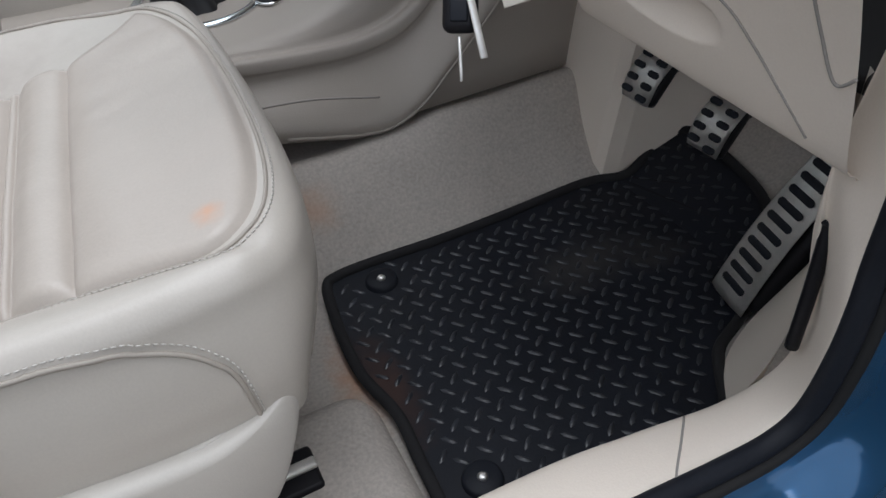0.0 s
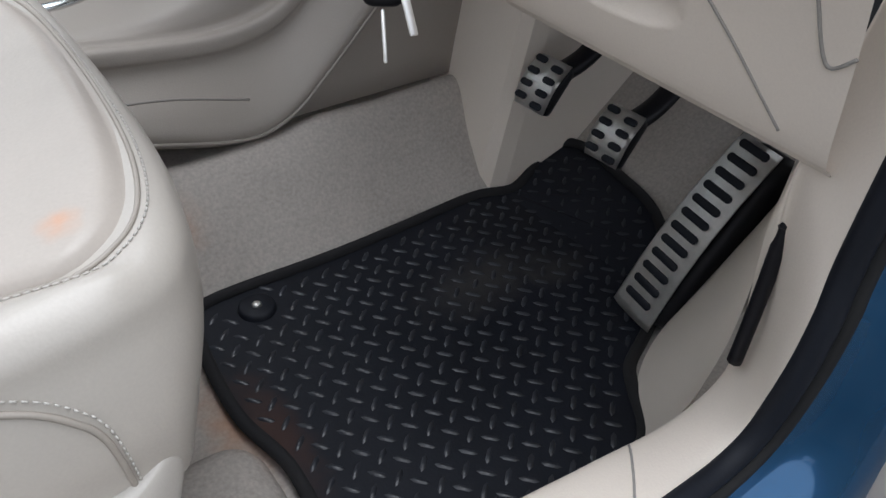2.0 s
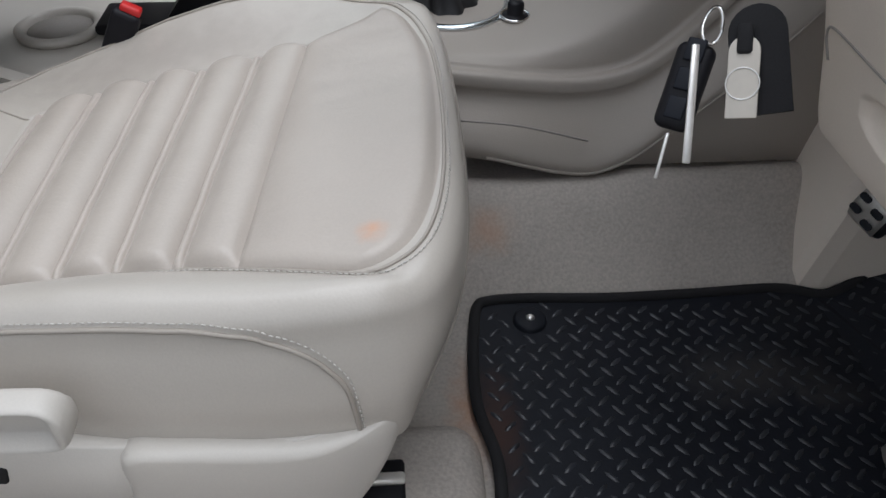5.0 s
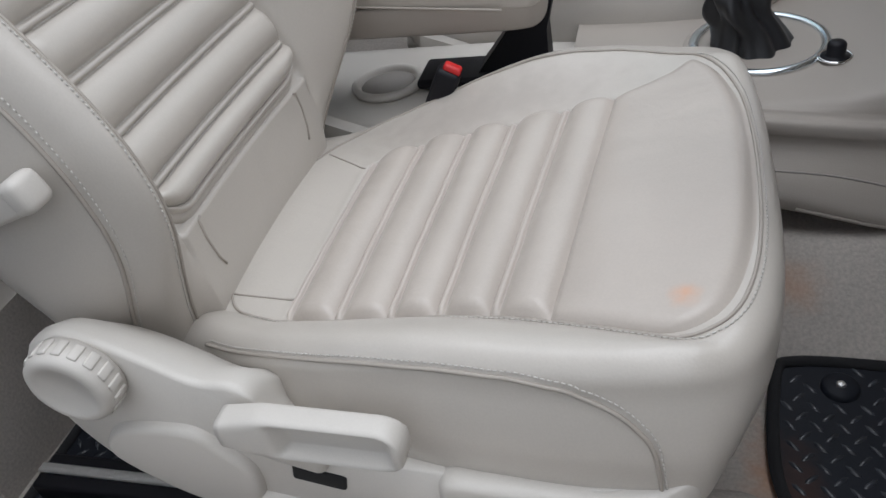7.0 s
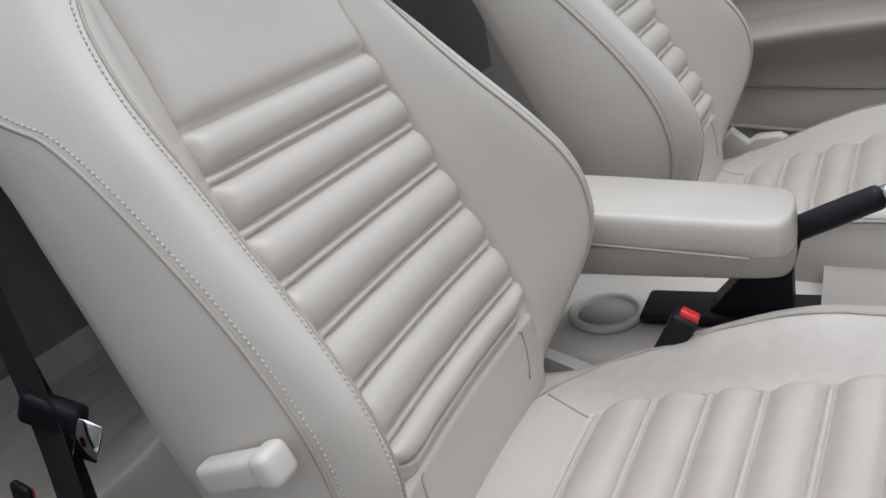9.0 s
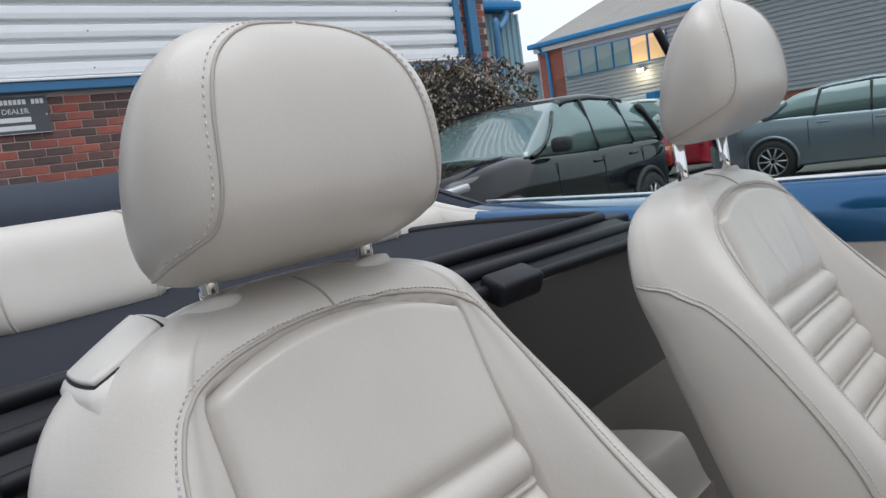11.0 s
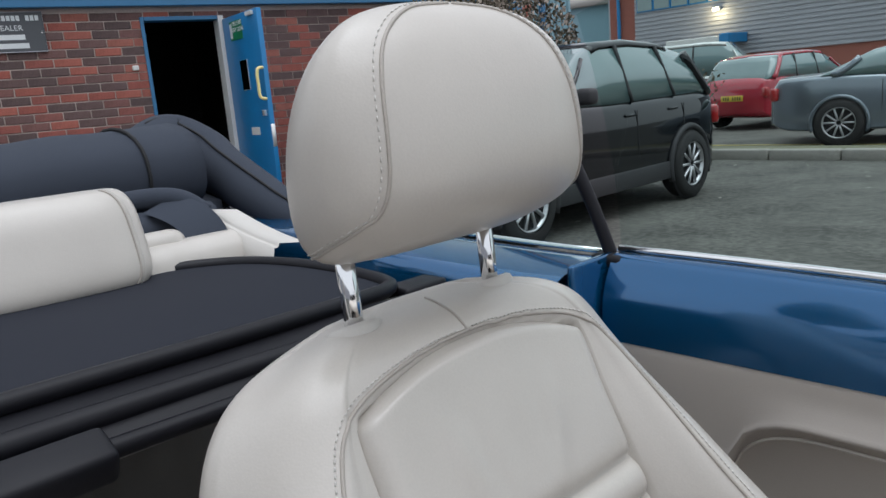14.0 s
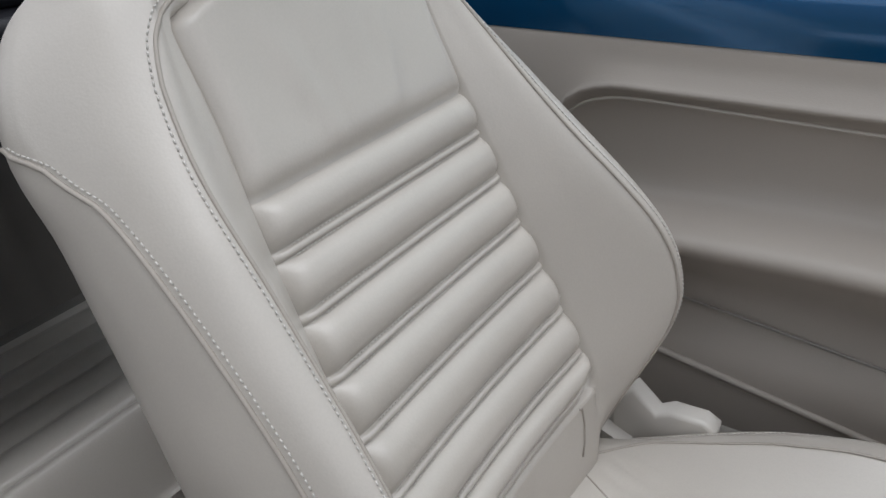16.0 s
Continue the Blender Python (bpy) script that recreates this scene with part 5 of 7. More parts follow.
def guide_ring(grow, lift, n=6):
    ring = curve(mid + (lid - mid) * grow, n, True) * 0.35
    flat = np.concatenate([np.linspace(a, b, n, endpoint=False) for a, b in zip(lid, np.roll(lid, -1, 0))])
    return [back_point(*(q + up * lift)) for q in ring + (mid + (flat - mid) * grow) * 0.65]


guide = part("shoulder_guide", loft([guide_ring(1.75, -0.060), guide_ring(1.52, -0.024), guide_ring(1.32, -0.007), guide_ring(1.14, -0.002)]), M_PALEPLASTIC, driver, "pale plastic belt guide on the shoulder")
part("guide_gap", loft([guide_ring(1.10, -0.004), guide_ring(1.09, -0.001)]), M_BLACKMAT, guide)
part("guide_flap", loft([guide_ring(1.02, -0.004), guide_ring(1.02, 0.001), guide_ring(0.97, 0.0025)]), M_PALEPLASTIC, guide, "hinged lid of the belt guide")
for side in (-0.22, 0.22):
    rail = part("seat_rail", rbox((0.70, 0.045, 0.035), (0.10, side, 0.300), 0.004, 2), M_BLACK, driver, "black steel seat rail")
    part("rail_channel", rbox((0.70, 0.012, 0.006), (0.10, side, 0.320), 0.002, 1), M_STEEL, rail)
for x in (0.09, 0.20):
    br = part("rail_bracket", rbox((0.085, 0.004, 0.022), (x, -0.244, 0.318), 0.002, 1), M_FELT, driver, "steel rail bracket")
    for d in (-0.034, 0.034):
        part("bolt_hole", lathe([(0.005, 0), (0.005, 0.001), (0.001, 0.001)], (x + d, -0.2465, 0.318), 12, (90, 0, 0)), M_BLACKMAT, br)
part("seat_pan", rbox((0.50, 0.44, 0.06), (0.20, 0, 0.425), 0.02, 2), M_BLACKMAT, driver)
part("seat_frame", rbox((0.34, 0.40, 0.10), (0.14, 0, 0.355), 0.01, 2), M_BLACKMAT, driver)
part("seat_pan", rbox((0.50, 0.44, 0.06), (0.20, 0, 0.425), 0.02, 2), M_BLACKMAT, passenger)
part("seat_frame", rbox((0.34, 0.40, 0.19), (0.14, 0, 0.345), 0.01, 2), M_BLACKMAT, passenger)
for seat in (driver, passenger):
    for side in (-1, 1):
        hinge = loft([[(x + dx, side * y, z + dz) for dx, dz in ((-0.03, -0.03), (0.05, -0.035), (0.055, 0.0), (-0.02, 0.03))] for x, y, z in ((0.00, 0.214, 0.47), (0.00, 0.235, 0.47))])
        part("hinge_cover", hinge, M_PALEPLASTIC, seat, smooth=False)

spot = passenger.location
hz = prism([((x - spot.x) / GROW, (z - spot.z) / GROW) for x, z in ((0.119, 0.53), (0.150, 0.502), (0.165, 0.512), (0.205, 0.514), (0.221, 0.505), (0.220, 0.480), (0.17, 0.455), (0.10, 0.45), (0.09, 0.50))], (0.612 - spot.y) / GROW, (0.642 - spot.y) / GROW, 1, 0.006, 3)
part("hinge_trim", hz, M_PALEPLASTIC, passenger, "pale plastic hinge cover")

# ---- rear bench, headrests, side trim ----
bench = thing("rear_bench", "cream leather rear bench with ribbed panels, in shade", "car seat")
rows = []
for y in np.linspace(-0.62, 0.62, 90):
    rib = 0.006 * abs(math.sin(y * 3.1415 / 0.062)) ** 0.5 * smooth(0.50, 0.44, abs(y)) * smooth(0.08, 0.12, abs(y))
    rows.append([(x + rib, y, z) for x, z in curve([(-0.98, 1.02, 0), (-0.93, 1.045, 0), (-0.885, 1.025, 0), (-0.86, 0.94, 0), (-0.80, 0.75, 0), (-0.745, 0.57, 0), (-0.72, 0.50, 0)], 5)[:, :2]])
part("backrest", sheet(rows), M_LEATHER, bench, "ribbed leather backrest")
rows = []
for x in np.linspace(-0.78, -0.30, 120):
    rib = 0.012 * abs(math.sin(x * 3.1415 / 0.062)) ** 0.5
    rows.append([(x, y, 0.50 + 0.05 * smooth(-0.75, -0.35, x) + rib * smooth(0.5, 0.44, abs(y)) - 0.10 * smooth(-0.36, -0.30, x)) for y in np.linspace(-0.62, 0.62, 30)])
part("cushion", sheet(rows), M_LEATHER, bench, "ribbed leather cushion")
part("front_face", sheet([[(-0.30, y, z) for y in np.linspace(-0.62, 0.62, 4)] for z in (0.46, 0.27)]), M_CARPET, bench)


def rear_headrest(y):
    h = thing("rear_headrest", "cream leather rear headrest with stitched side seams", "headrest", "rear headrests", at=(-0.90, y, 1.0))
    rings = []
    for s in np.sin(np.linspace(-1, 1, 25) * math.pi / 2):
        k = max(0, 1 - abs(s) ** 4) ** 0.5
        z = 0.075 + 0.075 * s
        ring = []
        for t in np.linspace(0, 2 * math.pi, 48, endpoint=False):
            c, q = math.cos(t), math.sin(t)
            ring.append((0.006 + 0.052 * (0.45 + 0.55 * k) * math.copysign(abs(c) ** 0.7, c) - 0.030 * s, 0.142 * (0.80 + 0.20 * k) * math.copysign(abs(q) ** 0.5, q), z))
        rings.append(ring)
    part("pad", loft(rings), M_LEATHER, h)
    for side in (-1, 1):
        line = []
        for a in np.sin(np.linspace(-0.9, 0.98, 30) * math.pi / 2):
            k = max(0, 1 - abs(a) ** 4) ** 0.5
            line.append((0.0065 + 0.052 * (0.45 + 0.55 * k) * 0.845 - 0.030 * a, side * 0.112 * (0.80 + 0.20 * k), 0.0752 + 0.075 * a))
        line = np.array(line)
        part("pad_seam", tube(line, 0.0018, 6), M_SEAM, h)
        part("pad_stitching", stitches(line + np.array([0.0015, side * 0.006, 0.0])), M_STITCH, h)
        part("post", tube([(0, side * 0.06, -0.03), (0, side * 0.06, 0.02)], 0.006, 10), M_CHROME, h)
    return h


rear_headrest(0.275)
rear_headrest(-0.275)


def mirror_pair(make):
    make(1)
    make(-1)


def rear_side(s):
    """Quarter trim, belt and body behind one door."""
    q = thing("quarter_trim", "cream plastic quarter trim with a dark belt", "trim panel", "quarter trims")
    ring0 = [(-1.000, 0.588, 1.078), (-0.93, 0.592, 1.057), (-0.865, 0.596, 1.041), (-0.795, 0.602, 1.028)]
    b = bmesh.new()
    top = [b.verts.new((x, s * y, z)) for x, y, z in ring0[:4]]
    inn = [b.verts.new((x, s * (y - 0.012), z - 0.05)) for x, y, z in ring0[:4]]
    low = [b.verts.new((x, s * (y - 0.015), 0.55)) for x, y, z in ring0[:4]]
    outr = [b.verts.new((x, s * (y + 0.062), z - 0.010)) for x, y, z in ring0[:4]]
    for r0, r1 in ((low, inn), (inn, top), (top, outr)):
        for i in range(3):
            b.faces.new((r0[i], r0[i + 1], r1[i + 1], r1[i]))
    bmesh.ops.recalc_face_normals(b, faces=b.faces)
    bmesh.ops.bevel(b, geom=[e for e in b.edges if not e.is_boundary], offset=0.008, segments=3, affect="EDGES")
    part("trim", b, M_PALEPLASTIC, q)
    part("seat_wing", rbox((0.10, 0.095, 0.15), (-0.950, s * 0.462, 0.985), 0.026, 4, (0, -14, 0)), M_LEATHER, q, "cream leather bench end")
    part("shelf_edge", tube(curve([(-1.10, s * 0.40, 1.098), (-1.065, s * 0.49, 1.108), (-1.03, s * 0.55, 1.102), (-1.0, s * 0.585, 1.070)], 6), 0.020, 10), M_NAVY, q, "padded dark edge beside the belt")
    part("belt", sheet([[p + np.array([0.0, s * w, w * 0.35]) for w in np.linspace(-0.035, 0.035, 3)] for p in curve([(-1.03, s * 0.515, 1.100), (-0.965, s * 0.540, 1.075), (-0.925, s * 0.552, 1.03), (-0.905, s * 0.558, 0.95)], 5)]), M_NAVY, q, "dark webbing belt")


mirror_pair(rear_side)
shelf = rbox((0.34, 1.30, 0.05), (-1.10, 0, 1.005), 0.02, 3)
part("parcel_shelf", shelf, M_NAVY, None, "dark cloth shelf behind the rear bench", kind="structure")
part("shelf_roll", tube([(-1.05, y, 1.045) for y in np.linspace(-0.62, 0.62, 12)], 0.042, 14), M_NAVY, None, "dark padded roll behind the headrests", kind="structure")

# ---- wind deflector over the rear bench ----
defl = thing("wind_deflector", "black mesh wind deflector in a tubular frame behind the front seats", "wind deflector")
half = [(-0.435, 0.0), (-0.430, 0.30), (-0.440, 0.50), (-0.455, 0.565), (-0.50, 0.592), (-0.62, 0.602), (-0.74, 0.588), (-0.83, 0.545), (-0.885, 0.45), (-0.90, 0.30), (-0.895, 0.0)]
loop = half + [(x, -y) for x, y in half[-2:0:-1]]
ring = curve([(x, y, 0) for x, y in loop], 6, True)
part("frame_tube", tube([(q[0], q[1], 1.0 + 0.012 * (1 - (q[1] / 0.6) ** 2)) for q in ring], 0.011, 10, True), M_BLACK, defl)
rows = []
for s in np.linspace(0, 1, 14):
    rows.append([(-0.665 + (q[0] + 0.665) * s, q[1] * s, 1.0 + 0.012 * (1 - (q[1] * s / 0.6) ** 2) - 0.006 * (1 - s * s)) for q in ring])
part("mesh_cloth", sheet(rows, False, True), M_NET, defl, "taut black mesh")
for dx, dz, r in ((0.050, -0.014, 0.013), (0.085, -0.034, 0.010)):
    part("front_bar", tube(curve([(-0.435 + dx, -0.585, 0.992 + dz), (-0.432 + dx, -0.3, 1.0 + dz), (-0.430 + dx, 0, 1.006 + dz), (-0.432 + dx, 0.3, 1.0 + dz), (-0.435 + dx, 0.585, 0.992 + dz)], 8), r, 10), M_BLACK, defl, "black front bar")
strip = [[(x, y, z + 0.010 * (1 - (y / 0.6) ** 2)) for y in np.linspace(-0.58, 0.58, 16)] for x, z in ((-0.430, 0.994), (-0.400, 0.984), (-0.372, 0.976), (-0.352, 0.958))]
part("front_panel", sheet(strip), M_BLACK, defl, "black strip between the bars")
for y in (0.11, -0.11):
    part("latch", rbox((0.045, 0.10, 0.036), (-0.335, y - 0.02 if y > 0 else y, 0.972), 0.008, 3, (0, 22, 0)), M_BLACK, defl, "black plastic latch")
for s in (-1, 1):
    part("side_clip", rbox((0.05, 0.08, 0.02), (-0.47, s * 0.63, 0.985), 0.006, 2), M_BLACK, defl)

M_SEETHRU = glass("black_net", (0.42, 0.42, 0.43), 0.9)
net = sheet([[(-0.352 - 0.02 * (0.96 - z), y, z) for y in np.linspace(-0.60, 0.60, 8)] for z in np.linspace(0.955, 0.715, 6)])
part("upright_net", net, M_SEETHRU, defl, "see-through black net hanging below the bar")

# ---- folded soft top ----
hood = thing("soft_top", "folded dark navy canvas roof stacked behind the rear bench", "convertible roof")
rings = []
for y in np.linspace(-0.70, 0.70, 40):
    sag = 0.012 * (y / 0.7) ** 2 + 0.006 * noise.noise((y * 5, 0.3, 0))
    ring = []
    for t in np.linspace(0, 2 * math.pi, 24, endpoint=False):
        ring.append((-1.36 + 0.16 * math.cos(t), y, 1.128 + sag + 0.098 * math.copysign(abs(math.sin(t)) ** 0.8, math.sin(t)) + 0.004 * noise.noise((y * 12, t * 2, 1))))
    rings.append(ring)
part("roof_fold", loft(rings), M_NAVY, hood)
for y in (-0.575, 0.575):
    sag = 0.012 * (y / 0.7) ** 2
    part("fold_seam", tube([(-1.36 + 0.163 * math.cos(t), y, 1.128 + sag + 0.101 * math.copysign(abs(math.sin(t)) ** 0.8, math.sin(t))) for t in np.linspace(0, 2 * math.pi, 24, endpoint=False)], 0.004, 6, True), M_BLACKMAT, hood)
part("stack_seam", tube([(-1.245, y, 1.185 + 0.012 * (y / 0.7) ** 2) for y in np.linspace(-0.7, 0.7, 20)], 0.003, 6), M_BLACKMAT, hood)
for s in (-1, 1):
    path = curve([(-1.37, s * 0.60, 1.150), (-1.44, s * 0.69, 1.178), (-1.47, s * 0.76, 1.184), (-1.40, s * 0.80, 1.150), (-1.315, s * 0.80, 1.117), (-1.177, s * 0.805, 1.062), (-1.06, s * 0.81, 1.022), (-0.95, s * 0.82, 0.998), (-0.90, s * 0.83, 0.990)], 7)
    rad = np.interp(np.linspace(0, 1, len(path)), np.linspace(0, 1, 9), (0.060, 0.070, 0.076, 0.068, 0.060, 0.055, 0.046, 0.030, 0.018))
    part("side_arm", tube(path, rad, 14), M_NAVY, hood, "padded canvas side flap")
    part("arm_seam", tube(path[8:] + np.array([0.024, -s * 0.022, 0.052])[None] * rad[8:, None] / 0.06, 0.003, 6), M_BLACKMAT, hood)
    part("roof_link", tube(curve([(-1.30, s * 0.66, 1.075), (-1.15, s * 0.70, 1.03), (-1.03, s * 0.72, 1.0)], 6), 0.016, 8), M_BLACKMAT, hood, "black roof linkage")
part("rear_cover", loft([[(-1.25, y, 0.98), (-1.25, y, 1.06), (-1.50, y, 1.10), (-1.70, y, 1.02), (-1.70, y, 0.8)] for y in np.linspace(-0.75, 0.75, 8)]), M_NAVY, hood)


# ---- body sides: rear quarter and passenger door ----
def body_quarter(s):
    b = thing("rear_quarter", "blue metallic rear quarter panel behind the door", "car body", "rear quarters")
    rows = []
    for x in np.linspace(-1.95, -0.285, 26):
        rise = 0.018 * smooth(-0.3, -1.1, x)
        rows.append(curve([(x, s * 0.700, 0.93), (x, s * 0.712, 0.985 + rise), (x, s * 0.74, 1.002 + rise), (x, s * 0.80, 1.008 + rise), (x, s * 0.862, 0.998 + rise), (x, s * 0.893, 0.965 + rise), (x, s * 0.905, 0.90), (x, s * 0.908, 0.70), (x, s * 0.895, 0.45), (x, s * 0.86, 0.25)], 4))
    part("panel", sheet(rows), M_BLUE, b)
    part("belt_strip", tube([(x, s * 0.850, 1.010 + 0.018 * smooth(-0.3, -1.1, x)) for x in np.linspace(-0.95, -0.30, 14)], 0.0045, 8), M_CHROME, b, "chrome waist strip")
    part("jamb", rbox((0.012, 0.13, 0.5), (-0.275, s * 0.80, 0.765), 0.004, 2), M_BLUE, b, "blue door jamb")


mirror_pair(body_quarter)

door = thing("car_door", "closed blue passenger door with beige trim and raised window", "car door")
rows = []
for x in np.linspace(-0.262, 0.95, 30):
    z0 = 1.012 - 0.016 * smooth(-0.2, 0.9, x)
    rows.append(curve([(x, 0.790, 0.899), (x, 0.788, 0.930), (x, 0.792, 0.962), (x, 0.804, 0.990), (x, 0.822, z0 + 0.002), (x, 0.845, z0), (x, 0.868, z0 - 0.014), (x, 0.886, z0 - 0.07), (x, 0.892, 0.70), (x, 0.875, 0.35)], 4))
part("door_shell", sheet(rows), M_BLUE, door, "blue metallic painted door top")
part("waist_strip", tube([(x, 0.838, 1.020 - 0.016 * smooth(-0.2, 0.9, x)) for x in np.linspace(-0.262, 0.95, 20)], 0.0055, 8), M_CHROME, door, "bright waist strip")
rows = []
for x in np.linspace(-0.262, 0.95, 60):
    arc = smooth(-0.075, 0.035, x)
    top = 0.775 + 0.062 * math.sqrt(max(0.0, 1 - (1 - min(1.0, max(0.0, (x + 0.075) / 0.10))) ** 2))
    deep = 0.014 * smooth(-0.085, -0.060, x)
    armz = 0.690 + 0.012 * smooth(0.0, 0.3, x)
    arm_out = 0.030 * smooth(-0.06, 0.06, x)
    rows.append(curve([(x, 0.800, 0.905), (x, 0.792, 0.899), (x, 0.788, 0.872), (x, 0.778 + 0.004 * (1 - arc), top + 0.016), (x, 0.772 + 0.006 * (1 - arc), top + 0.006), (x, 0.780 + deep * 0.6, top - 0.006), (x, 0.790 + deep, top - 0.03), (x, 0.790 + deep, armz + 0.02), (x, 0.775 - arm_out * 0.5, armz), (x, 0.757 - arm_out, armz - 0.012), (x, 0.752 - arm_out, armz - 0.03), (x, 0.765 - arm_out * 0.6, armz - 0.055), (x, 0.780, 0.60), (x, 0.776, 0.55), (x, 0.755, 0.50), (x, 0.752, 0.45), (x, 0.760, 0.36), (x, 0.770, 0.30)], 3))
part("door_trim", sheet(rows), M_SHADEDBEIGE, door, "beige moulded door trim")
line = curve([(-0.05, 0.7915, 0.700), (-0.072, 0.790, 0.745), (-0.062, 0.787, 0.785), (-0.035, 0.783, 0.812), (0.005, 0.781, 0.826), (0.06, 0.780, 0.829), (0.20, 0.780, 0.827), (0.50, 0.780, 0.822)], 8)
part("trim_welt", tube(line, 0.0022, 6), M_SEAM, door)
part("pocket_line", tube(curve([(0.06, 0.7715, 0.58), (0.20, 0.772, 0.565), (0.45, 0.772, 0.535)], 6), 0.002, 6), M_FELT, door)
part("pocket_edge", tube(curve([(0.04, 0.752, 0.505), (0.20, 0.7505, 0.480), (0.45, 0.7505, 0.44)], 6), 0.005, 8), M_SHADEDBEIGE, door, "edge of the door pocket")
pane = sheet([[(x, 0.842 - 0.30 * h * h * 0.28, 1.0 + h * (0.362 if x > -0.25 else 0.34)) for x in np.linspace(-0.262, 0.80, 14)] for h in np.linspace(0, 1, 6)])
o = part("door_pane", pane, M_GLASS, door, "raised clear side window")
o.visible_shadow = False
edge = [(x, 0.842 - 0.084, 1.362) for x in np.linspace(-0.262, 0.80, 14)]
part("pane_edge", tube(edge, 0.0018, 6), material("green_glass_edge", (0.05, 0.12, 0.10), 0.1), door, "dark glass edge")
strut = thing("window_divider", "black rubber divider between the side windows", "window frame")
part("bar", tube(curve([(-0.275, 0.838, 1.005), (-0.300, 0.825, 1.09), (-0.330, 0.805, 1.18), (-0.36, 0.775, 1.28), (-0.38, 0.745, 1.355)], 6), 0.011, 10, flat=0.8), M_BLACK, strut)
part("foot", rbox((0.05, 0.05, 0.02), (-0.272, 0.838, 1.004), 0.006, 2), M_BLACK, strut)
o = part("quarter_pane", sheet([[(-0.29 - 0.09 * h - k * (0.55 - 0.30 * h), 0.838 - 0.088 * h * h, 1.01 + 0.335 * h - 0.05 * k * h) for k in np.linspace(0, 1, 6)] for h in np.linspace(0, 1, 6)]), M_GLASS, strut, "clear rear quarter window")
o.visible_shadow = False
part("floor_side_trim", rbox((1.3, 0.02, 0.12), (0.3, 0.765, 0.34), 0.006, 2), M_PALEPLASTIC, None, "pale plastic passenger sill trim", kind="structure")

# ---- driver's side: belt, pillar trim, opened door ----
belt = thing("seat_belt", "black front seat belt with tongue and stop button", "seat belt")
path = curve([(-0.42, -0.63, 1.06), (-0.335, -0.610, 1.0), (-0.30, -0.600, 0.93), (-0.298, -0.592, 0.83), (-0.300, -0.588, 0.74), (-0.300, -0.592, 0.66), (-0.305, -0.61, 0.52), (-0.31, -0.62, 0.40)], 8)
part("webbing", sheet([[p + np.array([w, 0.006 * math.sin(k * 0.12), w * 0.3]) for w in np.linspace(-0.024, 0.024, 3)] for k, p in enumerate(path)]), M_BINDING, belt, "folded black webbing")
part("webbing", sheet([[p + np.array([w - 0.012, 0.012 + 0.008 * math.sin(k * 0.15), w * 0.3]) for w in np.linspace(-0.022, 0.022, 3)] for k, p in enumerate(path)]), M_BINDING, belt, "folded black webbing")
tg = part("tongue", rbox((0.060, 0.020, 0.034), (-0.290, -0.590, 0.690), 0.008, 3, (0, 30, 20)), M_BLACK, belt, "black belt tongue")
part("tongue_plate", rbox((0.024, 0.003, 0.045), (-0.262, -0.588, 0.662), 0.002, 1, (0, 30, 20)), M_CHROME, tg, "steel latch plate")
pillar = thing("pillar_trim", "beige plastic side trim behind the driver's seat", "trim panel")
rows = []
for x in np.linspace(-0.95, -0.30, 12):
    rows.append([(x, -0.735 + 0.01 * smooth(-0.4, -0.3, x), 0.27), (x, -0.735, 0.60), (x, -0.728, 0.75), (x, -0.722, 0.90), (x, -0.720, 0.975), (x, -0.74, 0.985)])
part("panel", sheet(rows), M_PALEPLASTIC, pillar)
part("switch", rbox((0.022, 0.008, 0.035), (-0.30, -0.640, 0.635), 0.008, 3, (0, 20, 0)), M_BLACK, pillar)
part("switch_mark", rbox((0.006, 0.004, 0.012), (-0.296, -0.634, 0.636), 0.002, 1, (0, 20, 0)), M_RED, pillar)
rows = []
for x in np.linspace(-0.95, -0.30, 12):
    rows.append([(x, 0.735, 0.27), (x, 0.735, 0.60), (x, 0.728, 0.75), (x, 0.722, 0.90), (x, 0.715, 0.99)])
part("side_lining", sheet(rows), M_PALEPLASTIC, None, "beige side lining beside the rear bench", kind="structure")


# the driver's door stands wide open beside the sill
open_door = thing("car_door", "opened blue driver's door with beige inner trim", "car door")
OD = Matrix(((0.42, -0.907, 0, 0.815), (-0.907, -0.42, 0, -0.862), (0, 0, 1, 0), (0, 0, 0, 1)))  # local x along the door, local y inwards
rows = []
for x in np.linspace(0.07, 1.22, 24):
    e = 0.02 * smooth(0.14, 0.07, x)
    rows.append(curve([(x, 0.010, 0.30), (x, -0.035 + e, 0.34), (x, -0.075 + e, 0.50), (x, -0.088 + e, 0.72), (x, -0.075 + e, 0.92), (x, -0.050 + e, 0.99), (x, -0.010, 1.005), (x, 0.012, 0.99), (x, 0.015, 0.90)], 4))
o = part("door_shell", sheet(rows), M_BLUE, open_door, "blue metallic outer shell")
o.matrix_local = OD
rows = []
for x in np.linspace(0.0, 1.18, 40):
    r = 0.05 * (1 - math.sqrt(max(0.0, 1 - max(0.0, 1 - x / 0.06) ** 2)))
    rest = 0.030 * smooth(0.25, 0.40, x)
    rows.append(curve([(x, 0.012, 0.335), (x, 0.040 - r, 0.345), (x, 0.052 - r, 0.40), (x, 0.048 - r, 0.56), (x, 0.050 - r + rest, 0.66), (x, 0.046 - r + rest, 0.70), (x, 0.034 - r, 0.715), (x, 0.036 - r, 0.84), (x, 0.030 - r, 0.905), (x, 0.012, 0.915)], 4))
o = part("door_trim", sheet(rows), M_LITBEIGE, open_door, "beige moulded inner trim")
o.matrix_local = OD
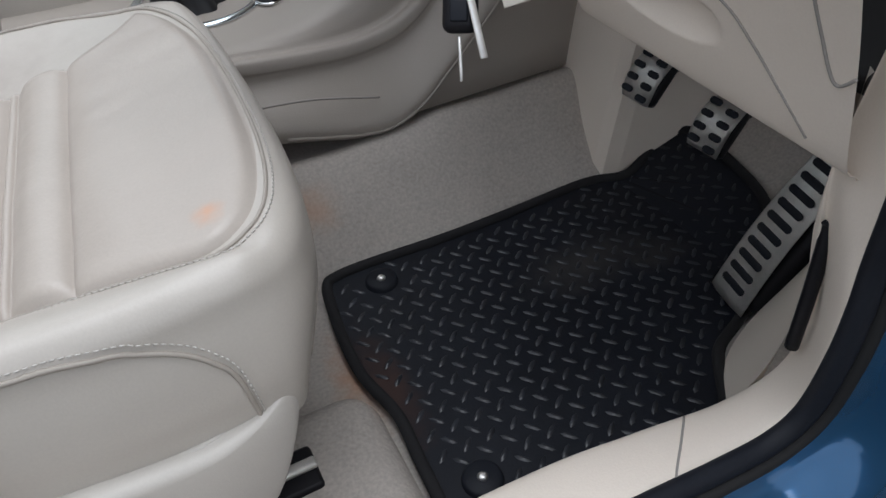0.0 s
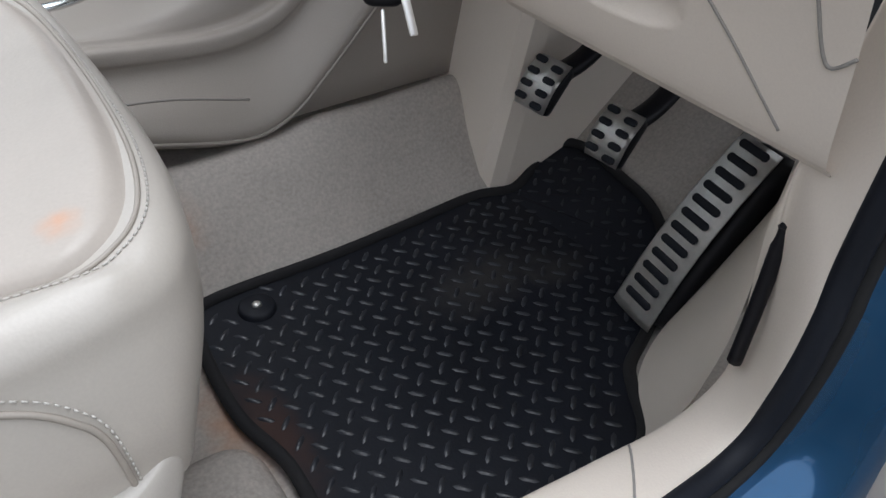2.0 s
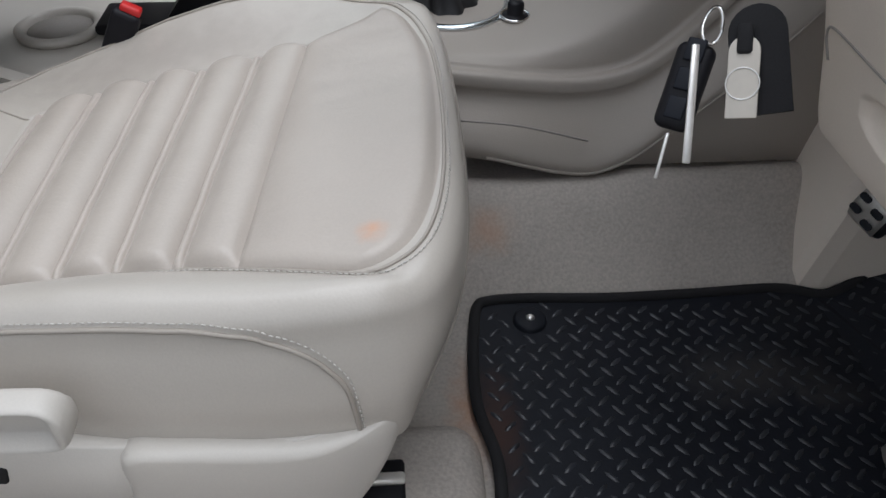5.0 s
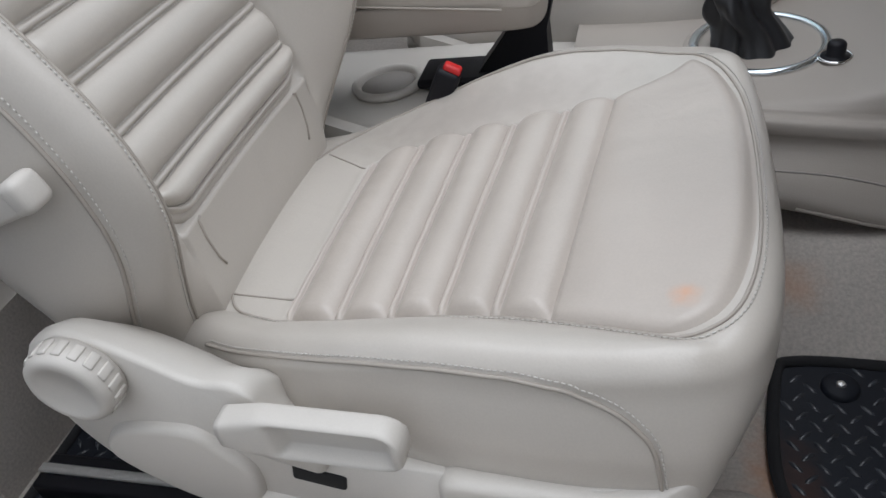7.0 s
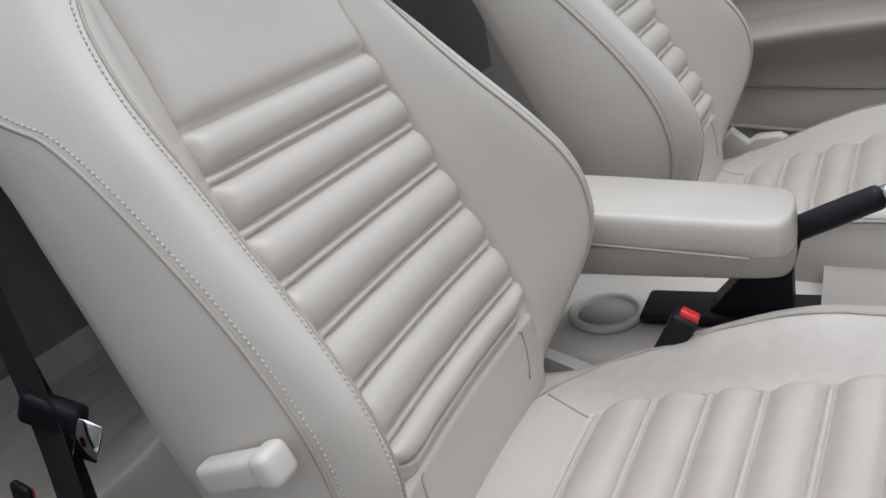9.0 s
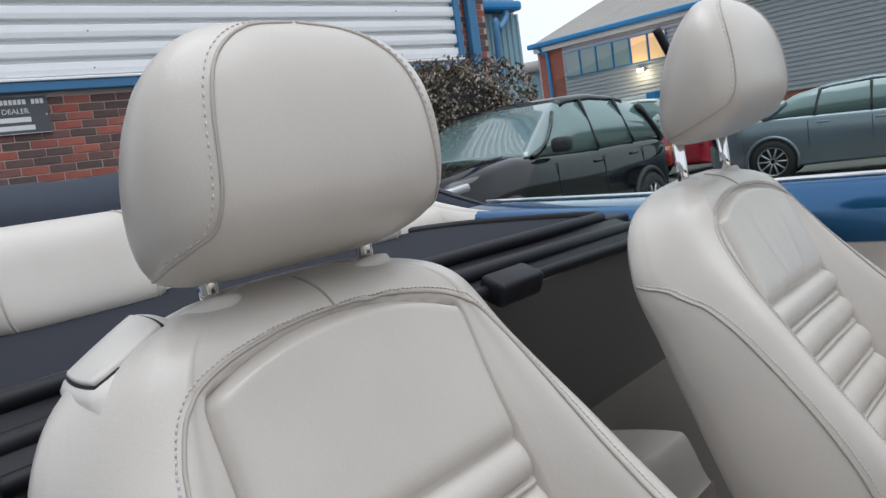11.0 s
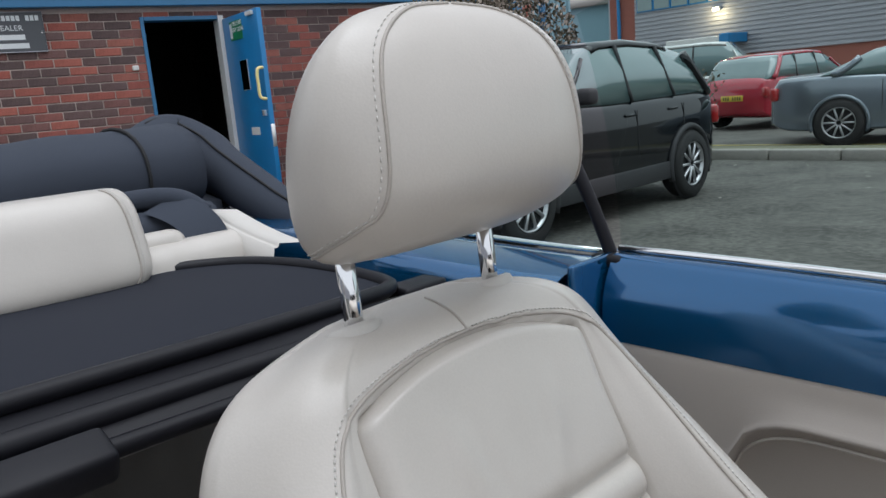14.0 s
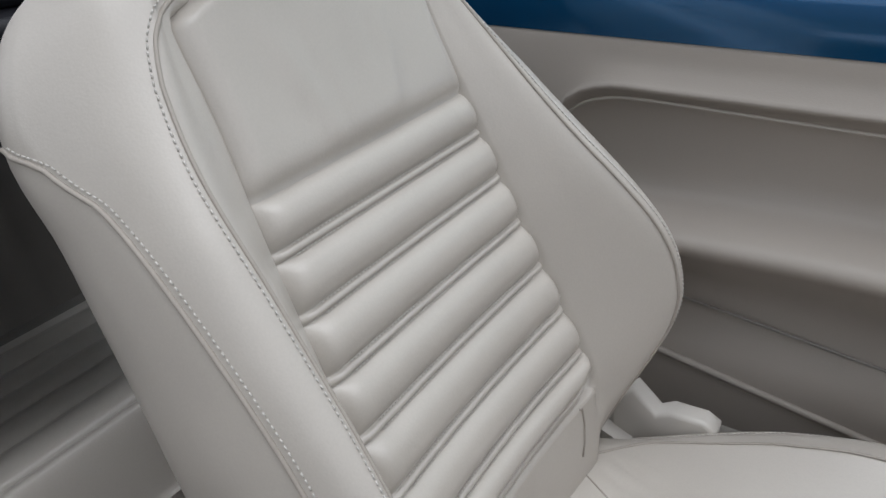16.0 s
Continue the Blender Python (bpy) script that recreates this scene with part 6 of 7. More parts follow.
o = part("door_seal", tube(curve([(0.075, 0.020, 0.96), (0.055, 0.012, 0.70), (0.06, 0.010, 0.42), (0.12, 0.012, 0.318), (0.30, 0.014, 0.305), (1.15, 0.014, 0.305)], 8), 0.010, 8), M_RUBBER, open_door, "black rubber seal")
o.matrix_local = OD


# ---- outside: ground ----
M_ASPHALT = material("worn_asphalt", (0.108, 0.105, 0.094), 0.9, fine=(22, 0.75), coarse=(1.4, 0.75), bump=1.0, spec=0.25)
M_CONCRETE = material("kerb_concrete", (0.30, 0.285, 0.255), 0.9, fine=(30, 0.2), coarse=(2, 0.2), bump=0.5)
M_MORTAR = material("mortar", (0.45, 0.37, 0.33), 0.95, fine=(90, 0.2), coarse=(2, 0.15), bump=0.5)
M_CLAD = material("silver_cladding", (0.82, 0.83, 0.84), 0.38, metal=0.15, fine=(60, 0.04), coarse=(0.8, 0.08))
M_CLAD2 = material("grey_lilac_cladding", (0.40, 0.40, 0.43), 0.5, metal=0.1, fine=(40, 0.04), coarse=(0.5, 0.08))
M_CLAD3 = material("pale_blue_cladding", (0.22, 0.36, 0.42), 0.5, fine=(40, 0.04), coarse=(0.5, 0.08))
M_BLUEPAINT = material("blue_gloss_paint", (0.022, 0.20, 0.46), 0.35, fine=(60, 0.08), coarse=(2.5, 0.14), bump=0.1)
M_TRIMBLUE = material("blue_trim_paint", (0.045, 0.17, 0.33), 0.4, fine=(40, 0.08), coarse=(2, 0.12))
M_WHITE = material("white_paint", (0.72, 0.71, 0.68), 0.5, fine=(60, 0.05))
M_YELLOW = material("yellow_paint", (0.88, 0.74, 0.32), 0.45, fine=(60, 0.06), coarse=(6, 0.12))
M_SKYBLUE = material("light_blue_paint", (0.10, 0.40, 0.68), 0.45, fine=(60, 0.06), coarse=(6, 0.1))
M_SIGN = material("grey_sign_board", (0.075, 0.08, 0.088), 0.5, fine=(80, 0.06))
M_LETTER = material("white_lettering", (0.70, 0.72, 0.72), 0.5)
M_GREEN = material("green_sign", (0.02, 0.22, 0.10), 0.45)
M_ROOF = material("grey_roof_sheets", (0.27, 0.26, 0.24), 0.8, fine=(8, 0.1), coarse=(0.5, 0.15))
M_PAPER = material("litter_paper", (0.65, 0.64, 0.62), 0.8)


def brick_material(name, island):
    m = material(name, (0.25, 0.09, 0.06), 0.9, fine=(80, 0.32), coarse=(17, 0.35), bump=0.9, spec=0.2)
    n, l = m.node_tree.nodes, m.node_tree.links
    r = n.new("ShaderNodeValToRGB")
    r.color_ramp.interpolation = "LINEAR"
    e = r.color_ramp.elements
    e[0].position, e[0].color = 0.0, (0.105, 0.076, 0.073, 1)
    e[1].position, e[1].color = 1.0, (0.37, 0.120, 0.090, 1)
    for pos, col in ((0.34, (0.145, 0.094, 0.088, 1)), (0.48, (0.23, 0.102, 0.088, 1)), (0.62, (0.31, 0.098, 0.076, 1)), (0.85, (0.33, 0.130, 0.100, 1))):
        x = e.new(pos)
        x.color = col
    src = n.new("ShaderNodeNewGeometry").outputs["Random Per Island"] if island else n.new("ShaderNodeObjectInfo").outputs["Random"]
    l.new(src, r.inputs[0])
    p = n["Principled BSDF"]
    vec = p.inputs["Base Color"].links[0].from_node
    mul = n.new("ShaderNodeVectorMath")
    mul.operation = "SCALE"
    l.new(r.outputs[0], mul.inputs[0])
    l.new(vec.inputs["Scale"].links[0].from_socket, mul.inputs["Scale"])
    l.new(mul.outputs[0], p.inputs["Base Color"])
    return m


M_BRICK, M_BRICKS = brick_material("brick_one", False), brick_material("brick_field", True)

g = bmesh.new()
xs = np.concatenate([[-3000, -400, -80, -40], np.linspace(-24, 24, 49), [40, 80, 400, 3000]])
rows = [[(x, y, -0.02 + (0.012 * noise.noise((x * 0.7, y * 0.7, 0)) if abs(x) < 25 and abs(y) < 25 else 0)) for y in xs] for x in xs]
part("ground", sheet(rows, bm=g), M_ASPHALT, None, "worn grey asphalt car park", kind="structure")
kerb = thing("kerb", "pale concrete kerb strip across the car park", "kerb", kind="structure")
for i in range(22):
    part("kerb_stone", rbox((0.90, 0.16, 0.17), (-7.2 + i * 0.915, 10.25 + 0.012 * i, 0.035 + random.uniform(-.004, .004)), 0.02, 2, (0, 0, 1)), M_CONCRETE, kerb)
part("verge", rbox((20.2, 0.55, 0.10), (2.4, 10.72, 0.05), 0.02, 1, (0, 0, 0.6)), material("mossy_verge", (0.16, 0.16, 0.10), 0.95, fine=(25, 0.3), coarse=(2, 0.3), bump=0.6), kerb, "mossy strip behind the kerb")
part("road_line", rbox((26, 0.10, 0.006), (2, 12.0, 0.0), 0), material("worn_yellow_line", (0.45, 0.38, 0.14), 0.9, coarse=(1.5, 0.4)), None, "worn yellow road line", kind="structure")
bm = bmesh.new()
for i in range(130):
    x, y = random.uniform(-6, 6), random.uniform(2.5, 10)
    r = random.uniform(0.008, 0.03)
    vs = [bm.verts.new((x + r * math.cos(a) * random.uniform(.6, 1.3), y + r * math.sin(a) * random.uniform(.6, 1.3), 0.006 + random.uniform(0, .008))) for a in np.linspace(0, 6.28, 6)[:-1]]
    bm.faces.new(vs)
part("leaf_litter", bm, M_CONCRETE, None, "scattered pale litter on the asphalt", kind="stuff", smooth=False)
paper = thing("paper_litter", "crumpled white paper lying on the asphalt", "litter")
part("sheet", sheet([[(-1.42 + i * 0.03, 4.55 + j * 0.03, 0.012 + 0.02 * random.random()) for j in range(4)] for i in range(8)]), M_PAPER, paper)

# ---- workshop wall: local s along the wall, o out of it, z up ----
WX, WY, DX, DYW = -6.58, 2.97, 0.2201, 0.9755


def wall_pt(s, o, z):
    return (WX + s * DX + o * DYW, WY + s * DYW - o * DX, z)


WALL = Matrix(((DX, -DYW, 0, WX), (DYW, DX, 0, WY), (0, 0, 1, 0), (0, 0, 0, 1)))  # local x along, local -y out


def wbox(s0, s1, o0, o1, z0, z1, bevel=0.0):
    """A box on the wall, in wall places."""
    return rbox((s1 - s0, o1 - o0, z1 - z0), ((s0 + s1) / 2, -(o0 + o1) / 2, (z0 + z1) / 2), bevel, 2)


def wall_part(name, bm, mat, parent=None, label="", kind="", smooth=False):
    o = part(name, bm, mat, parent, label, smooth, kind)
    o.matrix_local = WALL
    return o


wall = tagged(new("wall_workshop"), "brick workshop wall under silver cladding", "wall", kind="structure")
for s0, s1, z0, z1 in ((-1.66, 0.0, -0.1, 2.22), (0.0, 0.735, 2.13, 2.22), (0.735, 4.45, -0.1, 2.22), (3.95, 4.45, 2.22, 7.2)):
    wall_part("wall_core", wbox(s0, s1, -0.30, -0.008, z0, z1), M_MORTAR, wall)
brick_bm = rbox((0.215, 0.05, 0.065), (0, 0, 0), 0.004, 1)
half_bm = rbox((0.1025, 0.05, 0.065), (0, 0, 0), 0.004, 1)
brick_me = [bpy.data.meshes.new("brick"), bpy.data.meshes.new("brick_half")]
for me, b in zip(brick_me, (brick_bm, half_bm)):
    b.to_mesh(me)
    b.free()
    me.materials.append(M_BRICK)
field = bmesh.new()
count = 0
for row in range(96):
    z = 0.0375 + row * 0.075
    s = -1.66 + (0.0 if row % 2 else -0.1125)
    while s < 4.45:
        a, b = max(s, -1.66), min(s + 0.215, 4.45)
        s += 0.225
        if z > 2.2 and a < 3.95:
            continue
        if b > 0.0 and a < 0.735 and z < 2.13:
            if a < -0.05:
                b = -0.01
            elif b > 0.80:
                a = 0.745
            else:
                continue
        if b - a < 0.05:
            continue
        o = random.uniform(-0.003, 0.003)
        if a < 0.0 and 0.55 < z < 2.2 and count < 300 and abs(b - a - 0.215) < 0.002:
            ob = new("brick", brick_me[0])
            ob.parent = wall
            ob.matrix_local = WALL @ Matrix.Translation(((a + b) / 2, 0.025 - o, z))
            count += 1
        else:
            vs = [field.verts.new((x, y, h)) for x in (a, b) for y in (0.02, -o) for h in (z - 0.0325, z + 0.0325)]
            for q in ((0, 1, 3, 2), (4, 6, 7, 5), (2, 3, 7, 6), (1, 5, 7, 3), (0, 2, 6, 4)):
                field.faces.new([vs[k] for k in q])
wall_part("brick_field", field, M_BRICKS, wall, "further red and brown bricks", "stuff")

clad = tagged(new("cladding"), "silver ribbed metal cladding above the brick wall", "cladding", kind="structure")
prof = []
z = 2.335
while z < 7.2:
    prof += [(-0.012, z), (-0.012, z + 0.002), (0.046, z + 0.008), (0.054, z + 0.014), (0.058, z + 0.060), (0.054, z + 0.116), (0.046, z + 0.122), (-0.012, z + 0.134), (-0.012, z + 0.136)]
    z += 0.166
rows = [[(s, -o, h) for o, h in prof] for s in np.linspace(-1.60, 3.93, 6)]
wall_part("cladding_sheet", sheet(rows), M_CLAD, clad)
for z in np.arange(2.335, 6.9, 0.166):
    for s in np.arange(-1.2 + (0.4 if int(z * 6) % 2 else 0), 3.9, 0.85):
        if random.random() < 0.45:
            wall_part("screw", lathe([(0.001, 0.006), (0.008, 0.005), (0.010, 0.0)], (s, -0.056, z + 0.066), 8, (90, 0, 0)), M_FELT, clad)
wall_part("sill_flashing", wbox(-1.66, 3.96, -0.01, 0.085, 2.215, 2.300, 0.008), M_TRIMBLUE, clad, "blue metal flashing")
wall_part("sill_drip", wbox(-1.66, 3.96, 0.0, 0.100, 2.302, 2.328, 0.006), M_CLAD, clad)
wall_part("end_flashing", wbox(3.90, 3.985, -0.01, 0.085, 2.33, 7.2, 0.008), M_TRIMBLUE, clad, "blue end flashing")
wall_part("edge_post", wbox(-1.76, -1.655, -0.1, 0.07, -0.05, 2.215, 0.006), M_TRIMBLUE, clad, "blue door post")
wall_part("edge_post_upper", wbox(-1.70, -1.60, -0.05, 0.075, 2.330, 7.2, 0.006), M_TRIMBLUE, clad)
# the open bay's shade is a solid black block
wall_part("bay_shade_block", wbox(-6.0, -1.77, -2.5, -0.3, -0.05, 2.2), M_BLACKMAT, None, "solid black block in place of the shaded open bay", "structure")
wall_part("bay_lintel", wbox(-6.0, -1.62, -0.4, 0.02, 2.22, 7.2), M_CLAD2, None, "cladding above the open bay", "structure")
redcar = thing("red_panel", "red painted panel standing in the dark bay", "panel")
wall_part("panel", wbox(-2.6, -1.80, -0.25, -0.12, 0.2, 1.05, 0.05), material("red_paint", (0.45, 0.02, 0.02), 0.3, coat=0.6), redcar)

pipe = thing("downpipe", "blue square downpipe on the brick pier", "pipe")
wall_part("pipe", wbox(4.10, 4.235, 0.01, 0.11, 0.0, 7.2, 0.012), M_TRIMBLUE, pipe)

side = tagged(new("wall_annexe"), "grey ribbed annexe wall behind the workshop corner", "wall", kind="structure")
prof = []
s = 4.5
while s < 5.45:
    prof += [(s, 0.0), (s + 0.015, 0.02), (s + 0.05, 0.02), (s + 0.065, 0.0)]
    s += 0.1
wall_part("annexe_sheet", sheet([[(q, 0.52 - o, h) for q, o in prof] for h in (3.10, 9.5)]), M_CLAD2, side)
wall_part("annexe_lower", sheet([[(q + 0.03, 0.50 - o, h) for q, o in prof] for h in (-0.1, 2.98)]), M_CLAD3, side, "pale blue lower sheets")
wall_part("annexe_side", wbox(4.46, 5.46, -6.0, -0.54, -0.1, 9.5), M_CLAD2, side)
wall_part("annexe_gutter", wbox(4.46, 5.42, -0.52, -0.30, 3.00, 3.13, 0.04), M_BLUEPAINT, side, "blue gutter")
wall_part("annexe_pipe", tube(curve([(5.15, 0.38, 3.02), (5.12, 0.34, 2.90), (4.85, 0.20, 2.72), (4.75, 0.16, 2.6), (4.75, 0.16, 0.0)], 5), 0.045, 10), M_TRIMBLUE, side, "blue downpipe", smooth=True)

doorway = thing("workshop_door", "blue steel fire door standing open with a yellow handle", "door")
# room surfaces are coloured black to give the unlit interior
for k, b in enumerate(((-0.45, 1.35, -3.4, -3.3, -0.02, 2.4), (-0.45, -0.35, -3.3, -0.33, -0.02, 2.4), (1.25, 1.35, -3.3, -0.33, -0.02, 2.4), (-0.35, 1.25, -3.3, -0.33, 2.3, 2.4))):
    wall_part("room_lining", wbox(*b), M_BLACKMAT, None, "lining of the room behind the doorway, blackened for its shade", "structure")
wall_part("room_floor", wbox(-0.35, 1.25, -3.3, -0.33, -0.04, 0.004), M_BLACKMAT, None, "floor of the room behind the doorway, blackened for its shade", "structure")
wall_part("frame_left", wbox(-0.012, 0.020, -0.16, 0.012, -0.02, 2.13, 0.004), M_TRIMBLUE, doorway, "blue door frame")
wall_part("frame_right", wbox(0.690, 0.742, -0.16, 0.012, -0.02, 2.13, 0.004), M_WHITE, doorway, "white door frame")
wall_part("frame_top", wbox(0.021, 0.689, -0.16, 0.012, 2.095, 2.13, 0.004), M_TRIMBLUE, doorway)
leaf = WALL @ Matrix.Translation((0.745, -0.02, 0)) @ Euler((0, 0, radians(-86))).to_matrix().to_4x4()
o = part("leaf", rbox((0.84, 0.045, 2.06), (0.42, 0, 1.06), 0.004, 2), M_BLUEPAINT, doorway, "blue painted steel leaf")
o.matrix_local = leaf
for nm, mt, sz, at, lab in (("vision_panel", M_CHROME, (0.17, 0.012, 0.27), (0.42, -0.025, 1.55), "scratched steel vision panel"), ("letter_plate", M_WHITE, (0.19, 0.010, 0.07), (0.50, -0.025, 1.04), "white letter plate"), ("exit_sign", M_GREEN, (0.30, 0.004, 0.17), (0.33, -0.0255, 1.955), "green fire exit sign"), ("lock", M_STEEL, (0.05, 0.03, 0.05), (0.77, -0.03, 1.20), "steel lock"), ("closer", M_WHITE, (0.14, 0.03, 0.035), (0.70, -0.03, 2.06), "white closer bracket")):
    o = part(nm, rbox(sz, at, 0.003, 1), mt, doorway, lab, False)
    o.matrix_local = leaf
o = part("pull_handle", tube(curve([(0.83, -0.02, 1.32), (0.83, -0.075, 1.34), (0.83, -0.08, 1.45), (0.83, -0.075, 1.57), (0.83, -0.02, 1.59)], 5), 0.014, 10), M_YELLOW, doorway, "yellow pull handle")
o.matrix_local = leaf
o = part("edge_plate", rbox((0.006, 0.035, 0.20), (0.843, 0, 1.0), 0.001, 1), M_STEEL, doorway)
o.matrix_local = leaf


def lettering(name, text, size, mat, parent, m, label="", wide=1.0, align="CENTER"):
    c = bpy.data.curves.new(name, "FONT")
    c.body, c.size, c.extrude, c.align_x, c.align_y = text, size, 0.0012, align, "CENTER"
    c.materials.append(mat)
    tmp = bpy.data.objects.new(name, c)
    scene.collection.objects.link(tmp)
    bpy.context.view_layer.update()
    me = bpy.data.meshes.new_from_object(tmp.evaluated_get(bpy.context.evaluated_depsgraph_get()))
    bpy.data.objects.remove(tmp)
    o = new(name, me)
    o.parent = parent
    o.matrix_local = m @ Matrix.Diagonal((wide, 1, 1, 1))
    return tagged(o, label)


FACE = Euler((radians(90), 0, 0)).to_matrix().to_4x4()
lettering("exit_text", "FIRE EXIT\nKEEP CLEAR", 0.055, M_LETTER, doorway, leaf @ Matrix.Translation((0.375, -0.0285, 1.985)) @ FACE, "white lettering")
o = part("exit_figure", rbox((0.055, 0.003, 0.13), (0.215, -0.0285, 1.955), 0.001, 1), M_LETTER, doorway, "", False)
o.matrix_local = leaf

sign = thing("dealer_sign", "grey sign board with white lettering on the brick wall", "sign")
board = wall_part("board", wbox(-1.625, -0.79, 0.006, 0.022, 1.862, 2.192, 0.003), M_SIGN, sign)
wall_part("board_rim", tube([(-1.622, -0.0235, 1.865), (-0.793, -0.0235, 1.865), (-0.793, -0.0235, 2.189), (-1.622, -0.0235, 2.189)], 0.004, 6, True), M_CLAD2, sign, "thin pale edge")
for k in range(22):
    if k not in (7, 18):
        wall_part("name_bar", wbox(-1.59 + k * 0.0352, -1.563 + k * 0.0352, 0.0225, 0.024, 2.118, 2.160), M_LETTER, sign)
lettering("trade_text", "USED CAR DEALER", 0.062, M_LETTER, sign, WALL @ Matrix.Translation((-1.208, -0.0235, 2.058)) @ FACE, "white lettering", 0.98)
for z, head, n0 in ((1.985, "Tel:", -1.275), (1.915, "Mob:", -1.255)):
    lettering("phone_text", head, 0.062, M_LETTER, sign, WALL @ Matrix.Translation((-1.34, -0.0235, z)) @ FACE, "white lettering")
    wall_part("number_bar", wbox(n0, n0 + 0.33, 0.0225, 0.024, z - 0.020, z + 0.022), M_LETTER, sign, "white bar in place of digits")
for s in (-1.60, -0.815):
    wall_part("fixing", lathe([(0.001, 0.004), (0.006, 0.003), (0.007, 0)], (s, -0.022, 2.02), 10, (90, 0, 0)), M_STEEL, sign)
bell = thing("push_button", "small cream push button on the brick wall", "button")
wall_part("body", wbox(-0.14, -0.085, 0.002, 0.03, 1.665, 1.71, 0.008), M_WHITE, bell)

bollard = thing("bollard", "round steel bollard painted yellow over light blue", "bollard", at=wall_pt(-1.38, 0.28, 0))
part("post", lathe([(0.085, -0.02), (0.085, 1.13)], seg=28), M_SKYBLUE, bollard, "light blue post")
part("cap", lathe([(0.0855, 1.131), (0.0855, 1.25), (0.078, 1.275), (0.055, 1.292), (0.001, 1.298)], seg=28), M_YELLOW, bollard, "yellow cap")

# ---- hedge beside the wall ----
M_LEAF = material("dusty_hedge_leaves", (0.100, 0.088, 0.060), 0.7, fine=(30, 0.2), coarse=(2, 0.35), spec=0.3)
M_LEAFPALE = material("pale_hedge_leaves", (0.36, 0.30, 0.25), 0.75, fine=(30, 0.2), coarse=(2, 0.3))
hedge = thing("hedge", "clipped dusty hedge growing against the brick wall", "hedge")
leafbm = [bmesh.new(), bmesh.new()]
twig = bmesh.new()
for i in range(22000):
    t = random.uniform(0, 2 * math.pi)
    v = random.uniform(-0.15, 1)
    lump = 1 + 0.16 * noise.noise((math.cos(t) * 2, math.sin(t) * 2, v * 3)) + random.uniform(-0.06, 0.03)
    r = math.sqrt(max(0.0, 1 - max(0, v) ** 3.0)) * lump
    s, o, z = 3.30 + 1.42 * math.copysign(abs(math.cos(t)) ** 0.7, math.cos(t)) * r, 0.52 + 0.48 * math.copysign(abs(math.sin(t)) ** 0.7, math.sin(t)) * r, 0.35 + 1.80 * v * lump
    z = max(0.05, z)
    q = Vector((s, -o, z))
    n = Vector((random.gauss(0, 1), random.gauss(0, 1), random.gauss(0, 1) + 0.4)).normalized()
    a = n.orthogonal().normalized()
    b = n.cross(a)
    k = random.uniform(0.018, 0.036)
    w = k * 0.55
    bm = leafbm[1 if random.random() < 0.36 else 0]
    vs = [bm.verts.new(q + x * a * k + y * b * w + n * dz) for x, y, dz in ((-1, 0, 0), (0, 1, 0.006), (1, 0, 0), (0, -1, 0.006))]
    bm.faces.new(vs)
# solid black core paints the shaded depth behind the leaves
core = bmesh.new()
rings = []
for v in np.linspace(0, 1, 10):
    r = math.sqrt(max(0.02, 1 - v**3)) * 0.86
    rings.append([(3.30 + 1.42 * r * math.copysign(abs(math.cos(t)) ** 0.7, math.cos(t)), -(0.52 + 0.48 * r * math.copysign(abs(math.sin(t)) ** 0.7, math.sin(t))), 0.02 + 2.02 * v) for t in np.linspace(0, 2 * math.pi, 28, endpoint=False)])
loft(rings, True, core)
wall_part("hedge_core", core, M_BLACKMAT, hedge, "black core in place of the shade between the leaves")
wall_part("leaves", leafbm[0], M_LEAF, hedge, "dull green leaves", "stuff")
wall_part("pale_leaves", leafbm[1], M_LEAFPALE, hedge, "pale brown leaves", "stuff")


# ---- parked vehicles ----
M_TYRE = material("tyre_rubber", (0.02, 0.02, 0.02), 0.85, fine=(80, 0.2))
M_ALLOY = material("alloy_rim", (0.55, 0.55, 0.56), 0.3, metal=0.9)
M_LAMP = material("red_lamp", (0.35, 0.01, 0.01), 0.15, coat=0.6)
M_HEAD = material("headlamp_lens", (0.35, 0.36, 0.38), 0.08, metal=0.4, coat=0.6)
M_PLATEW = material("white_plate", (0.75, 0.75, 0.72), 0.4)
M_PLATEY = material("yellow_plate", (0.72, 0.52, 0.05), 0.4)
M_DARKTRIM = material("dark_trim", (0.025, 0.025, 0.027), 0.6)


def wheel(parent, x, y, r, width, m, spokes):
    s = 1 if y > 0 else -1
    w = part("wheel", lathe([(r * 0.68, -width / 2), (r * 0.92, -width / 2), (r, -width * 0.32), (r, width * 0.32), (r * 0.92, width / 2), (r * 0.68, width / 2)], seg=40, turn=(90, 0, 0), caps=False), M_TYRE, parent, "black tyre")
    w.matrix_local = m @ Matrix.Translation((x, y, r))
    b = lathe([(r * 0.67, -width * 0.3), (r * 0.69, 0), (r * 0.69, width * 0.44), (r * 0.64, width * 0.46), (r * 0.62, width * 0.2), (r * 0.60, 0.0), (0.001, 0.0)], seg=36, turn=(-90 * s, 0, 0), caps=False)
    rim = part("rim", b, M_ALLOY, w, "alloy rim")
    for k in range(spokes):
        a = 2 * math.pi * k / spokes
        o = part("spoke", rbox((r * 0.54, width * 0.16, r * 0.085), (r * 0.36, 0, 0), 0.01, 1), M_ALLOY, w)
        o.matrix_local = Matrix.Translation((0, s * width * 0.36, 0)) @ Euler((0, a, 0)).to_matrix().to_4x4()
    # dark disc paints the shade behind the spokes
    part("hub_shadow", lathe([(r * 0.60, 0), (0.001, 0.001)], (0, s * width * 0.18, 0), 30, (-90 * s, 0, 0)), M_DARKTRIM, w)


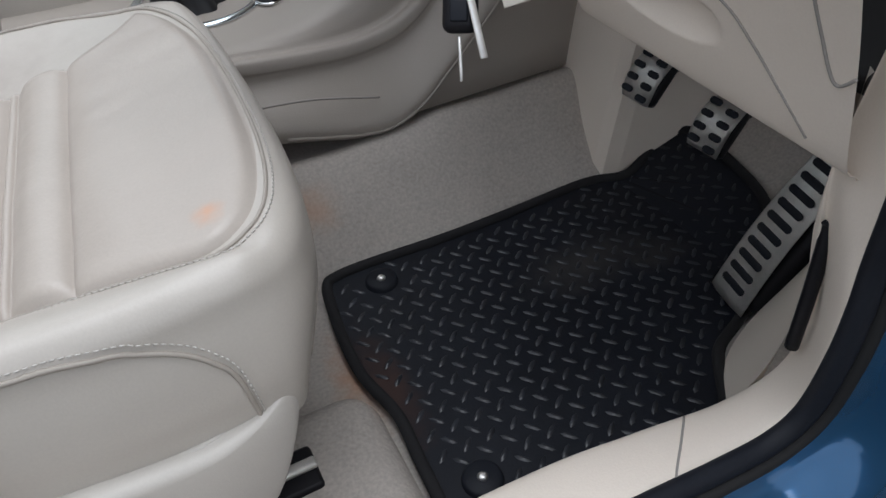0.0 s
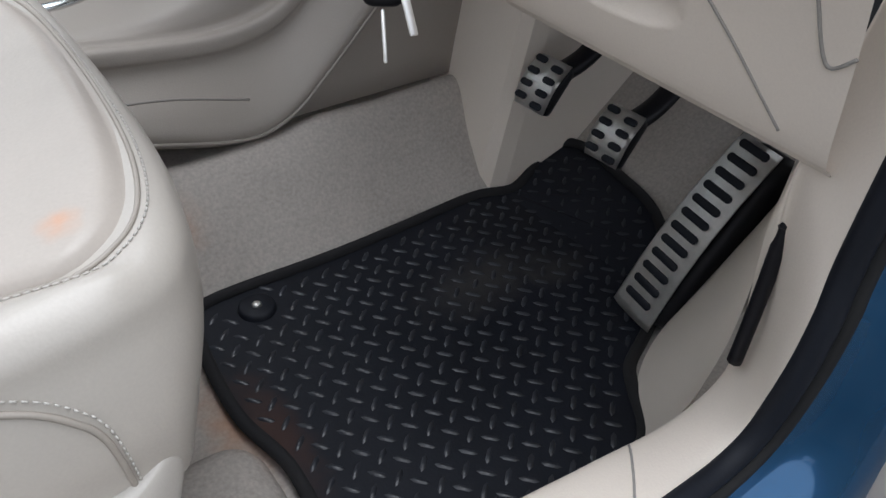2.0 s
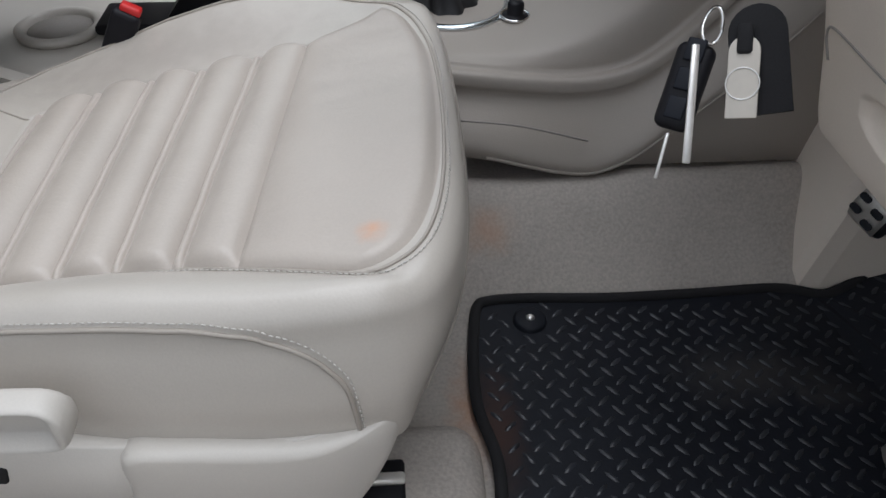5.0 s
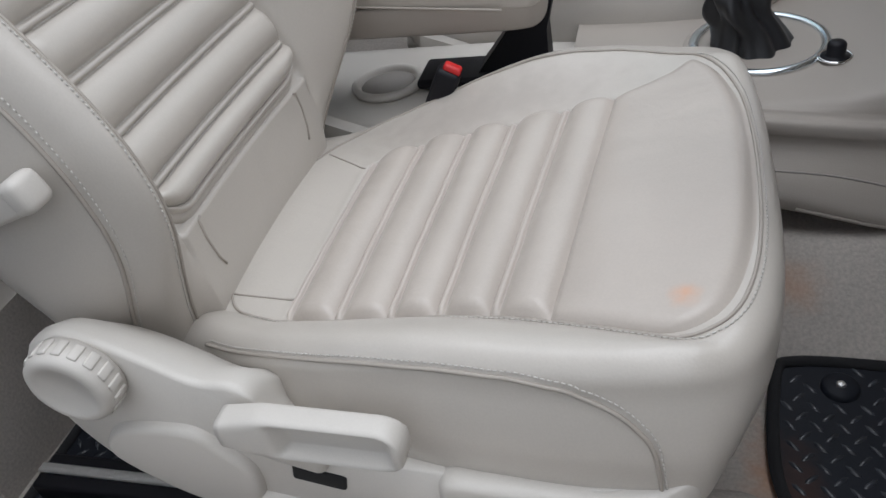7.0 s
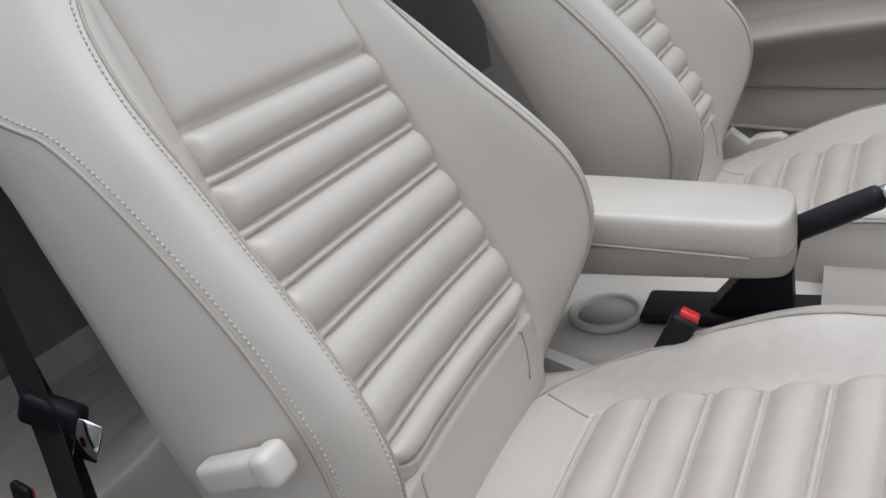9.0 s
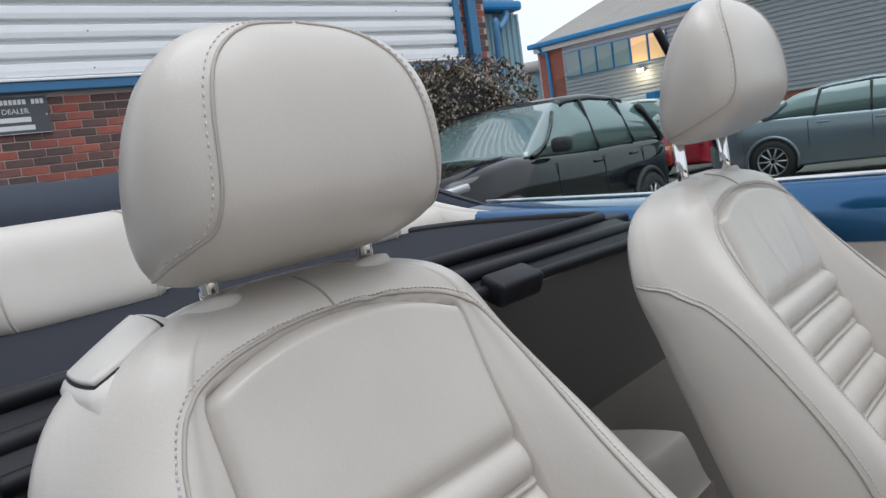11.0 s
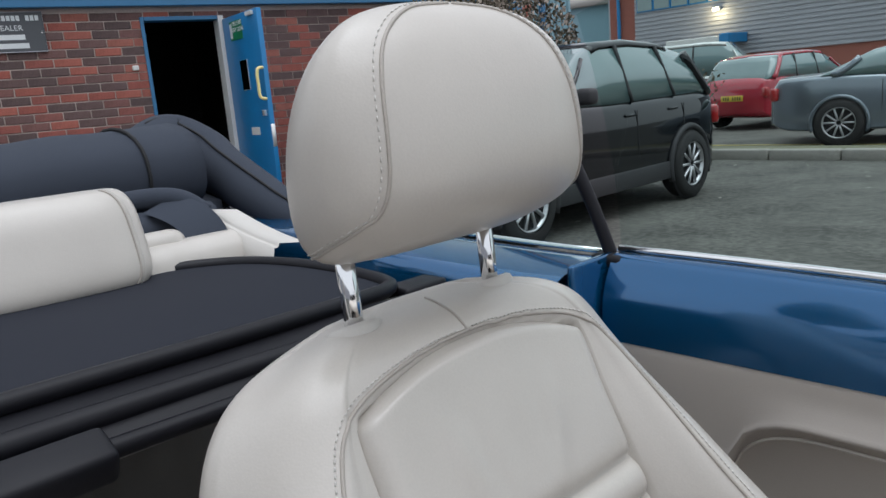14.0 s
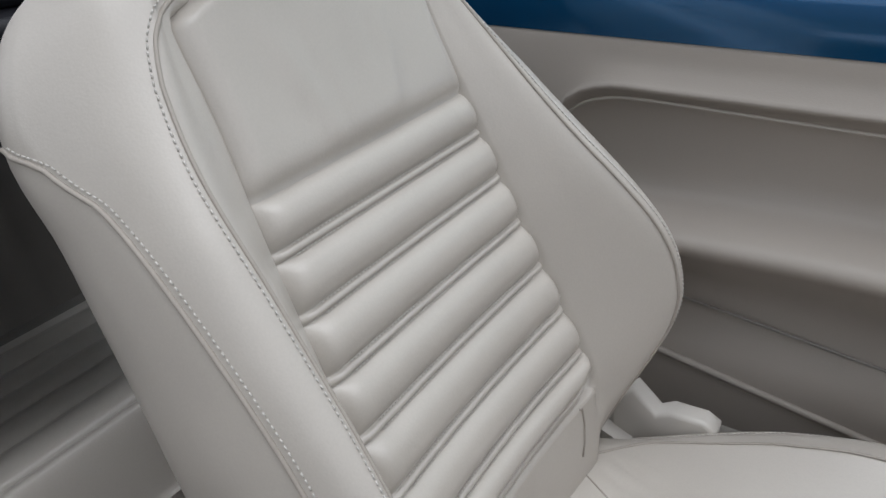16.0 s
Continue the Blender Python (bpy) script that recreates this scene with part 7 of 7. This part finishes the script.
def vehicle(name, label, m, L, W, H, paint, top, roof, wheels, r, spokes, plate, cat="car", under=0.22, badge=False, clad_low=None, lamps=True):
    """top: body height along x from the tail; roof: (x, z) of the roof line from tail glass foot to windscreen foot."""
    c = thing(name, label, cat, "parked vehicles")
    xs = np.linspace(-L / 2, L / 2, 49)
    tx, tz = zip(*top)

    def half(x):
        e = abs(x) / (L / 2)
        return W / 2 * (1 - 0.20 * max(0.0, (e - 0.72) / 0.28) ** 2.4)

    rings = []
    for x in xs:
        h, z = half(x), float(np.interp(x, tx, tz))
        e = abs(x) / (L / 2)
        lo = under + 0.10 * max(0.0, (e - 0.86) / 0.14) ** 2
        mid = (lo + z) / 2
        pts = curve([(0, lo, 0), (h * 0.90, lo, 0), (h * 0.985, lo + 0.10, 0), (h, mid, 0), (h * 0.985, z - 0.14, 0), (h * 0.94, z - 0.04, 0), (h * 0.80, z + 0.004, 0), (h * 0.4, z + 0.022, 0), (0, z + 0.028, 0)], 3)[:, :2]
        full = [(x, y, q) for y, q in pts] + [(x, -y, q) for y, q in pts[-2:0:-1]]
        rings.append(full)
    o = part("body", loft(rings), paint, c, "painted body shell")
    o.matrix_local = m
    rx, rz = zip(*roof)
    rings, caps = [], []
    for x in np.linspace(rx[0], rx[-1], 40):
        z = float(np.interp(x, rx, rz))
        base = float(np.interp(x, tx, tz)) - 0.02
        h = half(x)
        k = (z - base) / (max(rz) - base)
        pts = [(h * 0.93, base), (h * (0.93 - 0.16 * k * 0.5), base + (z - base) * 0.5), (h * (0.92 - 0.20 * k), base + (z - base) * 0.93), (h * (0.86 - 0.22 * k), z), (0, z + 0.012)]
        rings.append([(x, y, q) for y, q in pts] + [(x, -y, q) for y, q in pts[-2::-1]])
        if k > 0.86:
            pc = [(h * (0.925 - 0.20 * k * 0.93), base + (z - base) * 0.88), (h * (0.925 - 0.20 * k), base + (z - base) * 0.955), (h * (0.86 - 0.21 * k), z + 0.006), (0, z + 0.020)]
            caps.append([(x, y, q) for y, q in pc] + [(x, -y, q) for y, q in pc[-2::-1]])
    o = part("glasshouse", loft(rings), M_DARKGLASS, c, "opaque windows with reflected sky in their teal colour")
    o.matrix_local = m
    o = part("roof", loft(caps), paint, c, "painted roof")
    o.matrix_local = m
    span = rx[-1] - rx[0]
    for f0, lean in ((0.30, 0.10), (0.56, 0.02), (0.05, 0.35), (0.97, -0.62)):
        x0 = rx[0] + span * f0
        for s in (-1, 1):
            line = []
            for k in np.linspace(0, 1, 6):
                x = x0 + lean * k
                z = float(np.interp(x, rx, rz))
                base = float(np.interp(x, tx, tz)) - 0.02
                kk = (z - base) / (max(rz) - base)
                line.append((x, s * half(x) * (0.935 - 0.185 * kk * k), base + (z - base) * 0.92 * k))
            o = part("pillar", tube(line, 0.050 if f0 < 0.1 else 0.020, 8), M_DARKTRIM if 0.2 < f0 < 0.8 else paint, c)
            o.matrix_local = m
    for i, x in enumerate(wheels):
        for s in (-1, 1):
            wheel(c, x, s * (W / 2 - 0.055), r, 0.215, m, spokes)
            arch = [(x + (r + 0.045) * math.cos(a), s * (half(x) + 0.002), r + (r + 0.045) * math.sin(a)) for a in np.linspace(-0.35, math.pi + 0.35, 24)]
            o = part("wheel_arch", tube(arch, 0.032, 8), M_DARKTRIM if clad_low else paint, c)
            o.matrix_local = m
            # black disc paints the shade inside the wheel arch, which has no opening
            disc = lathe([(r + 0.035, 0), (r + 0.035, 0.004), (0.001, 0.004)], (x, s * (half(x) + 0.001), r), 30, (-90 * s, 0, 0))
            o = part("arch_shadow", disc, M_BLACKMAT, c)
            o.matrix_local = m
    for s in (-1, 1):
        xm = rx[-1] - 0.42
        o = part("door_mirror", rbox((0.12, 0.20, 0.14), (xm, s * (W / 2 + 0.06), float(np.interp(xm, tx, tz)) + 0.06), 0.045, 3), paint if not clad_low else M_DARKTRIM, c)
        o.matrix_local = m
        for f0 in (0.34, 0.60):
            xh = rx[0] + span * f0
            o = part("door_handle", rbox((0.16, 0.03, 0.03), (xh, s * (half(xh) * 0.985 + 0.005), float(np.interp(xh, tx, tz)) - 0.14), 0.012, 2), paint, c)
            o.matrix_local = m
        for f0 in (0.27, 0.56, 0.86):
            xh = rx[0] + span * f0
            zt = float(np.interp(xh, tx, tz))
            o = part("door_gap", tube([(xh, s * (half(xh) * 0.992), zt - 0.10), (xh, s * (half(xh) + 0.001), (zt + under) / 2), (xh, s * half(xh) * 0.988, under + 0.14)], 0.005, 5), M_BLACKMAT, c)
            o.matrix_local = m
        o = part("head_lamp", rbox((0.34, 0.34, 0.075), (L / 2 - 0.16, s * (W / 2 - 0.235), 0.865), 0.03, 3, (0, 8, -s * 24)) if badge else rbox((0.22, 0.34, 0.13), (L / 2 - 0.11, s * (W / 2 - 0.25), top[-1][1] - 0.04), 0.05, 3, (0, 0, -s * 18)), M_HEAD, c, "clear head lamp")
        o.matrix_local = m
        o = part("tail_lamp", rbox((0.12, 0.26, 0.20), (-L / 2 + 0.075, s * (W / 2 - 0.20), top[0][1] - 0.08), 0.04, 3, (0, 0, s * 16)), M_LAMP, c, "red tail lamp")
        o.matrix_local = m
        if clad_low:
            o = part("sill_cladding", rbox((L * 0.52, 0.03, 0.17), (0, s * (W / 2 - 0.004), under + 0.10), 0.012, 2), M_DARKTRIM, c, "grey lower cladding")
            o.matrix_local = m
    o = part("front_plate", rbox((0.012, 0.52, 0.111), (L / 2 + 0.006, 0, 0.55), 0.003, 1), M_PLATEW, c, "white plate")
    o.matrix_local = m
    for k in range(7):
        o = part("plate_bar", rbox((0.003, 0.030, 0.070), (L / 2 + 0.0125, -0.195 + k * 0.056 + (0.055 if k > 3 else 0), 0.55), 0.001, 1), M_DARKTRIM, c, "", False)
        o.matrix_local = m
    o = part("rear_plate", rbox((0.012, 0.52, 0.111), (-L / 2 - 0.006, 0, 0.62), 0.003, 1), M_PLATEY, c, "yellow plate")
    o.matrix_local = m
    for k in range(7):
        o = part("rear_plate_bar", rbox((0.003, 0.030, 0.070), (-L / 2 - 0.0125, -0.195 + k * 0.056 + (0.055 if k > 3 else 0), 0.62), 0.001, 1), M_DARKTRIM, c, "", False)
        o.matrix_local = m
    if badge:
        o = part("grille", rbox((0.05, 1.15, 0.16), (L / 2 - 0.012, 0, 0.80), 0.03, 3), M_DARKTRIM, c, "dark grille")
        o.matrix_local = m
        o = part("grille_bar", tube(curve([(L / 2 - 0.10, -0.62, 0.80), (L / 2 + 0.018, -0.22, 0.735), (L / 2 + 0.022, 0, 0.725), (L / 2 + 0.018, 0.22, 0.735), (L / 2 - 0.10, 0.62, 0.80)], 6), 0.010, 6), M_CHROME, c, "chrome grille bar")
        o.matrix_local = m
        o = part("round_badge", tube([(L / 2 + 0.024, 0.055 * math.cos(a), 0.80 + 0.055 * math.sin(a)) for a in np.linspace(0, 2 * math.pi, 20, endpoint=False)], 0.007, 6, True), M_CHROME, c, "chrome ring badge")
        o.matrix_local = m
        o = part("bonnet_strip", tube(curve([(L / 2 - 0.13, -0.60, 0.89), (L / 2 + 0.002, -0.22, 0.872), (L / 2 + 0.012, 0, 0.868), (L / 2 + 0.002, 0.22, 0.872), (L / 2 - 0.13, 0.60, 0.89)], 6), 0.008, 6), M_CHROME, c, "chrome strip under the bonnet edge")
        o.matrix_local = m
        o = part("lower_intake", rbox((0.04, 1.25, 0.14), (L / 2 - 0.02, 0, 0.36), 0.03, 3), M_BLACKMAT, c)
        o.matrix_local = m
        o = part("bumper_strip", tube([(L / 2 - 0.06, -0.55, 0.27), (L / 2 - 0.01, 0, 0.265), (L / 2 - 0.06, 0.55, 0.27)], 0.014, 6), M_ALLOY, c)
        o.matrix_local = m
        bl = part("bonnet_joint", tube(curve([(1.15, -0.70, 1.085), (1.55, -0.66, 1.045), (1.93, -0.5, 0.965), (2.03, 0, 0.93), (1.93, 0.5, 0.965), (1.55, 0.66, 1.045), (1.15, 0.70, 1.085)], 6), 0.004, 5), M_BLACKMAT, c)
        bl.matrix_local = m
    return c


M_BLACKCAR = material("black_car_paint", (0.003, 0.004, 0.006), 0.06, spec=0.45, coat=0.2, fine=(900, 0.05), coarse=(2, 0.04))
M_REDCAR = material("red_car_paint", (0.38, 0.012, 0.03), 0.2, coat=1.0, coarse=(2, 0.05))
M_GREYCAR = material("grey_car_paint", (0.16, 0.19, 0.22), 0.22, metal=0.5, coat=1.0, coarse=(2, 0.05))
M_SILVERVAN = material("silver_van_paint", (0.48, 0.49, 0.47), 0.3, metal=0.5, coat=0.6, coarse=(2, 0.05))
vehicle("parked_suv", "black sport utility car parked beside the hedge", pose(-4.36, 5.80, 0, 0, 0, -90), 4.21, 1.78, 1.60, M_BLACKCAR,
        ((-2.105, 0.86), (-2.02, 1.02), (-1.6, 1.06), (0.0, 1.04), (1.15, 1.07), (1.55, 1.03), (1.92, 0.95), (2.05, 0.86), (2.105, 0.72)),
        ((-1.98, 1.02), (-1.82, 1.27), (-1.55, 1.45), (-1.10, 1.555), (-0.55, 1.595), (-0.05, 1.575), (0.28, 1.46), (0.98, 1.06)), (-1.27, 1.33), 0.335, 10, "white", badge=True, clad_low=True)
vehicle("parked_saloon", "grey saloon car parked behind the kerb", pose(-2.35, 13.0, 0, 0, 0, 10), 4.90, 1.86, 1.46, M_GREYCAR,
        ((-2.45, 0.86), (-2.38, 1.0), (-1.6, 1.04), (0.0, 0.98), (0.95, 0.96), (1.9, 0.86), (2.3, 0.76), (2.45, 0.6)),
        ((-1.75, 1.02), (-1.1, 1.34), (-0.6, 1.43), (0.0, 1.46), (0.3, 1.44), (1.25, 0.93)), (-1.48, 1.49), 0.335, 10, "white")
vehicle("parked_hatchback", "red hatchback parked behind the kerb", pose(-6.35, 17.0, 0, 0, 0, 78), 4.0, 1.74, 1.48, M_REDCAR,
        ((-2.0, 0.80), (-1.95, 0.98), (-1.5, 1.02), (0.0, 0.96), (0.8, 0.95), (1.5, 0.86), (1.9, 0.75), (2.0, 0.6)),
        ((-1.90, 0.98), (-1.62, 1.38), (-1.2, 1.46), (-0.4, 1.48), (0.0, 1.45), (0.95, 0.93)), (-1.25, 1.26), 0.31, 7, "yellow")
vehicle("parked_van", "silver panel van parked by the far building", pose(-9.9, 19.9, 0, 0, 0, 18), 4.8, 1.9, 1.95, M_SILVERVAN,
        ((-2.4, 1.05), (-2.35, 1.12), (0.0, 1.10), (1.0, 1.08), (1.8, 1.0), (2.25, 0.85), (2.4, 0.7)),
        ((-2.34, 1.12), (-2.28, 1.85), (-2.0, 1.93), (0.3, 1.95), (0.75, 1.90), (1.65, 1.02)), (-1.5, 1.5), 0.33, 6, "yellow", "van")
vehicle("parked_hatchback", "dark hatchback parked beyond the red car", pose(-4.6, 21.5, 0, 0, 0, 80), 4.1, 1.76, 1.5, M_BLACKCAR,
        ((-2.05, 0.80), (-2.0, 0.98), (-1.5, 1.02), (0.0, 0.96), (0.8, 0.95), (1.5, 0.86), (1.95, 0.75), (2.05, 0.6)),
        ((-1.95, 0.98), (-1.65, 1.38), (-1.2, 1.48), (-0.4, 1.5), (0.0, 1.47), (0.95, 0.93)), (-1.28, 1.28), 0.31, 7, "yellow")

# ---- far building ----
far = thing("warehouse", "grey clad warehouse with blue gutter and lit windows", "building")
FB = pose(-18.78, 28.98, 0, 0, 0, -5.05)


def far_part(name, bm, mat, label="", parent=None):
    o = part(name, bm, mat, parent or far, label, False)
    o.matrix_local = FB if parent is None else Matrix.Identity(4)
    return o


far_part("brick_base", rbox((24, 0.3, 1.70), (12, 0.2, 0.85), 0), M_BRICKS, "brown brick base")
prof = []
z = 1.70
while z < 5.3:
    prof += [(0.0, z), (-0.05, z + 0.015), (-0.05, z + 0.10), (0.0, z + 0.115)]
    z += 0.165
far_part("cladding_wall", sheet([[(x, y + 0.02, h) for y, h in prof] for x in (1.35, 24)]), M_CLAD2, "grey lilac ribbed cladding")
far_part("pier", rbox((1.35, 0.25, 3.7), (0.68, 0.2, 3.5), 0), M_BRICKS, "brick pier")
far_part("fascia", rbox((24.2, 0.15, 0.22), (12, -0.10, 5.22), 0.02), M_WHITE, "pale fascia")
far_part("gutter", rbox((24.6, 0.28, 0.22), (12, -0.24, 5.42), 0.06), M_BLUEPAINT, "blue gutter")
rows = []
for x in np.arange(-0.2, 24.2, 0.08):
    k = 0.06 * (1 if int(round(x / 0.08)) % 4 < 2 else 0)
    rows.append([(x, -0.2, 5.48 + k), (x, 5.5, 7.55 + k), (x, 12.0, 9.6 + k)])
far_part("roof", sheet(rows), M_ROOF, "grey ribbed roof sheets")
far_part("gable", prism([(0.1, 0.0), (0.1, 5.45), (12.0, 9.5), (12.0, 0)], -0.10, 0.10, 0), M_CLAD2, "grey gable end")
far_part("downpipe", tube(curve([(0.25, -0.25, 5.35), (0.40, -0.10, 5.0), (0.55, -0.06, 4.7), (0.55, -0.06, 0)], 4), 0.08, 8), M_BLUEPAINT, "blue downpipe")
M_LITWIN = glow("warm_lit_window", (1.0, 0.58, 0.28), 0.34)
for k in range(6):
    x = 1.90 + k * 0.82
    w = far_part("window", rbox((0.80, 0.12, 1.10), (x, -0.02, 4.30), 0.01), M_BLUEPAINT, "blue framed window")
    part("pane", rbox((0.70, 0.02, 1.00), (x, -0.09, 4.30), 0), M_LITWIN if k in (4, 5) else M_DARKGLASS, w, "lit pane" if k in (4, 5) else "", False)
lamp = far_part("wall_lamp", rbox((0.26, 0.16, 0.16), (5.2, -0.12, 3.46), 0.04), M_WHITE, "bulkhead lamp")
part("lens", rbox((0.24, 0.05, 0.13), (5.2, -0.225, 3.44), 0.01), glow("lamp_lens", (1.0, 0.78, 0.45), 12.0), lamp, "lit lens", False)
bulb = new("bulkhead_light", bpy.data.lights.new("bulkhead_light", "POINT"))
bulb.data.energy, bulb.data.color, bulb.data.shadow_soft_size = 30.0, (1.0, 0.72, 0.4), 0.1
bulb.matrix_world = FB @ Matrix.Translation((5.2, -0.45, 3.25))
far_part("canopy", rbox((2.6, 1.2, 0.26), (5.0, -0.7, 2.28), 0.03), M_WHITE, "pale canopy")
far_part("canopy_post", rbox((0.20, 0.20, 2.2), (6.25, -1.15, 1.1), 0.02), M_BLUEPAINT, "blue canopy post")
far_part("canopy_edge", rbox((0.40, 1.3, 0.34), (6.2, -0.7, 2.30), 0.03), M_BLUEPAINT, "blue canopy end")
shed = thing("far_shed", "low pale blue clad shed between the buildings", "building")
o = part("shed_wall", rbox((7, 5, 4.6), (0, 0, 2.3), 0.02), M_CLAD3, shed, "pale blue sheets")
o.matrix_local = pose(-24.5, 33, 0, 0, 0, 15)
o = part("shed_roof", prism([(-2.8, 4.6), (2.8, 4.6), (0, 5.4)], -3.7, 3.7, 0), M_ROOF, shed, "grey shallow roof")
o.matrix_local = pose(-24.5, 33, 0, 0, 0, 15)
shrub = thing("shrub", "scrubby shrub growing by the kerb", "shrub", at=(-4.95, 9.9, 0))
lb, tb = bmesh.new(), bmesh.new()
for i in range(14):
    a = random.uniform(0, 6.28)
    tip = np.array([0.35 * math.cos(a) * random.random(), 0.35 * math.sin(a) * random.random(), random.uniform(0.7, 1.35)])
    p = curve([(0, 0, 0), tip * (0.4, 0.4, 0.5), tip], 5)
    tube(p, np.linspace(0.012, 0.003, len(p)), 5, bm=tb)
    for q in p[3:]:
        for k in range(14):
            c = Vector(q) + Vector((random.gauss(0, 0.07), random.gauss(0, 0.07), random.gauss(0, 0.07)))
            n = Vector((random.gauss(0, 1), random.gauss(0, 1), random.gauss(0, 1))).normalized()
            u = n.orthogonal().normalized() * random.uniform(0.02, 0.04)
            v = n.cross(u) * 0.5
            lb.faces.new([lb.verts.new(c + d) for d in (-u, v, u, -v)])
part("stems", tb, M_DARKTRIM, shrub)
part("leaves", lb, M_LEAF, shrub, "small dull leaves", False, "stuff")
# unseen plain wall added behind the viewer to shape reflections and side light
back = part("wall_behind", rbox((60, 0.4, 4.5), (0, -20, 2.25), 0), M_CLAD2, None, "plain grey wall added out of view to shape side light", kind="structure", smooth=False)
